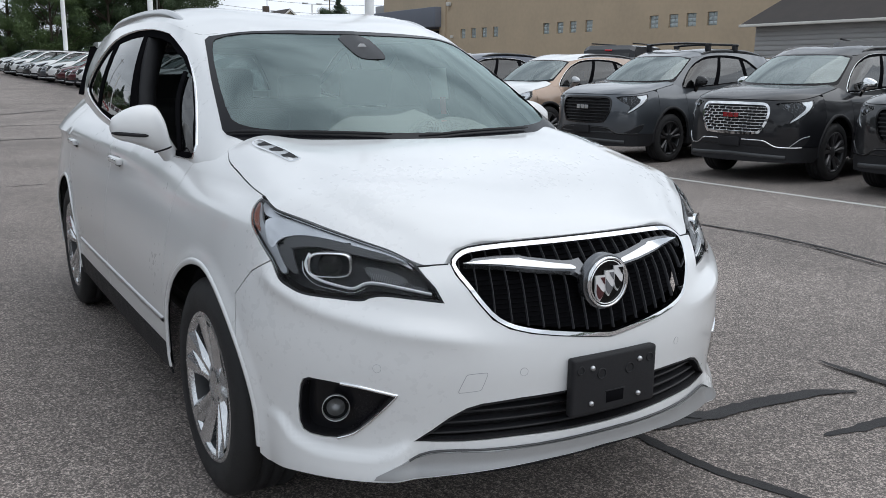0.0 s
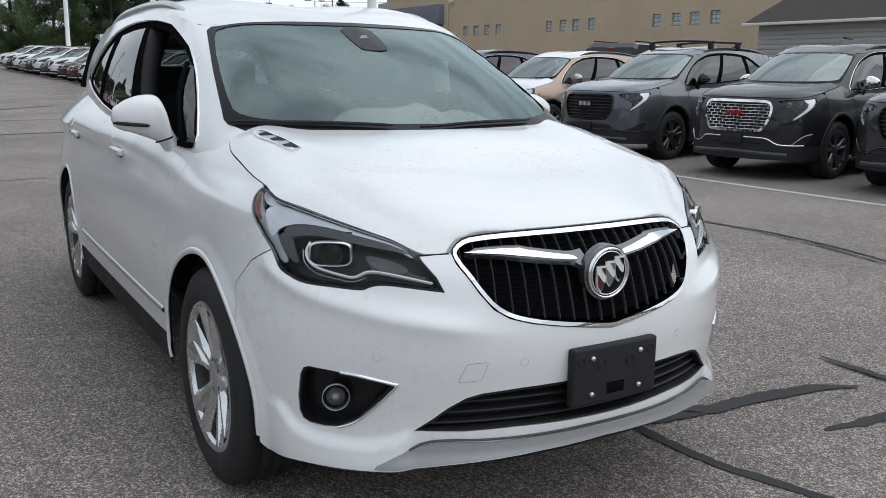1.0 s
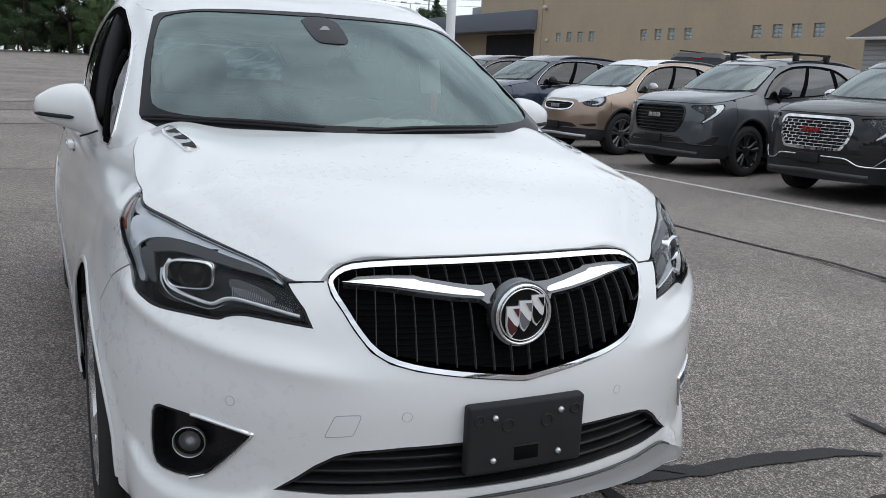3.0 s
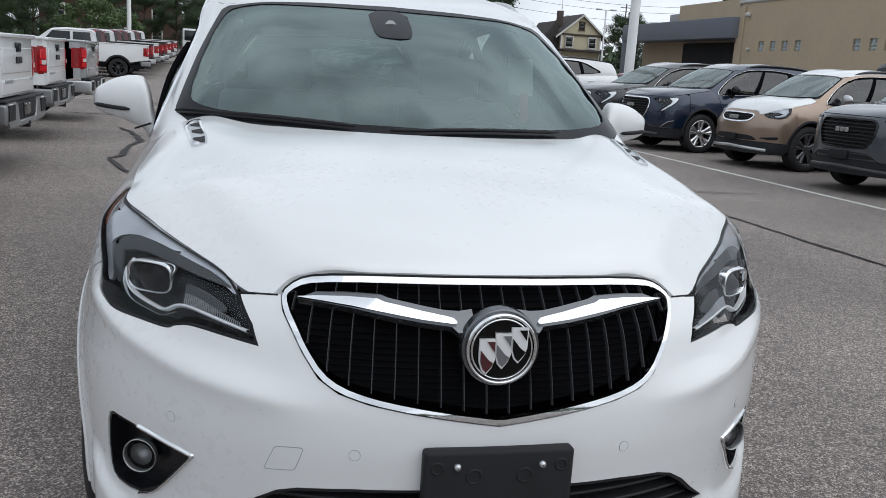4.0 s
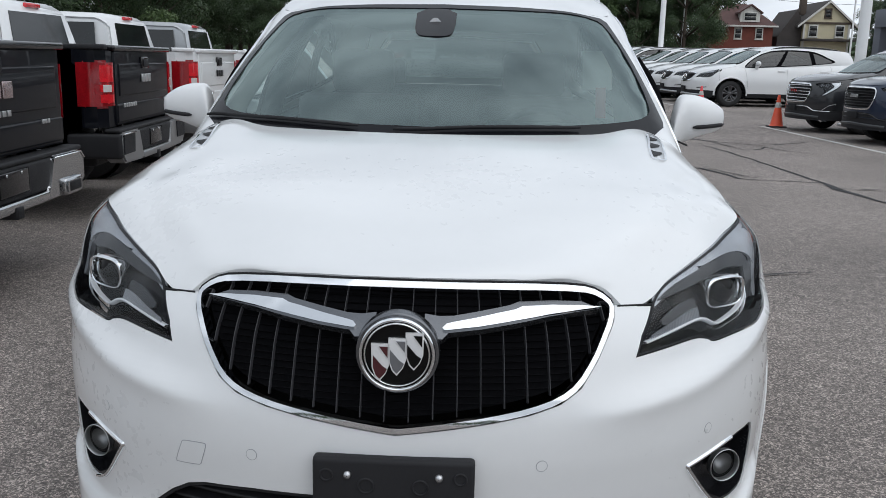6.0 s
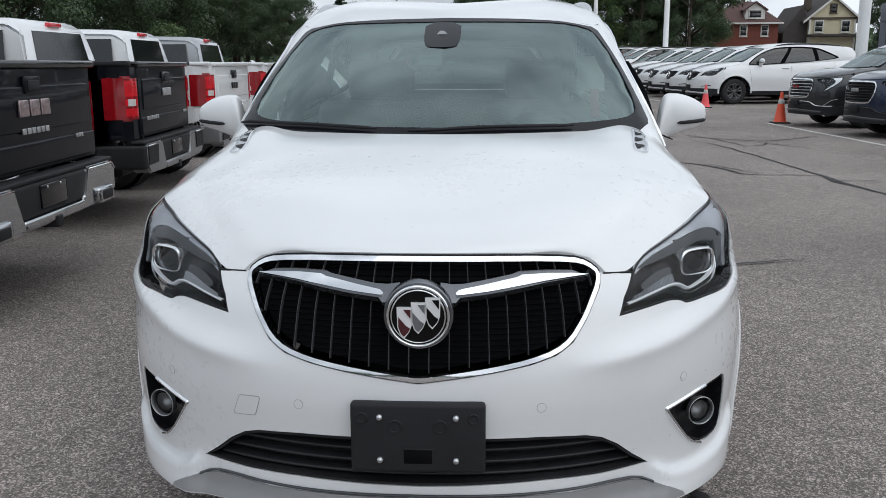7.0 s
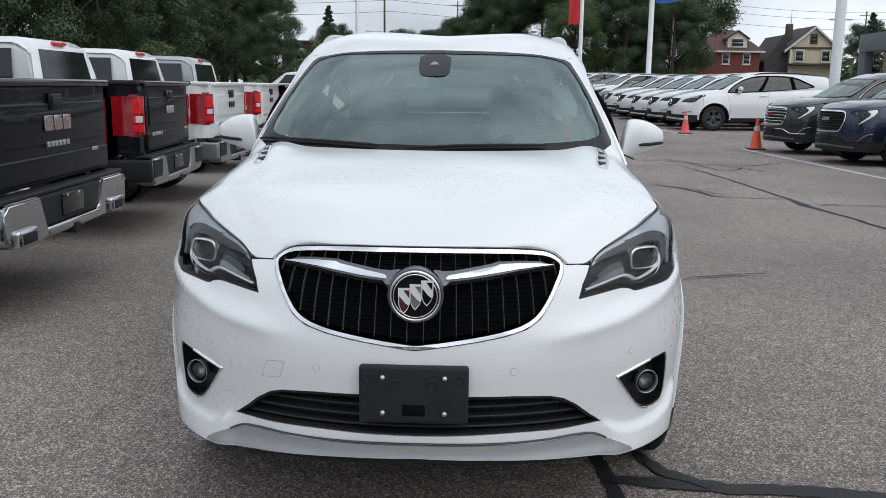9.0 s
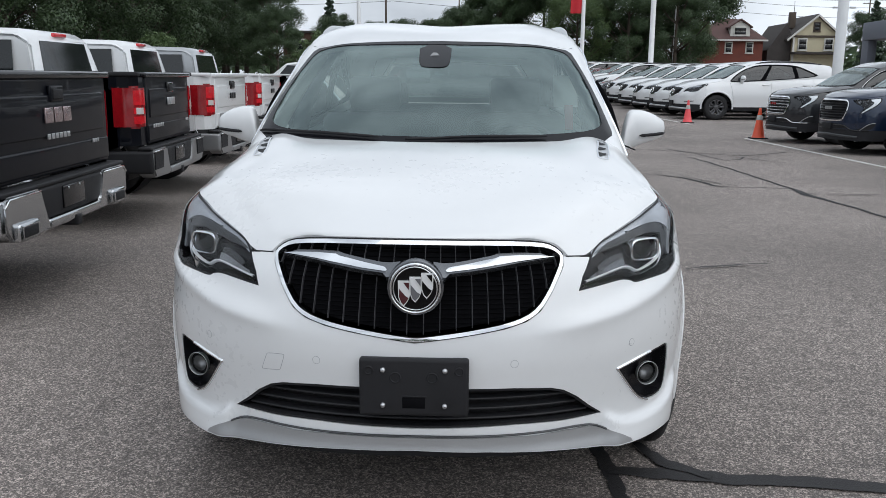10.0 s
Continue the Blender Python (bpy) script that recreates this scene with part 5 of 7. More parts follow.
    if fine:
        for s in (1, -1):
            quarter = [(.850, .04), (.795, .30), (.780, .58), (.815, .60), (1.03, .055)]
            g = part("quarter_light", sheet(W, quarter if s > 0 else mirrored(quarter), step=.05, off=-.009, lip=.003, aspect=ASP), SIDE_GLASS, pil, "small fixed quarter window")
            g.visible_shadow = False
            part("window_post", tube([tuple(W(s * (.825 + .225 * k_), .62 - .57 * k_) + np.array([-s * .006, 0, 0])) for k_ in np.linspace(0, 1, 8)], .011, 6), FRAME_BLACK, pil, "black post behind the quarter window")
    if fine:
        bm = bmesh.new()
        rows_ = []
        for y_, z0_, z1_, hw_ in ((4.22, 1.520, 1.556, .585), (4.40, 1.522, 1.560, .575), (4.56, 1.526, 1.556, .555), (4.63, 1.536, 1.548, .530)):
            xs_ = np.linspace(-1, 1, 15)
            up_ = [bm.verts.new((hw_ * x_, y_, z1_ + .030 * (1 - abs(x_) ** 3) - .010)) for x_ in xs_]
            dn_ = [bm.verts.new((hw_ * x_, y_, z0_ + .020 * (1 - abs(x_) ** 3) - .010)) for x_ in xs_[::-1]]
            rows_.append(up_ + dn_)
        for r_, q_ in zip(rows_, rows_[1:]):
            for i in range(30):
                bm.faces.new((r_[i], r_[(i + 1) % 30], q_[(i + 1) % 30], q_[i]))
        bm.faces.new(rows_[0][::-1])
        bm.faces.new(rows_[-1])
        bmesh.ops.recalc_face_normals(bm, faces=bm.faces)
        spoiler = part("rear_spoiler", bm, paint, car, "painted spoiler over the rear window")
        for s in (1, -1):
            fin = prism([(4.17, 1.525), (4.55, 1.525), (4.53, 1.30), (4.50, 1.215), (4.36, 1.215)], .012, (s * .575, 0, 0), "x")
            for v in fin.verts:
                v.co.x += s * .10 * (1.53 - v.co.z) / .3
            part("spoiler_fin", fin, FRAME_BLACK, spoiler, "gloss black fin beside the rear window", smooth_faces=False)
    # wipers and cowl
    part("cowl", sheet(lambda q, v: W(q, v) + np.stack([0 * q, -.02 + 0 * q, -.030 + 0 * q], -1), full([(0, -.10), (.6, -.10), (.66, -.09), (.66, -.02), (0, -.02)]), step=.05, lip=0, aspect=ASP), SATIN_BLACK, car, "black cowl grille")
    if fine:
        for q0, q1, v1 in ((-.66, -.20, .055), (-.10, .42, .050)):
            ln = [(q0 + (q1 - q0) * t, .020 + .022 * math.sin(2.6 * t)) for t in np.linspace(0, 1, 16)]
            pts = [tuple(W(a, b) + np.array([0, -.010, .008])) for a, b in ln]
            part("wiper_blade", tube(pts, [.004] + [.006] * 14 + [.003], 6), PLASTIC, car, "black wiper blade")
        part("sensor_box", sheet(W, rounded([(-.095, .93), (.055, .93), (.052, .74), (.040, .672), (.015, .655), (-.055, .655), (-.080, .672), (-.092, .74)], 1), step=.04, off=.0016, lip=.003, aspect=ASP), SCREEN_PRINT, car, "black camera housing behind the windscreen")
        m0 = W(-.02, .80)
        part("camera_eye", prism([(-.022, 0), (.022, 0), (.008, .014), (-.008, .014)], .004, tuple(m0 + np.array([0, -.009, -.004]))), SATIN, car)
    # inside
    dash = part("dashboard", box((1.42, .55, .16), (0, 1.34, 1.025), .05, 3), DASH, car, "dark dashboard")
    part("instrument_hood", box((.40, .20, .08), (.36, 1.36, 1.115), .03, 3), DASH, dash)
    bm = lathe([(-.015, .185), (0, .20), (.015, .185), (0, .17)], 28, "y", closed=True)
    bm.transform(pose(.36, 1.62, 1.02, 25))
    sw = part("steering_wheel", bm, PLASTIC, car, "dark steering wheel")
    bm = box((.34, .03, .05), (0, 0, 0), .012)
    box((.10, .04, .12), (0, 0, -.01), .012, bm=bm)
    bm.transform(pose(.36, 1.62, 1.02, 25))
    part("wheel_hub", bm, DARK_GREY, sw)
    for x in (-.37, .37):
        seat = part("seat", box((.50, .13, .62), (x, 2.22, .90), .05, 3, (14, 0, 0)), FABRIC, car, "dark leather front seat")
        part("seat_cushion", box((.50, .52, .16), (x, 1.92, .58), .05, 3), FABRIC, seat)
        part("headrest", box((.27, .10, .18), (x, 2.32, 1.30), .04, 3, (10, 0, 0)), FABRIC, seat, "headrest")
    bench = part("rear_bench", box((1.25, .15, .65), (0, 3.20, .90), .05, 3, (14, 0, 0)), FABRIC, car, "dark rear bench")
    for x in (-.40, .40):
        part("headrest", box((.26, .10, .15), (x, 3.30, 1.28), .04, 3), FABRIC, bench)
    part("cabin_floor", box((1.5, 3.2, .05), (0, 2.7, .42), .01), PLASTIC, car)
    for s in (1, -1):
        part("door_lining", box((.05, 2.9, .55), (s * .76, 2.6, .78), .02), PLASTIC, car)
        bm = tube([tuple(W(s * .78, v) + np.array([-s * .05, .05, -.02])) for v in np.linspace(.05, .95, 8)], .035, 8)
        part("pillar_lining", bm, TRIM_GREY, car, "light grey pillar lining")
        bm = tube([tuple(W(s * 1.80, v) + np.array([-s * .06, 0, 0])) for v in np.linspace(.0, .95, 6)], .045, 8)
        part("centre_pillar", bm, PLASTIC, car, "dark centre pillar")
    part("headliner", box((1.08, 2.1, .02), (0, 3.0, 1.535), .008), TRIM_GREY, car, "light grey headliner")
    # door handles
    for s in (1, -1):
        for u in (2.86 + SH.more, 4.02 + SH.more):
            c = SH.lower(s * u, .985)
            handle = part("door_handle", box((.028, .20, .030), (c[0] + s * .012, c[1], c[2]), .010, 3), paint, car, "painted door handle with chrome strip")
            if fine:
                part("handle_strip", box((.006, .17, .006), (c[0] + s * .027, c[1], c[2] + .006), .002, 1), CHROME, handle, "chrome strip")
                # no hollow is cut; its shade is a dark grey pad
                part("handle_recess", box((.010, .11, .046), (c[0] - s * .001, c[1], c[2] - .006), .004, 2), DARK_GREY, handle, "dark grey pad for the shade in the hollow behind the handle")


hero = build_hero()
note = thing("window_sticker", "white paper price sticker with a red tag inside the cabin", "sticker", at=STAND)
part("paper", box((.13, .003, .15), (.595, 1.965, 1.325), .001, 1, (-8, 0, 22)), LABEL_WHITE, note, "white paper sheet")
part("red_tag", box((.045, .003, .12), (.615, 1.955, 1.20), .001, 1, (-6, 0, 22)), RED_PAINT, note, "red paper tag")


# ---- the other parked cars, on the same kind of body, stretched ----
OCTA = [(0, .953), (.40, .951), (.465, .935), (.500, .885), (.500, .81), (.465, .70), (.40, .60), (.35, .578), (0, .570)]
SLIM = [(0, .885), (.36, .880), (.43, .850), (.40, .79), (.33, .745), (.20, .725), (0, .72)]
C_LAMP = [(.56, .895), (.60, .925), (.70, .945), (.861, .972), (1.055, .995), (1.10, .985), (1.07, .90), (1.00, .84), (.92, .815), (.82, .81), (.70, .82), (.62, .85)]
C_GUIDE = [(.66, .905), (.84, .945), (1.04, .98), (1.04, .93), (.975, .87), (.90, .845), (.80, .84), (.80, .855), (.90, .87), (.95, .90), (.84, .915)]
BLOCK_LAMP = [(.565, .938), (.62, .952), (.74, .957), (.88, .966), (1.02, .977), (1.105, .985), (1.115, .96), (1.08, .905), (1.0, .845), (.90, .785), (.80, .733), (.745, .712), (.735, .728), (.79, .79), (.77, .835), (.66, .880), (.59, .915)]
BLOCK_GUIDE = [(.90, .960), (1.00, .971), (1.09, .978), (1.085, .935), (1.02, .875), (.92, .812), (.81, .748), (.752, .722), (.765, .745), (.86, .812), (.945, .872), (.965, .915), (.93, .932)]


def block_shell():
    """A body with a flatter, squarer and more upright nose."""
    s = Shell([(0, -.14), (.2, -.125), (.4, -.075), (.58, .005), (.70, .085), (.79, .175), (.85, .285), (.885, .42), (.902, .58), (.910, .80), (.913, .95), (.917, 1.3),
               (.920, 2.2), (.920, 3.2), (.912, 3.7), (.897, 4.1), (.86, 4.36), (.76, 4.53), (.5, 4.62), (.25, 4.655), (0, 4.667)], .60)
    s.more = float(s.u_of_y(.95)) - float(SH.u_of_y(.95))
    s.crease, s.turn = 0.0, (.72, 1.25)
    s.lamp_slope = spline([0, 4, 9], [0, 0, 0])
    s.front = spline([.16, .20, .24, .29, .34, .42, .52, .60, .68, .76, .82, .88, .94, .985, 1.03, 1.1], [-.10, -.05, -.012, 0, -.005, -.005, 0, 0, -.002, -.006, -.012, -.022, -.040, -.070, -.13, -.3])
    s.edge = spline([0, .27, .45, .60, .70, .80, .95, 1.1, 1.25, 1.4, 1.6, 1.75, 1.91, 2.1], [.986, .985, .983, .980, .982, .988, 1.000, 1.018, 1.040, 1.062, 1.090, 1.110, 1.134, 1.16])
    return s


def build_suv(label, paint, size, front="hexa", bars="black", rim=None, hood_paint=None, rail=True, wheel_r=.37, group="cars parked in a row"):
    """A parked estate car. size: width, length and height against the first car."""
    car = thing("car", label, "car", group)
    global SH
    keep = SH
    if front == "hexa":
        SH = BLOCK
    sx, sy, sz = size
    STRETCH[0] = Matrix.Diagonal((sx, sy, sz, 1))
    M, nu = SH.more, SH.nose_u
    au, ru = float(SH.u_of_y(.95)), float(SH.u_of_y(3.70))
    if front == "buick":
        gr, lamp, guide = GRILLE_OUT, LAMP_LOW + LAMP_UP, [(1.00, .965), (1.065, .985), (1.02, .928), (.93, .925), (.84, .911), (.74, .892), (.66, .870), (.70, .897), (.86, .940)]
    elif front == "hexa":
        gr, lamp, guide = OCTA, BLOCK_LAMP, BLOCK_GUIDE
    else:
        gr, lamp, guide = SLIM, C_LAMP, C_GUIDE
    g2 = rounded(full(gr), 1)
    ck = dict(step=.05 if front == "hexa" else .07, gap=.003, lip=.02)
    arc = arch(.42, 150, 192, au, 5)
    nose = [(0, .44), (.6, .44), (1.07 + M, .43)] + [q for q in arc[::-1] if q[1] > .45] + [(1.20 + M, .745), (1.19 + M, 1.022 if front == "hexa" else 1.025)]
    nose += [(u, float(SH.edge(u)) - .004) for u in np.linspace(1.1 + M, nu, 7)] + [(u, float(SH.edge(u)) - .004) for u in (nu - .03, .40, .25, 0)]
    fogs = [(.66, .435), (.92, .435), (1.00, .50), (1.02, .56), (.94, .545), (.84, .50)] if front == "hexa" else [(.60, .50), (.74, .475), (.90, .49), (.90, .54), (.74, .525)]
    skin = part("front_bumper", sheet(SH.lower, full(nose), [g2, lamp, mirrored(lamp)], **ck), paint, car, "painted nose panel")
    if front != "buick":
        part("lower_intake", sheet(SH.lower, rounded(full([(0, .535), (.42, .530), (.50, .49), (.56, .455), (0, .450)]), 1), step=.07, off=.004, lip=.01), PLASTIC, car, "black lower intake")
        for s in (1, -1):
            part("fog_recess", sheet(SH.lower, rounded(fogs if s > 0 else mirrored(fogs), 1), step=.05, off=.003, lip=.01), PLASTIC, car, "black fog lamp recess")
    part("lower_valance", sheet(SH.lower, full([(0, .25), (.6, .25), (1.02 + M, .25), (1.07 + M, .30), (1.07 + M, .43), (.6, .44), (0, .44)]), step=.08, gap=.002, lip=.03), PLASTIC, car, "black plastic lower valance")
    part("valance_trim", offset_strip(SH.lower, [(u, .345 - .03 * min(1, abs(u) / .7) + .0) for u in np.linspace(-.72, .72, 24)], .05, off=.010, thick=.014), SATIN if front != "hexa" else DARK_GREY, car, "lower skid trim")
    sd = dict(step=.09, gap=.003, lip=.02)
    both("front_wing", [(1.20 + M, .745)] + arch(.42, 150, 0, au, 10) + [(1.95 + M, .36), (1.955 + M, .60), (1.90 + M, .95), (1.87 + M, 1.064), (1.78 + M, 1.120)] + edge_line(1.74 + M, 1.19 + M, 6, .003), paint, car, "painted front wing", **sd)
    both("front_door", [(1.955 + M, .36), (3.01 + M, .36), (3.02 + M, .6), (3.02 + M, 1.0)] + belt_line(3.02 + M, 1.87 + M, 6) + [(1.90 + M, .95), (1.955 + M, .60)], paint, car, "painted front door", **sd)
    both("rear_door", [(3.01 + M, .36), (ru - .43, .36)] + arch(.425, 178, 118, ru, 5) + [(ru - .10, .82), (ru - .02, 1.0)] + belt_line(ru - .02, 3.02 + M, 5) + [(3.02 + M, 1.0), (3.02 + M, .6)], paint, car, "painted rear door", **sd)
    both("rear_quarter", arch(.425, 118, 0, ru, 8) + [(ru + .45, .36), (5.20 + M, .36), (5.22 + M, 1.0)] + belt_line(5.22 + M, ru - .02, 5) + [(ru - .02, 1.0), (ru - .10, .82)], paint, car, "painted rear quarter", **sd)
    both("sill", [(1.95 + M, .25), (ru - .44, .25), (ru - .43, .36), (1.95 + M, .36)], PLASTIC, car, "black sill cladding", **sd)
    tail = SH.length
    back_fn = lambda u, z: SH.lower(tail - np.abs(u), z) * np.stack([np.where(u < 0, 1., -1.), 1 + 0 * u, 1 + 0 * u], -1)
    part("tailgate", sheet(back_fn, full([(0, .36), (.69, .36), (.67, 1.0), (.66, 1.155), (0, 1.155)]), step=.12, lip=.02), paint, car, "painted tailgate")
    for s in (1, -1):
        part("tail_lamp", sheet(back_fn, [(s * .66, .88), (s * .42, .90), (s * .42, .99), (s * .66, 1.02)][::s], step=.08, off=.01, lip=.02), RED_LENS, car, "red tail lamp")
        for k, r_ in ((au, .44), (ru, .445)):
            part("wheel_arch_lip", offset_strip(SH.lower, [(s * a, b) for a, b in arch(r_, 187, -7, k, 20)], .05, off=.010, thick=.014), paint if front == "buick" else PLASTIC, car, "wheel-arch cladding")
    for y in (.95, 3.70):
        wheel_house(car, y)
    part("bonnet", bonnet_grid(26, 20), hood_paint or paint, car, "painted bonnet")
    # grille
    gs = part("grille_surround", sheet(SH.lower, g2, [inset(g2, .030 if bars == "chrome" else .022)], step=.04, off=.010, lip=.04), CHROME if bars != "black" else GLOSS_BLACK, car, "grille surround")
    part("grille_backing", sheet(lambda u, z: SH.lower(u, z) + np.stack([0 * u, .04 + 0 * u, 0 * u], -1), g2, step=.1, lip=0), PLASTIC, gs, "black grille backing")
    ga = np.array(gr)
    g_in = inset(g2, .026)
    behind = lambda a, b: SH.lower(a, b) + np.stack([0 * a, .004 + 0 * a, 0 * a], -1)
    for i_, z in enumerate(np.arange(ga[:, 1].min() + .04, ga[:, 1].max() - .02, .036 if bars == "chrome" else .060 if bars == "rows" else .045 if front == "hexa" else .034)):
        cut = [u for u in np.linspace(0, .50, 60) if inside(g_in, np.array([[u, z]]))[0]]
        if cut:
            lim = max(cut)
            part("grille_bar", offset_strip(behind, [(u, z) for u in np.linspace(-lim, lim, 12)], .011 if bars == "chrome" else .020, off=0, thick=.016), CHROME if bars in ("chrome", "rows") else SATIN_BLACK, gs, "grille bar")
            if bars == "chrome":
                for u in np.arange(-.50 + (.055 if i_ % 2 else 0), .50, .11):
                    if abs(u) < lim - .02 and inside(g_in, np.array([[u, z + .034]]))[0]:
                        part("grille_link", offset_strip(behind, [(u, z), (u + .012, z + .036)], .009, off=0, thick=.014), CHROME, gs, "short upright chrome link")
                else:
                    bm.free()
    if front != "buick":
        for k in (-1, 0, 1):
            part("badge_bar", box((.062, .020, .055), (k * .078, -.150 if front == "hexa" else .02, .800), .005), RED_DARK if bars in ("chrome", "rows") else SATIN, gs, "plain badge bar")
    else:
        part("badge", lathe([(.02, .075), (.0, .078), (-.006, .066), (.0, .060), (.002, .001)], 24, "y", (0, .02, .80)), CHROME, gs, "round chrome badge")
    for s in (1, -1):
        o = lamp if s > 0 else mirrored(lamp)
        hl = part("headlamp", sheet(lambda u, z: SH.lower(u, z) + np.stack([0 * u, .03 + 0 * u, 0 * u], -1), inset(o, -.01), step=.06, lip=0), GLOSS_BLACK, car, "dark headlamp")
        part("light_guide", sheet(SH.lower, guide if s > 0 else mirrored(guide), step=.03, off=-.006, lip=.012), LAMP_GUIDE if front != "hexa" else LIGHT_GUIDE, hl, "pale light signature")
        for u_, r_ in ((.70, .030), (.82, .036)) if front == "hexa" else ((.80, .040),):
            c = SH.lower(s * u_, .915 if front == "hexa" else .875)
            b_ = lathe([(.0, r_), (.02, r_ * .75), (.022, .001)], 16, "y")
            b_.transform(Matrix.Translation(Vector(c) + Vector((0, .008, 0))) @ Matrix.Rotation(s * .4, 4, "Z"))
            part("lamp_bowl", b_, REFLECTOR, hl)
        lens = part("lamp_lens", sheet(SH.lower, o, step=.06, off=.001, lip=.003), CLEAR_LENS, hl)
        lens.visible_shadow = False
        if front == "hexa":
            ft = [(.17, .512), (.36, .510), (.46, .498), (.55, .452), (.62, .432), (.78, .428), (.92, .430)]
            part("fog_edge", offset_strip(SH.lower, [(s * a, b) for a, b in run([(.76, .436), (.84, .498), (.92, .545), (1.02, .566)], 14)], .010, off=.007, thick=.010), SATIN if bars != "black" else GLOSS_BLACK, car, "thin edge of the fog lamp recess")
        else:
            ft = [(.60, .50), (.74, .515), (.88, .53)]
        part("fog_trim", offset_strip(SH.lower, [(s * a, b) for a, b in spline(np.arange(len(ft)), ft)(np.linspace(0, len(ft) - 1, 20))], .022, off=.008, thick=.012), CHROME if bars in ("chrome", "rows") else GLOSS_BLACK, car, "fog lamp trim")
    part("plate_holder", box((.30, .03, .11), (0, -.150 if front == "hexa" else -.012, .485), .006), PLASTIC, car, "empty black plate holder")
    build_cabin(car, False, paint, bars != "black" and paint is not WHITE)
    if hood_paint:
        for c in car.children:
            if c.name.startswith("roof") and "rail" not in c.name:
                c.data.materials[0] = hood_paint
    part("underbody", box((1.5, 4.2, .12), (0, 2.35, .31), .02), PLASTIC, car, "dark underbody")
    STRETCH[0] = None
    SH = keep
    for s in (1, -1):
        for y in (.95, 3.70):
            wheel(car, s * .775 * sx, y * sy, s, wheel_r * min(sz, 1.03), .24, .255 * min(sz, 1.03), 10, rim or ALLOY, rim or ALLOY, fine=False)
    return car


BLOCK = block_shell()


def parked(car, x, y, turn, z=None):
    car.matrix_basis = pose(x, y, rise(y) if z is None else z, 0, 0, turn)
    return car


FACE = -81  # the row looks across the aisle
parked(build_suv("dark grey compact crossover car parked nose-out", GREY_PAINT, (1.01, .99, 1.08), "hexa", "black", DARK_ALLOY), 7.92, 3.90, FACE)
parked(build_suv("black crossover car with a chrome mesh grille", BLACK_PAINT, (1.01, .99, 1.08), "hexa", "chrome", GREY_ALLOY), 7.63, 6.23, FACE)
charcoal_car = parked(build_suv("charcoal grey crossover car with black grille, wheels and roof bars", CHARCOAL, (1.01, .99, 1.08), "hexa", "black", DARK_ALLOY), 7.47, 9.05, FACE)
parked(build_suv("copper tan small crossover car with white bonnet and roof", TAN_PAINT, (.985, .94, 1.05), "slim", "trim", GREY_ALLOY, WHITE), 7.47, 12.12, FACE)
parked(build_suv("deep blue crossover car with chrome-edged grille", BLUE_PAINT, (1.01, .99, 1.08), "hexa", "trim", ALLOY), 6.97, 14.95, FACE)
parked(build_suv("dark grey large crossover car with chrome bar grille", GREY_PAINT, (1.04, 1.05, 1.08), "hexa", "rows", ALLOY), 6.83, 17.75, FACE)

for y in (2.25, 3.05):
    part("roof_bar", tube([(x, y, 1.865 + .025 * (1 - (x / .66) ** 2)) for x in np.linspace(-.66, .66, 9)], .020, 8), GLOSS_BLACK, charcoal_car, "black cross bar on the roof")
    for x in (-.60, .60):
        part("bar_foot", box((.07, .09, .12), (x, y, 1.815), .015), PLASTIC, charcoal_car)
white_suv = build_suv("white large crossover car in a long row of white cars", WHITE, (1.16, 1.27, 1.20), "buick", "trim", GREY_ALLOY, wheel_r=.41, group="row of cars past the cones")
parked(white_suv, 6.78, 28.9, FACE)
row_y, row_x = 28.9, 6.78
others = {5: GREY_PAINT, 8: MAROON_PAINT, 9: MAROON_PAINT, 11: CHARCOAL, 13: GREY_PAINT, 14: SILVER_PAINT, 16: BLACK_PAINT}
second = {}
for k in range(1, 19):
    row_y += 2.8
    row_x -= .17
    at = pose(row_x, row_y, rise(row_y), 0, 0, FACE)
    if k in others:
        m_ = others[k]
        if m_.name not in second:
            second[m_.name] = parked(build_suv("dark crossover car in the far row of parked cars" if m_ is not MAROON_PAINT else "maroon crossover car in the far row of parked cars", m_, (1.03, 1.02, 1.0), "buick", "trim", GREY_ALLOY, group="row of cars past the cones"), row_x, row_y, FACE)
        else:
            copy_thing(second[m_.name], at)
    else:
        copy_thing(white_suv, at)

# a second row, back to back with the first
back_row = [parked(build_suv("dark crossover car seen over the roofs of the front row", m_, (1.02, 1.03, sz), "hexa", "black", GREY_ALLOY, group="cars parked in the rear row"), x, y, 180 + FACE)
            for m_, x, y, sz in ((GREY_PAINT, 18.2, 2.6, 1.05), (BLACK_PAINT, 17.9, 5.6, 1.06), (CHARCOAL, 17.6, 8.6, 1.04))]
for src, x, y in ((0, 17.3, 11.6), (1, 17.0, 14.6), (2, 16.8, 17.6), (0, 16.5, 20.6), (1, 16.2, 23.4), (2, 18.6, -.6)):
    copy_thing(back_row[src], pose(x, y, 0, 0, 0, 180 + FACE))
red_car = parked(build_suv("bright red crossover car seen past the light pole", RED_PAINT, (1.0, 1.0, .98), "hexa", "black", GREY_ALLOY, group="cars parked in the rear row"), 17.2, 30.4, 180 + FACE)


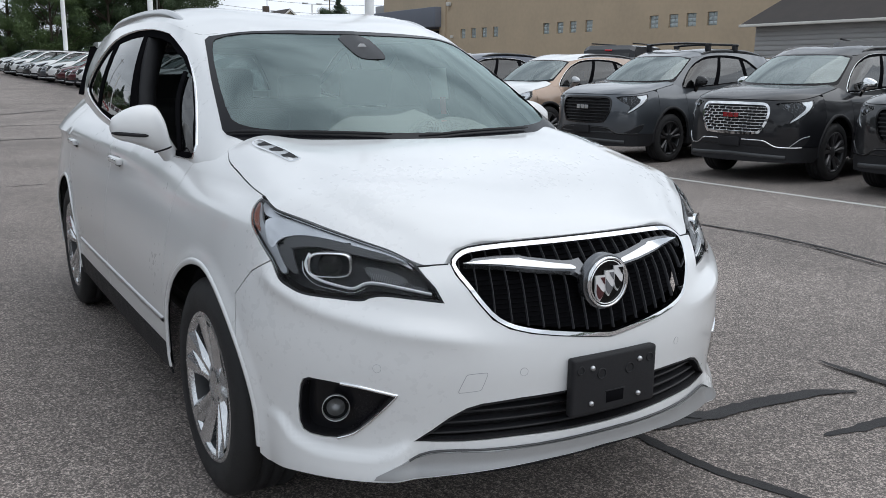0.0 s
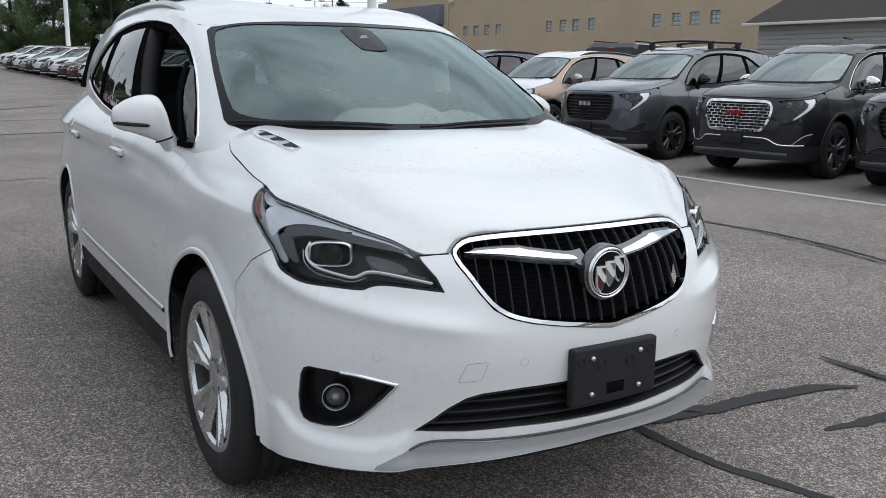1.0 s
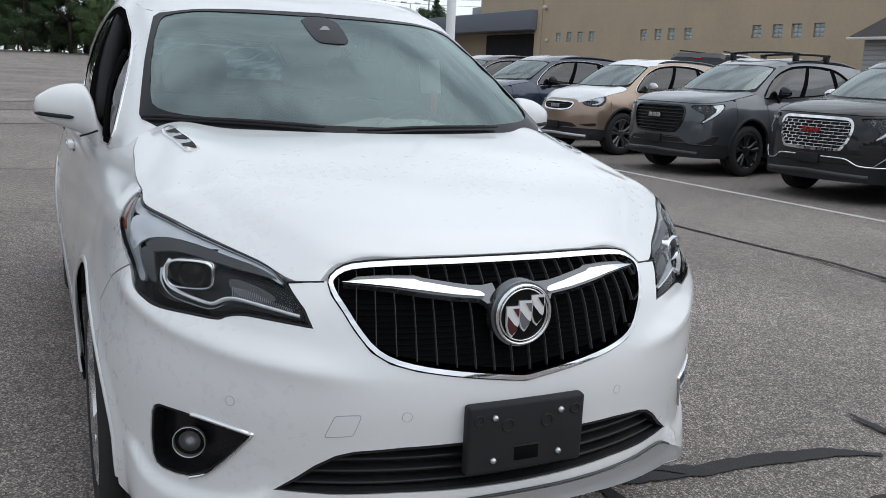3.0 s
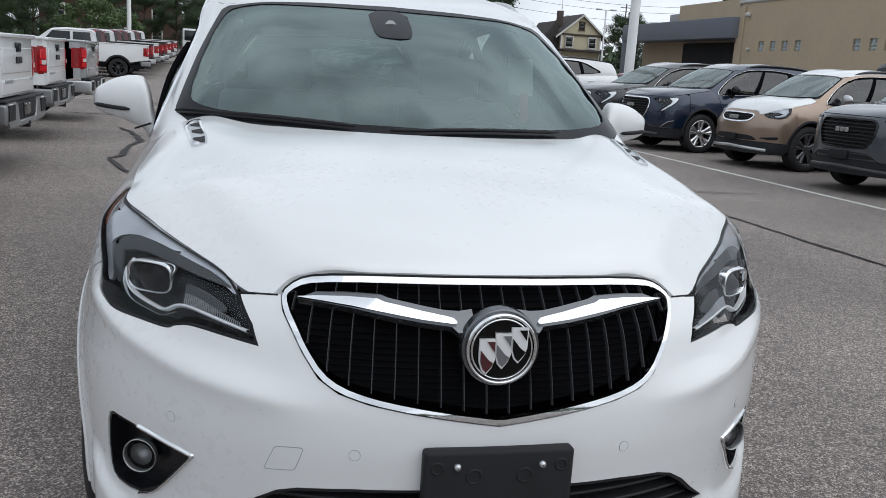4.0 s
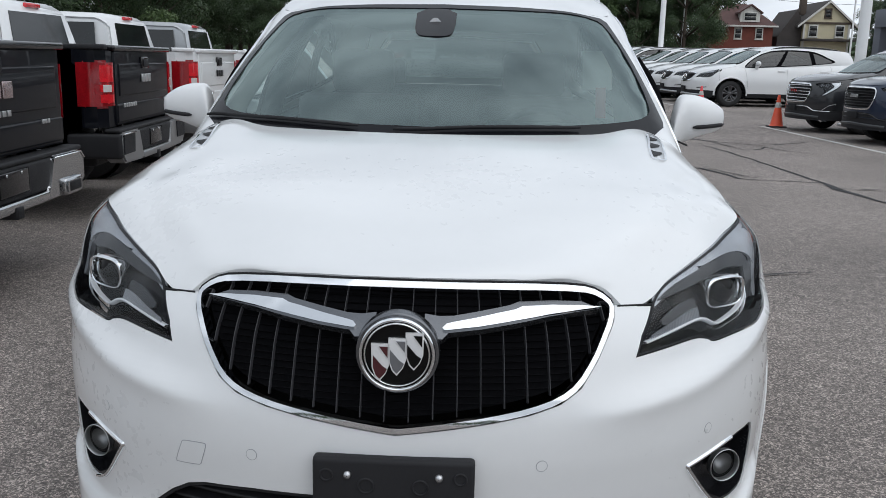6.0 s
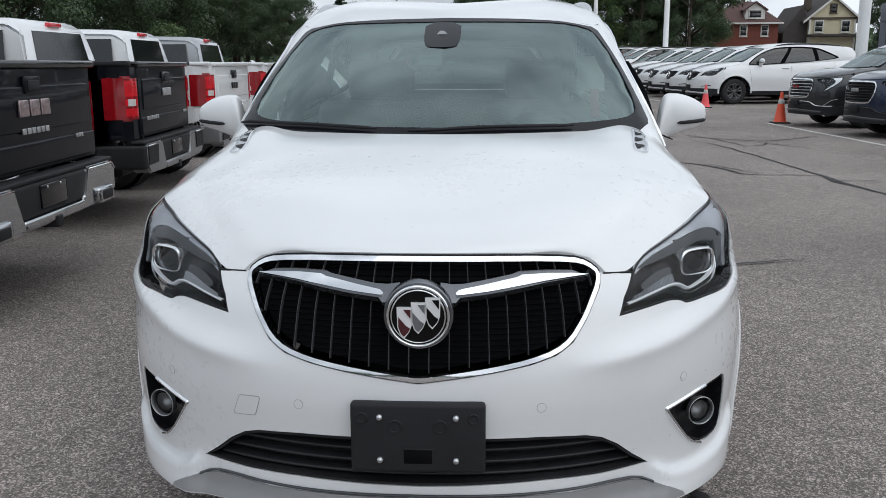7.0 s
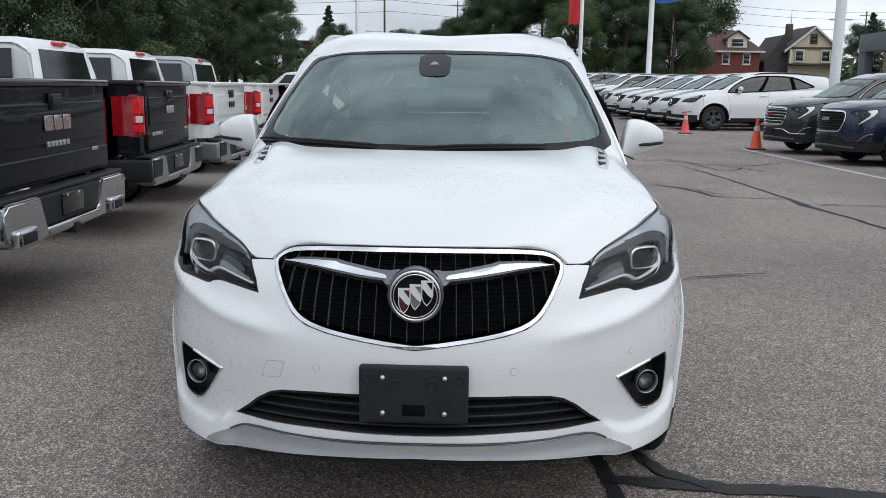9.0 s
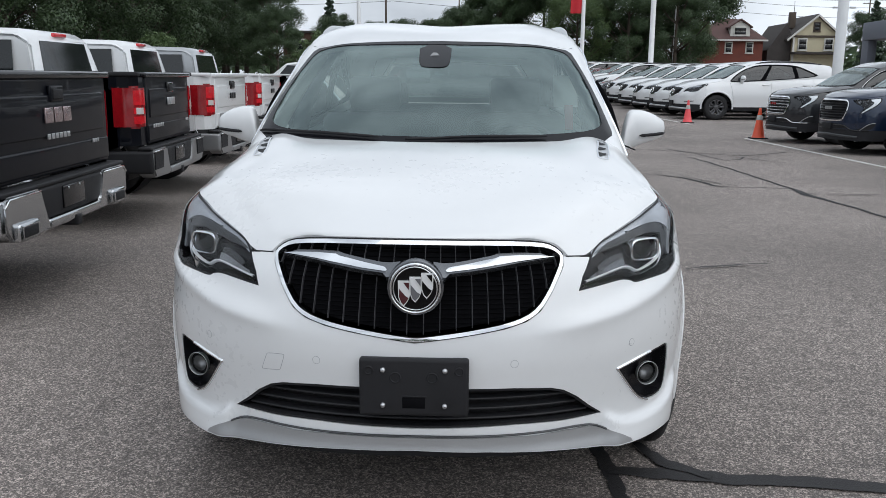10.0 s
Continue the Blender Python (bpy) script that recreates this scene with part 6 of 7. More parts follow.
def build_van(label, paint):
    """A tall dark passenger van: slab sides, rear doors, roof ribs."""
    van = thing("van", label, "van")
    prof = [(0, .35), (0, 1.0), (.04, 1.55), (.16, 2.10), (.40, 2.22), (3.4, 2.24), (3.75, 2.12), (4.35, 1.35), (5.15, 1.12), (5.45, .95), (5.5, .35)]
    bm = bmesh.new()
    rows = []
    for x, k in ((-.98, 0), (-.96, .04), (-.80, .0), (.80, .0), (.96, .04), (.98, 0)):
        t = 0 if abs(x) > .9 else 1
        rows.append([bm.verts.new((x * (1 - .10 * max(0, z - 1.1)), y, z - (.0 if t else .05 * (z > 1.5)))) for y, z in prof])
    n = len(prof)
    for r, s in zip(rows, rows[1:]):
        for i in range(n):
            bm.faces.new((r[i], r[(i + 1) % n], s[(i + 1) % n], s[i]))
    bm.faces.new(rows[0][::-1])
    bm.faces.new(rows[-1])
    bmesh.ops.recalc_face_normals(bm, faces=bm.faces)
    part("body", bm, paint, van, "dark painted van body", smooth_faces=False)
    for s in (1, -1):
        for y0, y1 in ((.35, 1.5), (1.6, 2.7), (2.8, 3.6)):
            part("side_window", box((.02, y1 - y0, .52), (s * .945, (y0 + y1) / 2, 1.68), .006, 1, (0, -s * 4, 0)), DARK_GLASS, van, "dark side window")
        part("tail_lamp", box((.10, .03, .38), (s * .88, -.006, 1.25), .01), RED_LENS, van, "red tail lamp")
        for y in (.95, 4.5):
            wheel(van, s * .84, y, s, .37, .24, .25, 8, GREY_ALLOY, GREY_ALLOY, fine=False)
        part("roof_rack_bar", tube([(s * .72, .5, 2.27), (s * .72, 3.2, 2.29)], .02, 6), PLASTIC, van)
    part("rear_window", box((1.45, .02, .55), (0, .075, 1.72), .006, 1, (-8, 0, 0)), DARK_GLASS, van, "dark rear window")
    part("rear_bumper", box((1.94, .16, .22), (0, -.03, .50), .03), PLASTIC, van)
    part("brake_lamp", box((.25, .03, .04), (0, .10, 2.08), .008), RED_LENS, van)
    return van


van = build_van("black van standing behind the parked cars", BLACK_PAINT)
van.matrix_basis = pose(14.2, 16.4, 0, 0, 0, FACE + 20) @ Matrix.Diagonal((.8, .7, .95, 1))
copy_thing(van, pose(14.4, 9.0, 0, 0, 0, FACE + 20) @ Matrix.Diagonal((.95, .95, .97, 1)))


# ---- pickup trucks, tails to the aisle; tail at y = 0, cab towards +y ----
def build_truck(label, paint, lamp_wide=.20, bumper_mat=None, cover=True, new_shape=False, wheel_mat=None, badge=None, flares=False):
    tr = thing("pickup_truck", label, "truck", "pickup trucks with their tails to the aisle")
    bumper_mat = bumper_mat or BUMPER_CHROME
    badge = badge or SATIN
    HW, TOP, LOW, BED = 1.0, 1.375, .755, 1.95
    wy, wr = 1.22, .40
    # bed sides with a round wheel opening, softly swelling over the wheel

    def side(y, z):
        s = np.sign(y) * 0 + 1
        bulge = .018 * np.exp(-((y - wy) / .55) ** 2) * np.exp(-((z - .85) / .25) ** 2)
        x = HW + bulge - .022 * np.clip((z - 1.05) / .35, 0, 1) ** 2 - .03 * np.clip((.75 - z) / .2, 0, 1) ** 2 - .035 * np.clip((.06 - y) / .06, 0, 1) ** 2
        return np.stack([x, y, z], -1)
    cut = [(wy + .47 * math.cos(math.radians(a)), .40 + .47 * math.sin(math.radians(a))) for a in np.linspace(45, 135, 14)]
    out = [(.20, LOW), (wy - .40, LOW - .12)] + cut[::-1] + [(wy + .40, LOW - .12), (BED, LOW - .12), (BED, TOP), (.20, TOP)]
    for s in (1, -1):
        bm = sheet(side, out, step=.10, lip=.05)
        if s < 0:
            bm.transform(Matrix.Diagonal((-1, 1, 1, 1)))
            bmesh.ops.reverse_faces(bm, faces=bm.faces)
        part("bed_side", bm, paint, tr, "painted bed side")
        part("bed_rail", box((.09, BED, .04), (s * .955, BED / 2, TOP + .012), .012), PLASTIC if cover else paint, tr, "bed rail cap")
        pts = [(s * (HW + .016), wy + .49 * math.cos(math.radians(a)), .40 + .49 * math.sin(math.radians(a))) for a in np.linspace(20, 160, 18)]
        part("wheel_arch_lip", tube(pts, .055 if flares else .022, 6), PLASTIC if flares else paint, tr, "wheel-arch flare")
        bm = bmesh.new()
        lathe([(s * .95, .46), (s * .60, .46), (s * .60, .02)], 24, "x", (0, wy, .42), bm)
        part("wheel_house_liner", bm, PLASTIC, tr)
        # tail lamp: tall lens on the chamfered corner, in three fields
        lw = lamp_wide
        plan = [(HW - lw, .0), (HW - lw * .45, .012), (HW - .02, .075), (HW + .006, .17), (HW + .004, .24), (HW - .06, .24), (HW - lw, .06)]
        lamp = part("tail_lamp", prism([(s * a_, b_) for a_, b_ in plan][::s], .370, (0, 0, .915), "z", .016), RED_DARK, tr, "red tail lamp lens")
        inner = [(HW - lw * .86, -.003), (HW - lw * .45, .006), (HW - .032, .062), (HW - .05, .09), (HW - lw * .86, .05)]
        if not new_shape:
            for z0, z1, m_ in ((1.112, 1.255, RED_LENS), (.950, 1.030, RED_LENS), (1.036, 1.104, RED_LENS)):
                part("lamp_field", prism([(s * a_, b_) for a_, b_ in inner][::s], z1 - z0, (0, 0, z0), "z", .008), m_, lamp, "brighter red lamp field")
            pale = [(HW - lw * .52, -.004), (HW - lw * .36, .006), (HW - .055, .042), (HW - .07, .08), (HW - lw * .52, .05)]
            part("reverse_lens", prism([(s * a_, b_ - .003) for a_, b_ in pale][::s], .056, (0, 0, 1.042), "z"), LAMP_PALE, lamp, "pale reversing lens", smooth_faces=False)
        part("lamp_post", prism([(s * (a_ - .012), b_ + .014) for a_, b_ in plan][::s], TOP - LOW - .02, (0, 0, LOW + .01), "z"), paint, tr, "painted corner of the bed", smooth_faces=False)
    # tailgate with raised lower field, handle and spoiler lip
    TW = HW - lamp_wide - .012
    tg = part("tailgate", box((2 * TW, .07, TOP - LOW - .03), (0, .035, (TOP + LOW) / 2), .014, 3), paint, tr, "painted tailgate")
    part("tailgate_field", box((2 * TW - .16, .03, .26), (0, .004, 1.13), .014, 3), paint, tg)
    part("tailgate_step", box((2 * TW - .02, .03, .15), (0, .004, .865), .014, 3), paint, tg)
    part("spoiler_lip", box((2 * TW + .10, .16, .045), (0, .055, TOP + .005), .018, 3), paint if not cover else GLOSS_BLACK, tg, "tailgate top cap")
    part("handle", box((.20, .03, .10), (0, -.010, 1.265), .012, 2), GLOSS_BLACK if not new_shape else paint, tg, "tailgate handle")
    part("handle_recess", box((.15, .012, .065), (0, -.026, 1.262), .010, 2), PLASTIC, tg)
    for k in (-1, 0, 1):
        part("badge_bar", box((.115 if new_shape else .075, .016, .095 if new_shape else .070), (k * (.140 if new_shape else .09), -.020, 1.135), .006), badge, tg, "plain badge bar")
    for k in range(6):
        part("small_badge_bar", box((.042, .010, .034), ((-.62 if not new_shape else -.15) + .060 * k, -.016, .925 if not new_shape else 1.005), .003), SATIN, tg, "plain badge bar")
    for k in range(3):
        part("trim_badge_bar", box((.030, .010, .026), (.58 + .04 * k, -.016, .93 if new_shape else .93), .003), SATIN, tg)
    # bumper with step corners, plate recess and exhaust tips
    bp = part("rear_bumper", box((1.16, .14, .20), (0, -.010, .545), .03, 3), PLASTIC, tr, "rear bumper with black plate recess")
    part("bumper_lip", box((.84, .06, .060), (0, -.070, .418), .014, 2), bumper_mat, bp, "bright lower lip of the bumper")
    part("bumper_top_pad", box((1.96, .12, .030), (0, -.020, .655), .012, 2), PLASTIC, bp, "black step pad")
    for s in (1, -1):
        bm = prism([(s * .50, .645), (s * .93, .645), (s * .985, .60), (s * .975, .47), (s * .90, .395), (s * .38, .385), (s * .40, .43), (s * .43, .47)][::s], .15, (0, -.095, 0), "y", .016)
        part("bumper_wing", bm, bumper_mat, bp, "chrome bumper face" if bumper_mat is BUMPER_CHROME else "satin bumper face")
        if new_shape:
            tip = part("exhaust_tip", box((.25, .10, .105), (s * .74, -.075, .440), .022, 3), bumper_mat, bp, "rectangular chrome exhaust surround in the bumper")
            part("exhaust_hole", box((.19, .02, .066), (s * .74, -.118, .440), .012, 2), PLASTIC, tip)
            part("bumper_crease", tube([(s * .52, -.098, .632), (s * .92, -.098, .632), (s * .972, -.098, .590)], .006, 6), CHROME, bp, "bright upper edge of the bumper")
        else:
            part("corner_step", prism([(s * .66, .625), (s * .955, .625), (s * .955, .47), (s * .68, .47)][::s], .012, (0, -.104, 0), "y", .004), PLASTIC, bp, "black corner step recess")
            part("step_edge", box((.30, .014, .014), (s * .81, -.108, .632), .004, 1), CHROME, bp, "bright strip over the corner step")
        part("bumper_end", box((.07, .42, .20), (s * .965, .12, .535), .03, 3), PLASTIC if paint is BLACK_TRUCK and bumper_mat is BUMPER_GREY else bumper_mat, bp)
        part("plate_bolt", lathe([(-.085, .010), (-.092, .008), (-.093, .001)], 8, "y", (s * .09, 0, .60)), SATIN, bp)
    part("plate_recess", box((.36, .01, .14), (0, -.083, .55), .01), GLOSS_BLACK, bp, "black plate recess, no plate")
    bp.location.z = .085
    part("tow_hitch", box((.08, .20, .07), (0, -.01, .47), .01), PLASTIC, tr, "black tow hitch")
    # bed floor or cover
    part("bed_cover" if cover else "bed_floor", box((1.86, BED - .06, .035), (0, BED / 2 + .03, TOP + .012 if cover else .80), .012), PLASTIC, tr, "black soft bed cover" if cover else "bed floor")
    # crew cab
    c0, c1 = BED + .03, 5.85
    cab = [(c0, .50), (c0, 1.25), (c0 + .10, 1.80), (c0 + .26, 1.895), (c0 + 1.2, 1.915), (c0 + 1.75, 1.85), (c0 + 2.45, 1.30), (c1 - .15, 1.20), (c1, 1.0), (c1, .50)]
    bm = bmesh.new()
    rows = []
    for x in (-1.0, -.985, -.90, .90, .985, 1.0):
        row = []
        for y, z in cab:
            k = max(0, z - 1.2) / .7
            xx = x * (1 - .17 * k)
            zz = z - (.07 * (abs(x) > .95) * (z > 1.7)) - .0
            row.append(bm.verts.new((xx, y, zz)))
        rows.append(row)
    n = len(cab)
    for r, q in zip(rows, rows[1:]):
        for i in range(n):
            bm.faces.new((r[i], r[(i + 1) % n], q[(i + 1) % n], q[i]))
    bm.faces.new(rows[0][::-1])
    bm.faces.new(rows[-1])
    bmesh.ops.recalc_face_normals(bm, faces=bm.faces)
    bmesh.ops.bevel(bm, geom=[e for e in bm.edges if e.calc_face_angle(0) > .5], offset=.03, segments=2, affect="EDGES")
    cb = part("cab", bm, paint, tr, "painted crew cab")
    bm = prism([(-.72, 1.30), (.72, 1.30), (.64, 1.76), (-.64, 1.76)], .012, (0, 0, 0), "y")
    for v in bm.verts:
        v.co.y = c0 + (v.co.z - 1.25) * .182 - .008 + v.co.y
    part("rear_window", bm, DARK_GLASS, cb, "dark rear window", smooth_faces=False)
    part("brake_lamp", box((.34, .05, .05), (0, c0 + .13, 1.845), .012), RED_LENS, cb, "red high brake lamp")
    for s in (1, -1):
        for y0, y1, q0, q1 in ((c0 + .25, c0 + .95, c0 + .30, c0 + .95), (c0 + 1.06, c0 + 2.15, c0 + 1.06, c0 + 1.72)):
            bm = prism([(y0, 1.26), (y1, 1.26), (q1, 1.76), (q0, 1.76)], .012, (0, 0, 0), "x")
            for v in bm.verts:
                v.co.x = s * (1.004 * (1 - .17 * max(0, v.co.z - 1.2) / .7) + v.co.x)
            part("side_window", bm, DARK_GLASS, cb, "dark side window", smooth_faces=False)
        part("door_mirror", box((.20, .10, .22), (s * 1.12, c0 + 2.15, 1.32), .03, 3), PLASTIC if paint is not WHITE else WHITE, cb, "door mirror")
        for y in (wy, 4.95):
            wheel(tr, s * .86, y, s, wr, .27, .26, 6, wheel_mat or ALLOY, wheel_mat or ALLOY, fine=False)
        part("running_board", box((.16, 2.2, .05), (s * .96, 3.1, .42), .02), PLASTIC, tr)
    bm = prism([(-.80, 1.33), (.80, 1.33), (.70, 1.82), (-.70, 1.82)], .012, (0, 0, 0), "y")
    for v in bm.verts:
        v.co.y = c0 + 2.45 - (v.co.z - 1.30) * 1.27 + v.co.y
    part("windscreen", bm, DARK_GLASS, cb, "dark windscreen", smooth_faces=False)
    part("chassis", box((1.2, 5.4, .18), (0, 2.95, .50), .03), PLASTIC, tr, "dark chassis frame")
    part("axle", lathe([(-.8, .06), (.8, .06)], 10, "x", (0, wy, .40)), PLASTIC, tr)
    part("differential", lathe([(-.13, .02), (-.10, .12), (0, .16), (.10, .12), (.13, .02)], 14, "x", (0, wy, .38)), PLASTIC, tr)
    return tr


TAIL = 98.5
build_truck("black pickup truck with chrome bumper and wide badge", BLACK_TRUCK, .085, BUMPER_CHROME, True, True, ALLOY, BADGE_CHROME).matrix_basis = pose(-2.516, 3.083, 0, 0, 0, 94.2)
build_truck("black pickup truck with large red tail lamps", BLACK_TRUCK, .21, BUMPER_GREY, True, False, ALLOY).matrix_basis = pose(-2.895, 6.161, 0, 0, 0, 95.4)
wt = build_truck("white pickup truck with large red tail lamps", WHITE, .21, BUMPER_GREY, False, False, ALLOY, SATIN_BLACK)
wt.matrix_basis = pose(-2.977, 8.60, 0, 0, 0, 92.5)
copy_thing(wt, pose(-3.31, 12.1, 0, 0, 0, 93))
build_truck("silver grey pickup truck with large red tail lamps", SILVER_PAINT, .21, SATIN, False, False, ALLOY).matrix_basis = pose(-3.42, 15.6, 0, 0, 0, 93)
far_white = build_truck("white pickup truck with black wheel-arch flares and wheels", WHITE, .21, BUMPER_GREY, False, False, DARK_ALLOY, SATIN_BLACK, True)
far_white.matrix_basis = pose(-5.1, 38.6, rise(38.6), 0, 0, TAIL)
far_red = build_truck("dark red pickup truck at the end of the row", MAROON_PAINT, .21, SATIN, True, False, DARK_ALLOY)
far_red.matrix_basis = pose(-5.3, 42.2, rise(42.2), 0, 0, TAIL)
for k, (src, y) in enumerate(((far_white, 45.4), (far_red, 48.6), (far_red, 51.8), (far_white, 55.0), (far_red, 58.2), (far_white, 61.5))):
    copy_thing(src, pose(-5.4 - .1 * k, y, rise(y), 0, 0, TAIL))


def build_box_truck():
    t = thing("delivery_truck", "white cab-over delivery truck parked at the lot's far end", "truck")
    cab = part("cab", box((2.05, 1.7, 1.75), (0, .85, 1.45), .12, 3), WHITE, t, "white truck cab")
    part("windscreen", box((1.75, .03, .80), (0, -.01, 1.78), .03, 2), DARK_GLASS, cab, "dark windscreen")
    part("grille_panel", box((1.5, .03, .16), (0, -.01, 1.08), .01), PLASTIC, cab, "black grille slot")
    part("bumper", box((2.05, .20, .28), (0, -.02, .62), .04, 2), WHITE, cab, "white bumper")
    for s in (1, -1):
        part("headlamp", box((.28, .03, .16), (s * .80, -.01, .86), .02), REFLECTOR, cab)
        part("mirror", box((.14, .10, .36), (s * 1.20, .10, 1.85), .03), PLASTIC, cab, "black mirror")
        for y in (.9, 4.2):
            wheel(t, s * .88, y, s, .40, .25, .24, 6, GREY_ALLOY, GREY_ALLOY, fine=False)
    part("chassis", box((.9, 5.2, .22), (0, 2.6, .62), .03), PLASTIC, t)
    part("flat_bed", box((2.2, 3.6, .18), (0, 3.6, .95), .02), DARK_GREY, t, "flat bed")
    return t


build_box_truck().matrix_basis = pose(-5.45, 74, rise(74), 0, 0, 4)


# ---- beyond the cars: building, shed, houses, poles, cones, trees ----
def build_dealership():
    b = thing("brick_building", "long tan brick building with glass-block windows and a blue-grey canopy", "building")
    X, H = 42.0, 8.6
    wins = [68.45, 66.65, 64.88, 63.08, 55.84, 54.05, 52.45, 50.57, 43.73, 41.90, 40.31, 38.54]
    wall = part("wall", box((.4, 40, 4.40), (X + .2, 92.0 - 39.5, 2.2), .0), BRICK_TAN, b, "tan brick wall")
    part("wall_upper", box((.4, 40, H - 5.25), (X + .2, 52.5, (H + 5.25) / 2)), BRICK_TAN, b, "tan brick wall")
    ends = [72.5] + wins + [32.5]
    for i in range(len(ends) - 1):
        a = ends[i] - (.42 if i else 0)
        c = ends[i + 1] + (.42 if i < len(ends) - 2 else 0)
        part("pier", box((.4, a - c, .85), (X + .2, (a + c) / 2, 4.825)), BRICK_TAN, b, "tan brick pier between windows")
    for y in wins:
        w = part("window", box((.06, .84, .85), (X + .17, y, 4.825)), SIDING, b, "small glass-block window")
        for r in range(3):
            for k in range(2):
                part("glass_block", box((.05, .37, .245), (X + .135, y - .205 + .41 * k, 4.545 + .28 * r), .012, 1), GLASS_BLOCK, w, "glass block")
    part("parapet", box((.7, 40.3, .25), (X + .25, 52.5, H + .12), .03), SATIN, b, "metal parapet cap")
    part("north_wall", box((12, .4, H), (X + 6, 72.6, H / 2)), BRICK_TAN, b, "tan brick end wall")
    part("pilaster", box((.12, .9, H - .3), (X - .05, 71.9, H / 2 - .15)), BRICK_TAN, b)
    for y in (70.8, 47.3):
        lamp = part("wall_lamp", box((.35, .5, .30), (X - .18, y, 7.6), .06, 2), OFF_WHITE, b, "small white wall lamp")
        part("lamp_glass", box((.30, .4, .05), (X - .2, y, 7.42), .01), GLASS_BLOCK, lamp)
    part("alarm_box", box((.2, .35, .25), (X - .1, 70.3, 4.6), .03), OFF_WHITE, b, "small white alarm box")
    # showroom wing with canopy, set beyond the corner
    part("wing_wall", box((.4, 24, 5.7), (X + 2.2, 84.8, 2.85)), BRICK_TAN, b, "tan wall under the canopy")
    # a solid dark slab before the wall gives the doorway's inner shade
    part("doorway", box((.25, 13.6, 4.2), (X + 1.95, 79.6, 3.3), .02), DARK_VOID, b, "dark slab for the unlit inside of the service doorway")
    part("canopy", box((3.2, 24.5, 1.85), (X + .8, 84.5, 6.50), .04), BLUE_GREY, b, "blue-grey canopy fascia")
    part("canopy_pier", box((.9, 1.6, 6.0), (X - .2, 96.2, 3.2), .03), BLUE_GREY, b, "blue-grey canopy pier")
    part("upper_block", box((9, 16, 2.2), (X + 6.5, 80.5, 8.3)), BRICK_TAN, b, "set-back upper wall")
    part("roof_unit", box((1.6, 2.2, 1.2), (X + 3, 90, 8.0), .05), SIDING, b, "grey roof unit")
    return b


def build_shed():
    s = thing("shed", "grey sided shed with a dark shingle roof", "shed")
    X = 36.0
    part("wall", box((.3, 16, 3.9), (X + .2, 22.0, 1.95)), SIDING, s, "grey siding wall")
    for z in np.arange(.3, 3.9, .24):
        part("siding_board", box((.04, 16.02, .215), (X + .035, 22.0, z), .008, 1, (0, 4, 0)), SIDING, s)
    part("end_wall", prism([(X + .1, 0), (X + 9, 0), (X + 9, 3.88), (X + .1, 3.88)], .25, (0, 29.75, 0), "y"), SIDING, s, smooth_faces=False)
    bm = bmesh.new()
    e = [bm.verts.new(p) for p in ((X - .5, 13.4, 3.9), (X - .5, 30.6, 3.9), (X + 9.6, 30.6, 3.9), (X + 9.6, 13.4, 3.9), (X + 4.5, 18.5, 8.2), (X + 4.5, 26.0, 8.2))]
    for q in ((0, 4, 5, 1), (1, 5, 2), (2, 5, 4, 3), (3, 4, 0), (0, 1, 2, 3)):
        bm.faces.new([e[k] for k in q])
    bmesh.ops.recalc_face_normals(bm, faces=bm.faces)
    part("roof", bm, SHINGLE, s, "dark shingle hip roof", smooth_faces=False)
    part("gutter", box((.14, 17.2, .14), (X - .56, 22.0, 3.83), .03), OFF_WHITE, s, "white gutter")
    return s


def sash(parent, x, y, z, w, h, trim):
    f = part("window", box((w + .30, .10, h + .34), (x, y - .02, z), .02, 1), trim, parent, "sash window with pale trim")
    part("pane", box((w, .06, h / 2 - .05), (x, y - .06, z + h / 4), .006, 1), DARK_GLASS, f)
    part("pane", box((w, .06, h / 2 - .05), (x, y - .05, z - h / 4), .006, 1), DARK_GLASS, f)
    part("sill", box((w + .42, .18, .09), (x, y - .07, z - h / 2 - .17), .01, 1), trim, f)


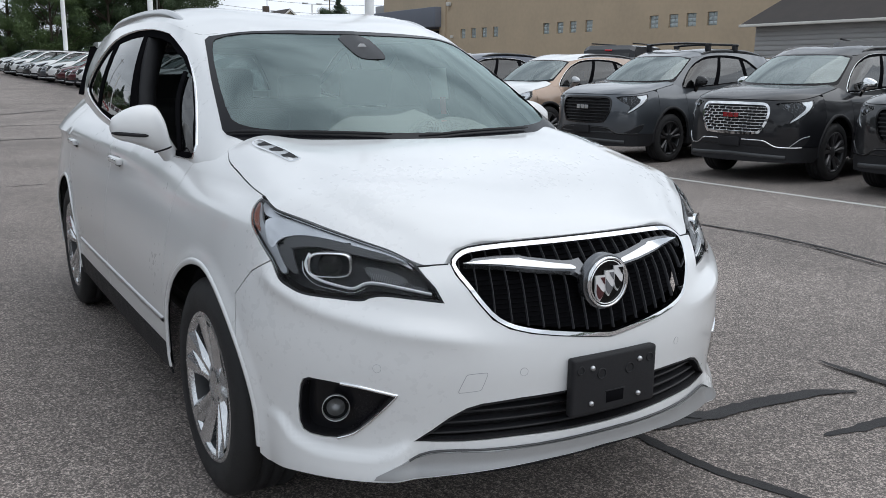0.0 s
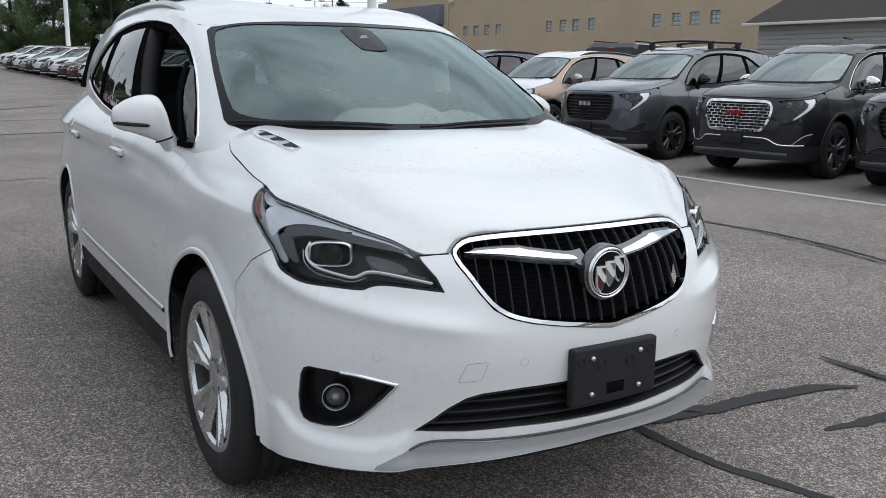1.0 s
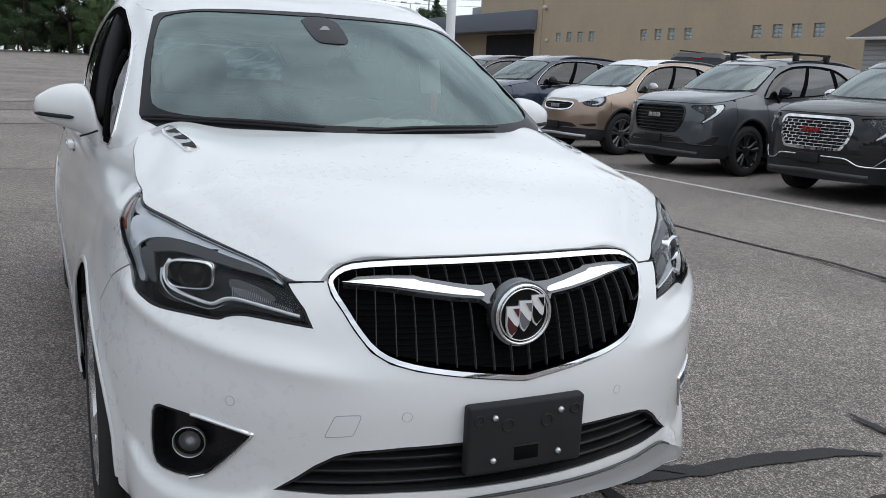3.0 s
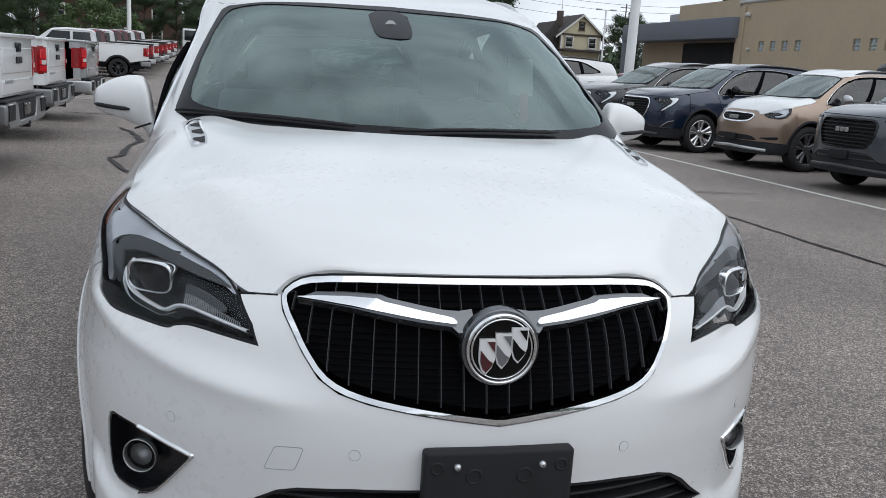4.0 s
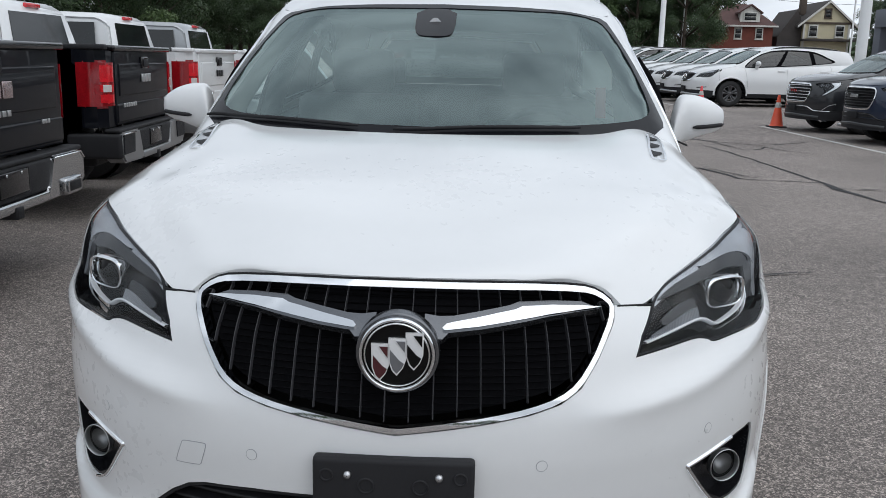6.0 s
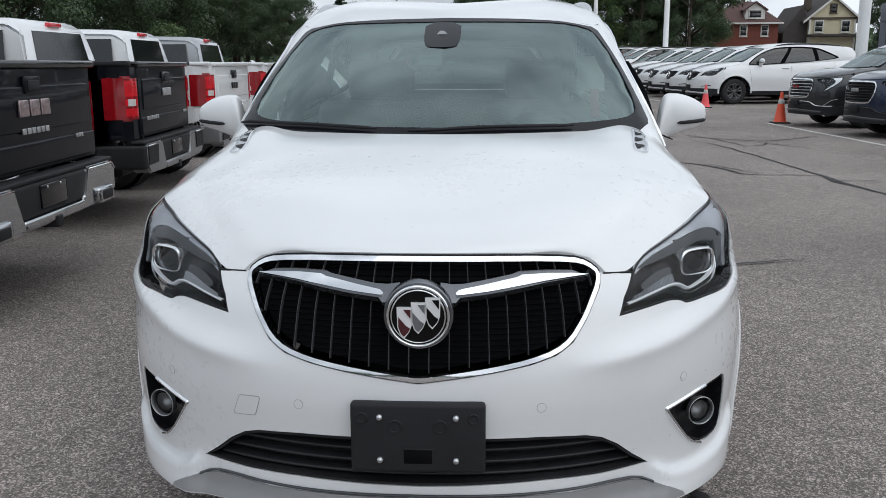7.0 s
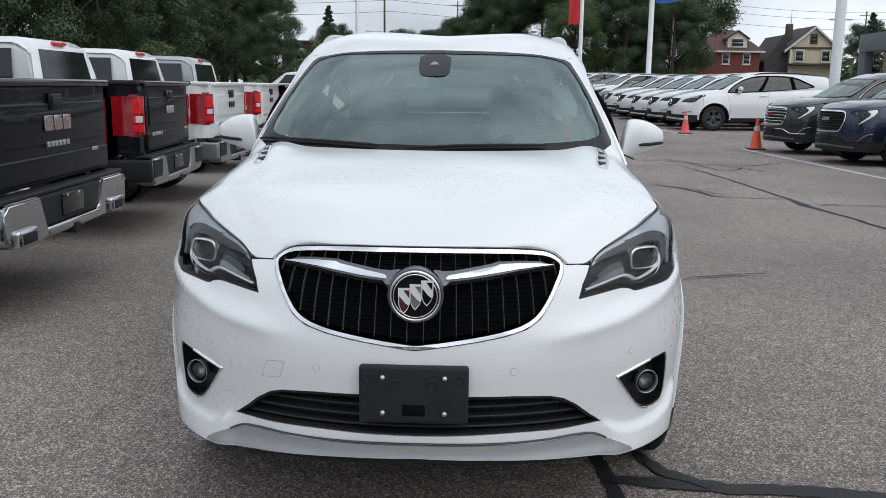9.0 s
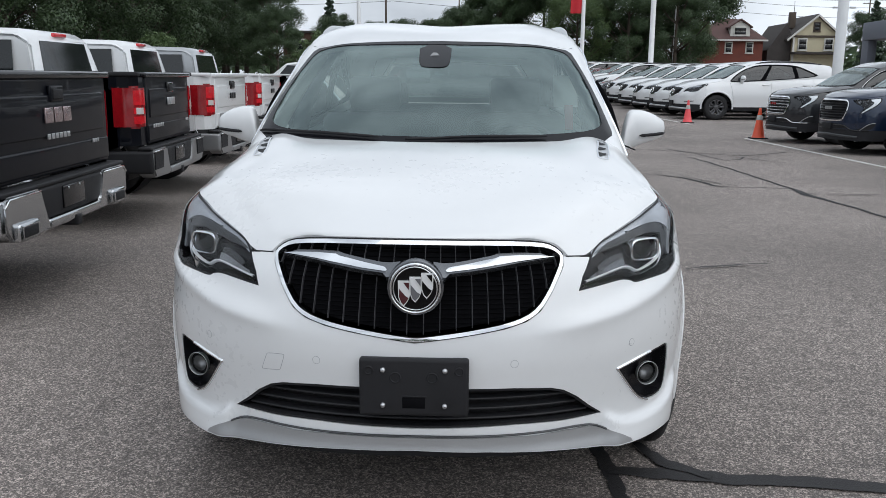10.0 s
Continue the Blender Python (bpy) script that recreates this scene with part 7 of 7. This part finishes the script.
def build_red_house():
    h = thing("red_brick_house", "two-storey red brick house with a dormer in its hipped roof", "house")
    y0, g = 121.0, rise(121)
    part("wall", box((8.0, 9, 6.6 - g), (34.1, y0 + 4.5, g + (6.6 - g) / 2)), RED_BRICK, h, "dark red brick wall")
    bm = bmesh.new()
    e = [bm.verts.new(p) for p in ((29.5, y0 - .6, 6.5), (38.7, y0 - .6, 6.5), (38.7, y0 + 9.6, 6.5), (29.5, y0 + 9.6, 6.5), (33.0, y0 + 3.8, 9.6), (35.4, y0 + 3.8, 9.6))]
    for q in ((0, 1, 5, 4), (1, 2, 5), (2, 3, 4, 5), (3, 0, 4), (3, 2, 1, 0)):
        bm.faces.new([e[i] for i in q])
    part("roof", bm, RED_SHINGLE, h, "red-brown shingle hip roof", smooth_faces=False)
    d = part("dormer", prism([(-1.3, 0), (1.3, 0), (1.3, 1.35), (0, 2.2), (-1.3, 1.35)], 2.6, (35.0, y0 + .2, 6.95), "y"), OFF_WHITE, h, "off-white gabled dormer", smooth_faces=False)
    part("dormer_roof", prism([(-1.6, 1.20), (0, 2.25), (1.6, 1.20), (1.6, 1.38), (0, 2.45), (-1.6, 1.38)], 3.0, (35.0, y0 - .1, 6.95), "y"), RED_SHINGLE, d, smooth_faces=False)
    sash(d, 35.0, y0 + .18, 7.75, 1.5, .95, OFF_WHITE)
    for x in (33.5, 36.3):
        sash(h, x, y0, 5.55, .75, 1.25, OFF_WHITE)
    part("eave", box((9.0, .12, .22), (34.1, y0 - .55, 6.5), .02), OFF_WHITE, h, "pale eave board")
    part("chimney", box((.7, .7, 1.6), (31.8, y0 + 6, 9.2), .03), RED_BRICK, h, "brick chimney")
    return h


def build_cream_house():
    h = thing("cream_house", "cream gabled house with dark shingle roof and pale timber trim", "house")
    y0, g = 121.0, rise(121)
    cx = 45.1
    part("wall", box((5.9, 9, 7.2 - g), (cx, y0 + 4.5, g + (7.2 - g) / 2)), CREAM, h, "cream rendered wall")
    part("gable", prism([(-3.3, 7.0), (3.3, 7.0), (0, 9.75)], .3, (cx, y0 - .1, 0), "y"), CREAM, h, "cream gable", smooth_faces=False)
    part("roof", prism([(-3.9, 6.5), (0, 9.75), (3.9, 6.5), (3.9, 6.75), (0, 10.05), (-3.9, 6.75)], 10.5, (cx, y0 - .5, 0), "y"), SHINGLE, h, "dark shingle roof", smooth_faces=False)
    for s in (1, -1):
        part("barge_board", prism([(s * 3.95, 6.42), (0, 9.72), (0, 10.0), (s * 3.95, 6.72)][::s], .14, (cx, y0 - .66, 0), "y"), OFF_WHITE, h, "pale barge board", smooth_faces=False)
        sash(h, cx + s * 1.75, y0 - .1, 6.05, .95, 1.35, OFF_WHITE)
        part("corner_board", box((.24, .2, 5.6), (cx + s * 2.95, y0 - .08, g + 2.8), .02), OFF_WHITE, h, "pale corner board")
    sash(h, cx, y0 - .12, 8.35, .65, .95, WOOD_DARK)
    part("mid_board", box((6.4, .2, .26), (cx, y0 - .14, 7.1), .02), WOOD_DARK, h, "dark timber band")
    part("porch_roof", box((6.6, 2.0, .30), (cx, y0 - 1.0, 4.85), .05), SHINGLE, h, "porch roof")
    part("side_wing", prism([(0, 0), (3.2, 0), (3.2, 5.4), (2.4, 7.4), (0, 3.8)], 8, (cx - 6.1, y0 + .8, g), "y"), SHINGLE, h, "dark shingled side wing", smooth_faces=False)
    part("chimney", box((.8, .8, 2.2), (cx - 2.2, y0 + 3.5, 9.4), .03), WOOD_DARK, h, "dark chimney")
    part("aerial", tube([(cx - 2.0, y0 + 3.5, 10.4), (cx - 2.0, y0 + 3.5, 12.0)], .05, 5), SATIN, h, "roof aerial")
    return h


def build_old_block():
    h = thing("brown_brick_building", "dark brown brick building behind the trees at the lot's end", "building")
    y0, g = 122.0, rise(122)
    part("wall", box((17, 8, 7.2 - g), (-19.5, y0 + 4, g + (7.2 - g) / 2)), OLD_BRICK, h, "dark brown brick wall")
    part("parapet", box((17.4, 8.4, .35), (-19.5, y0 + 4, 7.3), .05), SHINGLE, h, "dark parapet")
    for x in (-25.5, -21.5, -17.5, -13.5):
        for z in (2.9, 5.5):
            sash(h, x, y0, z, 1.1, 1.4, OFF_WHITE)
    return h


build_dealership()
build_old_block()
build_shed()
build_red_house()
build_cream_house()


def light_pole(x, y, height, r0=.13, r1=.09, heads=2, label="white steel light pole with two lamp heads"):
    p = thing("light_pole", label, "light pole", "lot lighting", pose(x, y, rise(y)))
    bm = tube([(0, 0, height * k / 6) for k in range(7)], [r0 + (r1 - r0) * k / 6 for k in range(7)], 16)
    bmesh.ops.recalc_face_normals(bm, faces=bm.faces)
    part("pole", bm, POLE_WHITE, p, "white painted pole")
    part("base_plate", box((.5, .5, .06), (0, 0, .03), .01), SATIN, p)
    if heads:
        part("arm", tube([(-.9, 0, height - .05), (.9, 0, height - .05)], .05, 6), POLE_WHITE, p)
        for s in (1, -1):
            part("lamp_head", box((.75, .45, .22), (s * 1.0, 0, height + .02), .06, 2), SATIN, p, "flat lamp head")
    return p


# poles stand along the lines on which they are seen
light_pole(8.75, 19.6, 12.5, .125, .11, 0, "thick white steel light pole")
light_pole(9.9, 50.0, 14.0, .16, .13, 0, "white steel light pole")
light_pole(8.3, 72.0, 15.0, .17, .14, 0, "white steel flag pole")
light_pole(21.2, 97.5, 8.0, .12, .10)
light_pole(12.6, 110.0, 7.8, .12, .10)
light_pole(44.4, 110.5, 8.6, .12, .10)
light_pole(-1.4, 120.0, 7.0, .12, .10)
light_pole(6.0, 118.0, 7.2, .12, .10)
light_pole(-11.4, 80.0, 8.6, .19, .17, 0, "short thick pale grey steel pole")
flag = thing("banner", "red banner on the flag pole", "banner", at=pose(8.3, 72.0, rise(72)))
bm = bmesh.new()
bmesh.ops.create_grid(bm, x_segments=8, y_segments=12, size=.5)
for v in bm.verts:
    v.co = Vector((-.55 - v.co.x * 1.0, .10 * math.sin(v.co.x * 7 + v.co.y * 2), 7.55 + v.co.y * 3.4))
bmesh.ops.solidify(bm, geom=bm.faces[:], thickness=.02)
part("cloth", bm, FLAG_RED, flag, "red cloth")
flag2 = thing("banner", "blue banner on a pole", "banner", at=pose(9.9, 50.0, rise(50)))
bm = bmesh.new()
bmesh.ops.create_grid(bm, x_segments=12, y_segments=4, size=.5)
for v in bm.verts:
    v.co = Vector((1.35 + v.co.x * 2.4, .10 * math.sin(v.co.x * 7), 6.35 + v.co.y * .55 + .12 * math.sin(v.co.x * 5)))
bmesh.ops.solidify(bm, geom=bm.faces[:], thickness=.02)
part("cloth", bm, FLAG_BLUE, flag2, "blue cloth")


def cone(x, y, mat, label):
    c = thing("traffic_cone", label, "traffic cone", "cones at the aisle", pose(x, y, 0))
    part("base", box((.37, .37, .03), (0, 0, .015), .012, 2), RUBBER, c, "dark square base")
    part("body", lathe([(.03, .155), (.05, .140), (.30, .092), (.68, .032), (.71, .030), (.712, .018), (.66, .016)], 24, "z"), mat, c, "orange tapered body")
    part("collar", lathe([(.44, .0715), (.445, .0725), (.55, .0545), (.555, .053)], 24, "z"), LINE_PAINT, c, "pale worn collar")
    return c


cone(6.72, 18.75, CONE_ORANGE, "orange traffic cone on the asphalt")
cone(6.68, 25.9, CONE_RED, "faded red traffic cone on the asphalt")


# ---- trees ----
def tree_meshes(seed, height, spread, mat, n_leaf, first=.22, leaf=.30, conifer=False):
    """Trunk with limbs, and a crown of small leaf clumps gathered in boughs with gaps between."""
    rnd = random.Random(seed)
    bm = bmesh.new()
    lean = (rnd.uniform(-.3, .3), rnd.uniform(-.3, .3))
    tp = [(lean[0] * t * t, lean[1] * t * t, height * .9 * t) for t in np.linspace(0, 1, 7)]
    tube(tp, [height * .022 * (1 - .85 * t) + .02 for t in np.linspace(0, 1, 7)], 8, bm)
    boughs = []
    if conifer:
        for k in range(46):
            t = k / 46
            z = height * (.10 + .88 * t)
            r = spread * (1 - t) ** .8 + .15
            a = k * 2.4
            boughs.append((Vector((math.cos(a) * r * .55, math.sin(a) * r * .55, z - .12 * r)), r * .42, .35))
    else:
        for k in range(64):
            t = rnd.random() ** .8
            z = height * (first + (.97 - first) * t)
            env = spread * math.sin(math.pi * min(1, (.12 + .80 * t))) ** .65
            a, q = rnd.uniform(0, 2 * math.pi), rnd.uniform(.35, 1.0) ** .6
            c = Vector((math.cos(a) * env * q + lean[0] * t, math.sin(a) * env * q + lean[1] * t, z))
            boughs.append((c, rnd.uniform(.17, .30) * spread, .78))
            if k % 4 == 0:
                s = Vector(tp[max(1, min(5, int(t * 5)))])
                tube([s, s * .5 + c * .5 + Vector((0, 0, -.3)), c], [height * .008, height * .005, .02], 5, bm)
    trunk = bm
    vs, fs = [], []
    for _ in range(n_leaf):
        c, r, flat = rnd.choice(boughs)
        d = Vector((rnd.gauss(0, 1), rnd.gauss(0, 1), rnd.gauss(0, 1))).normalized() * r * rnd.uniform(.45, 1.08)
        p = c + Vector((d.x, d.y, d.z * flat))
        size = leaf * rnd.uniform(.5, 1.25)
        n = (d + Vector((rnd.uniform(-.8, .8), rnd.uniform(-.8, .8), rnd.uniform(-.3, .9)))).normalized()
        a = n.orthogonal().normalized()
        a.rotate(Matrix.Rotation(rnd.uniform(0, 6.28), 3, n))
        b = n.cross(a)
        i = len(vs)
        vs += [p + a * size, p + b * size * .55 + n * size * .12, p - a * size * .9, p - b * size * .6 - n * size * .1]
        fs.append((i, i + 1, i + 2, i + 3))
    me = bpy.data.meshes.new("crown")
    me.from_pydata([tuple(v) for v in vs], [], fs)
    me.materials.append(mat)
    return trunk, me


def build_tree(label, seed, height, spread, mat, n_leaf, **kw):
    t = thing("tree", label, "tree", "trees round the lot")
    trunk, crown = tree_meshes(seed, height, spread, mat, n_leaf, **kw)
    part("trunk", trunk, BARK, t, "grey-brown trunk with limbs")
    c = new("crown", crown)
    c.parent = t
    c["label"] = "leafy crown"
    return t


maples = [build_tree("tall dark green maple tree behind the trucks", 3, 13.5, 5.2, LEAF_DARK, 60000, leaf=.095, first=.10),
          build_tree("tall dark green maple tree behind the trucks", 4, 12.5, 5.0, LEAF_DARK, 60000, leaf=.095, first=.10),
          build_tree("broad green tree at the lot's edge", 5, 14.0, 6.0, LEAF_LIGHT, 45000, leaf=.115)]
spruce = build_tree("dark spruce tree far behind the lot", 6, 14.0, 3.2, LEAF_CONIFER, 6000, leaf=.34, conifer=True)
bush = build_tree("low rounded green tree by the road", 7, 6.5, 3.4, LEAF_LIGHT, 7000, first=.12, leaf=.17)
rnd = random.Random(11)
spots = []
for k in range(17):
    y = 24 + 6.2 * k
    spots.append((k % 2, -27.5 - .05 * y + rnd.uniform(-1.2, 1.2), y, rnd.uniform(.92, 1.12)))
for k in range(10):
    spots.append(((k + 1) % 2, -36 + rnd.uniform(-2, 2), 35 + 9 * k, rnd.uniform(1.0, 1.2)))
# the stand of tall trees beyond the white row
for x, y, i, s in ((2.0, 106, 0, .80), (7.5, 110, 1, 1.0), (13.5, 104, 0, 1.65), (19.5, 108, 1, 1.55), (22.6, 104, 0, 1.30), (10.5, 98, 2, .70), (16, 97, 0, .80), (21, 96, 1, .78), (4.8, 99, 2, .60), (26.0, 112, 2, .8),
                   (-13.5, 108, 1, .50), (-9.5, 104, 0, .48), (-6, 101, 1, .50), (-2.5, 104, 0, .58), (0.5, 109, 1, .85), (4, 114, 0, 1.05), (-17, 100, 0, .50), (-20.0, 84, 0, .50), (-22.5, 92, 1, .80), (-3, 122, 1, .72), (-5.2, 128, 0, .60), (39.5, 135, 2, .70), (52, 140, 2, .78), (57, 132, 0, .72)):
    spots.append((i, x, y, s))
used = set()
for i, x, y, s in spots:
    m = pose(x, y, rise(y), 0, 0, rnd.uniform(0, 360)) @ Matrix.Diagonal((s, s, s, 1))
    if i not in used:
        used.add(i)
        maples[i].matrix_basis = m
    else:
        copy_thing(maples[i], m)
spruce.matrix_basis = pose(-23.6, 135, 1.48) @ Matrix.Diagonal((.87, .87, .87, 1))
for x, y, s in ((-20.8, 137, .66), (51.5, 118, .85), (56.0, 100, .95), (-10.2, 140, .62)):
    copy_thing(spruce, pose(x, y, 1.48, 0, 0, 70 * s) @ Matrix.Diagonal((s, s, s, 1)))
bush.matrix_basis = pose(-12.8, 70, rise(70)) @ Matrix.Diagonal((.62, .62, .62, 1))
for x, y, s in ((-15.5, 74, .66), (-12.6, 85, .85), (-2, 112, 1.0), (-6.5, 116, .9), (1.5, 115, .95), (32, 128, 1.1), (40, 128, 1.0), (-23, 60, .9), (-24, 46, .8)):
    copy_thing(bush, pose(x, y, rise(y), 0, 0, 90 * s) @ Matrix.Diagonal((s, s, s, 1)))
# far wood that closes the horizon
fw = random.Random(21)
vs, fs = [], []
for k in range(26000):
    a = fw.uniform(0, 2 * math.pi)
    r = fw.uniform(230, 300)
    hh = 7.5 + 3.0 * math.sin(a * 9) + 2.0 * math.sin(a * 23 + 1) + 1.2 * math.sin(a * 51)
    p = Vector((r * math.cos(a), 40 + r * math.sin(a), 1.4 + hh * fw.random() ** .7))
    n = Vector((fw.uniform(-1, 1), fw.uniform(-1, 1), fw.uniform(-.2, 1))).normalized()
    u = n.orthogonal().normalized() * fw.uniform(.9, 2.0)
    w = n.cross(u) * .7
    i = len(vs)
    vs += [tuple(p + u), tuple(p + w), tuple(p - u), tuple(p - w)]
    fs.append((i, i + 1, i + 2, i + 3))
me = bpy.data.meshes.new("far_wood")
me.from_pydata(vs, [], fs)
me.materials.append(LEAF_DARK)
tagged(new("far_wood", me), "distant belt of dark green trees on the horizon", "trees", kind="stuff")


def utility_pole(x, y, h):
    p = thing("utility_pole", "weathered wooden utility pole with wires", "utility pole", at=pose(x, y, rise(y)))
    part("pole", tube([(0, 0, 0), (0, 0, h)], [.16, .11], 8), WOOD_DARK, p)
    part("cross_arm", box((2.2, .12, .12), (0, 0, h - .7), .01), WOOD_DARK, p)
    for k in (-.9, -.3, .3, .9):
        part("insulator", lathe([(0, .05), (.12, .04), (.14, .01)], 8, "z", (k, 0, h - .64)), OFF_WHITE, p)
    return p


for x, y, h in ((-13.05, 118, 16), (-4.4, 160, 15), (30, 150, 13), (64, 150, 13)):
    utility_pole(x, y, h)
for k, (z0, dz) in enumerate(((14.9, 0), (14.3, .1), (13.2, .2))):
    cb = thing("overhead_wire", "thin black overhead wire between poles", "wire")
    part("wire", tube([(-60 + 140 * t, 120 + 30 * t, z0 + dz - 3.0 * math.sin(math.pi * ((t * 3) % 1)) * .35 - .6 * k) for t in np.linspace(0, 1, 40)], .025, 4), PLASTIC, cb)
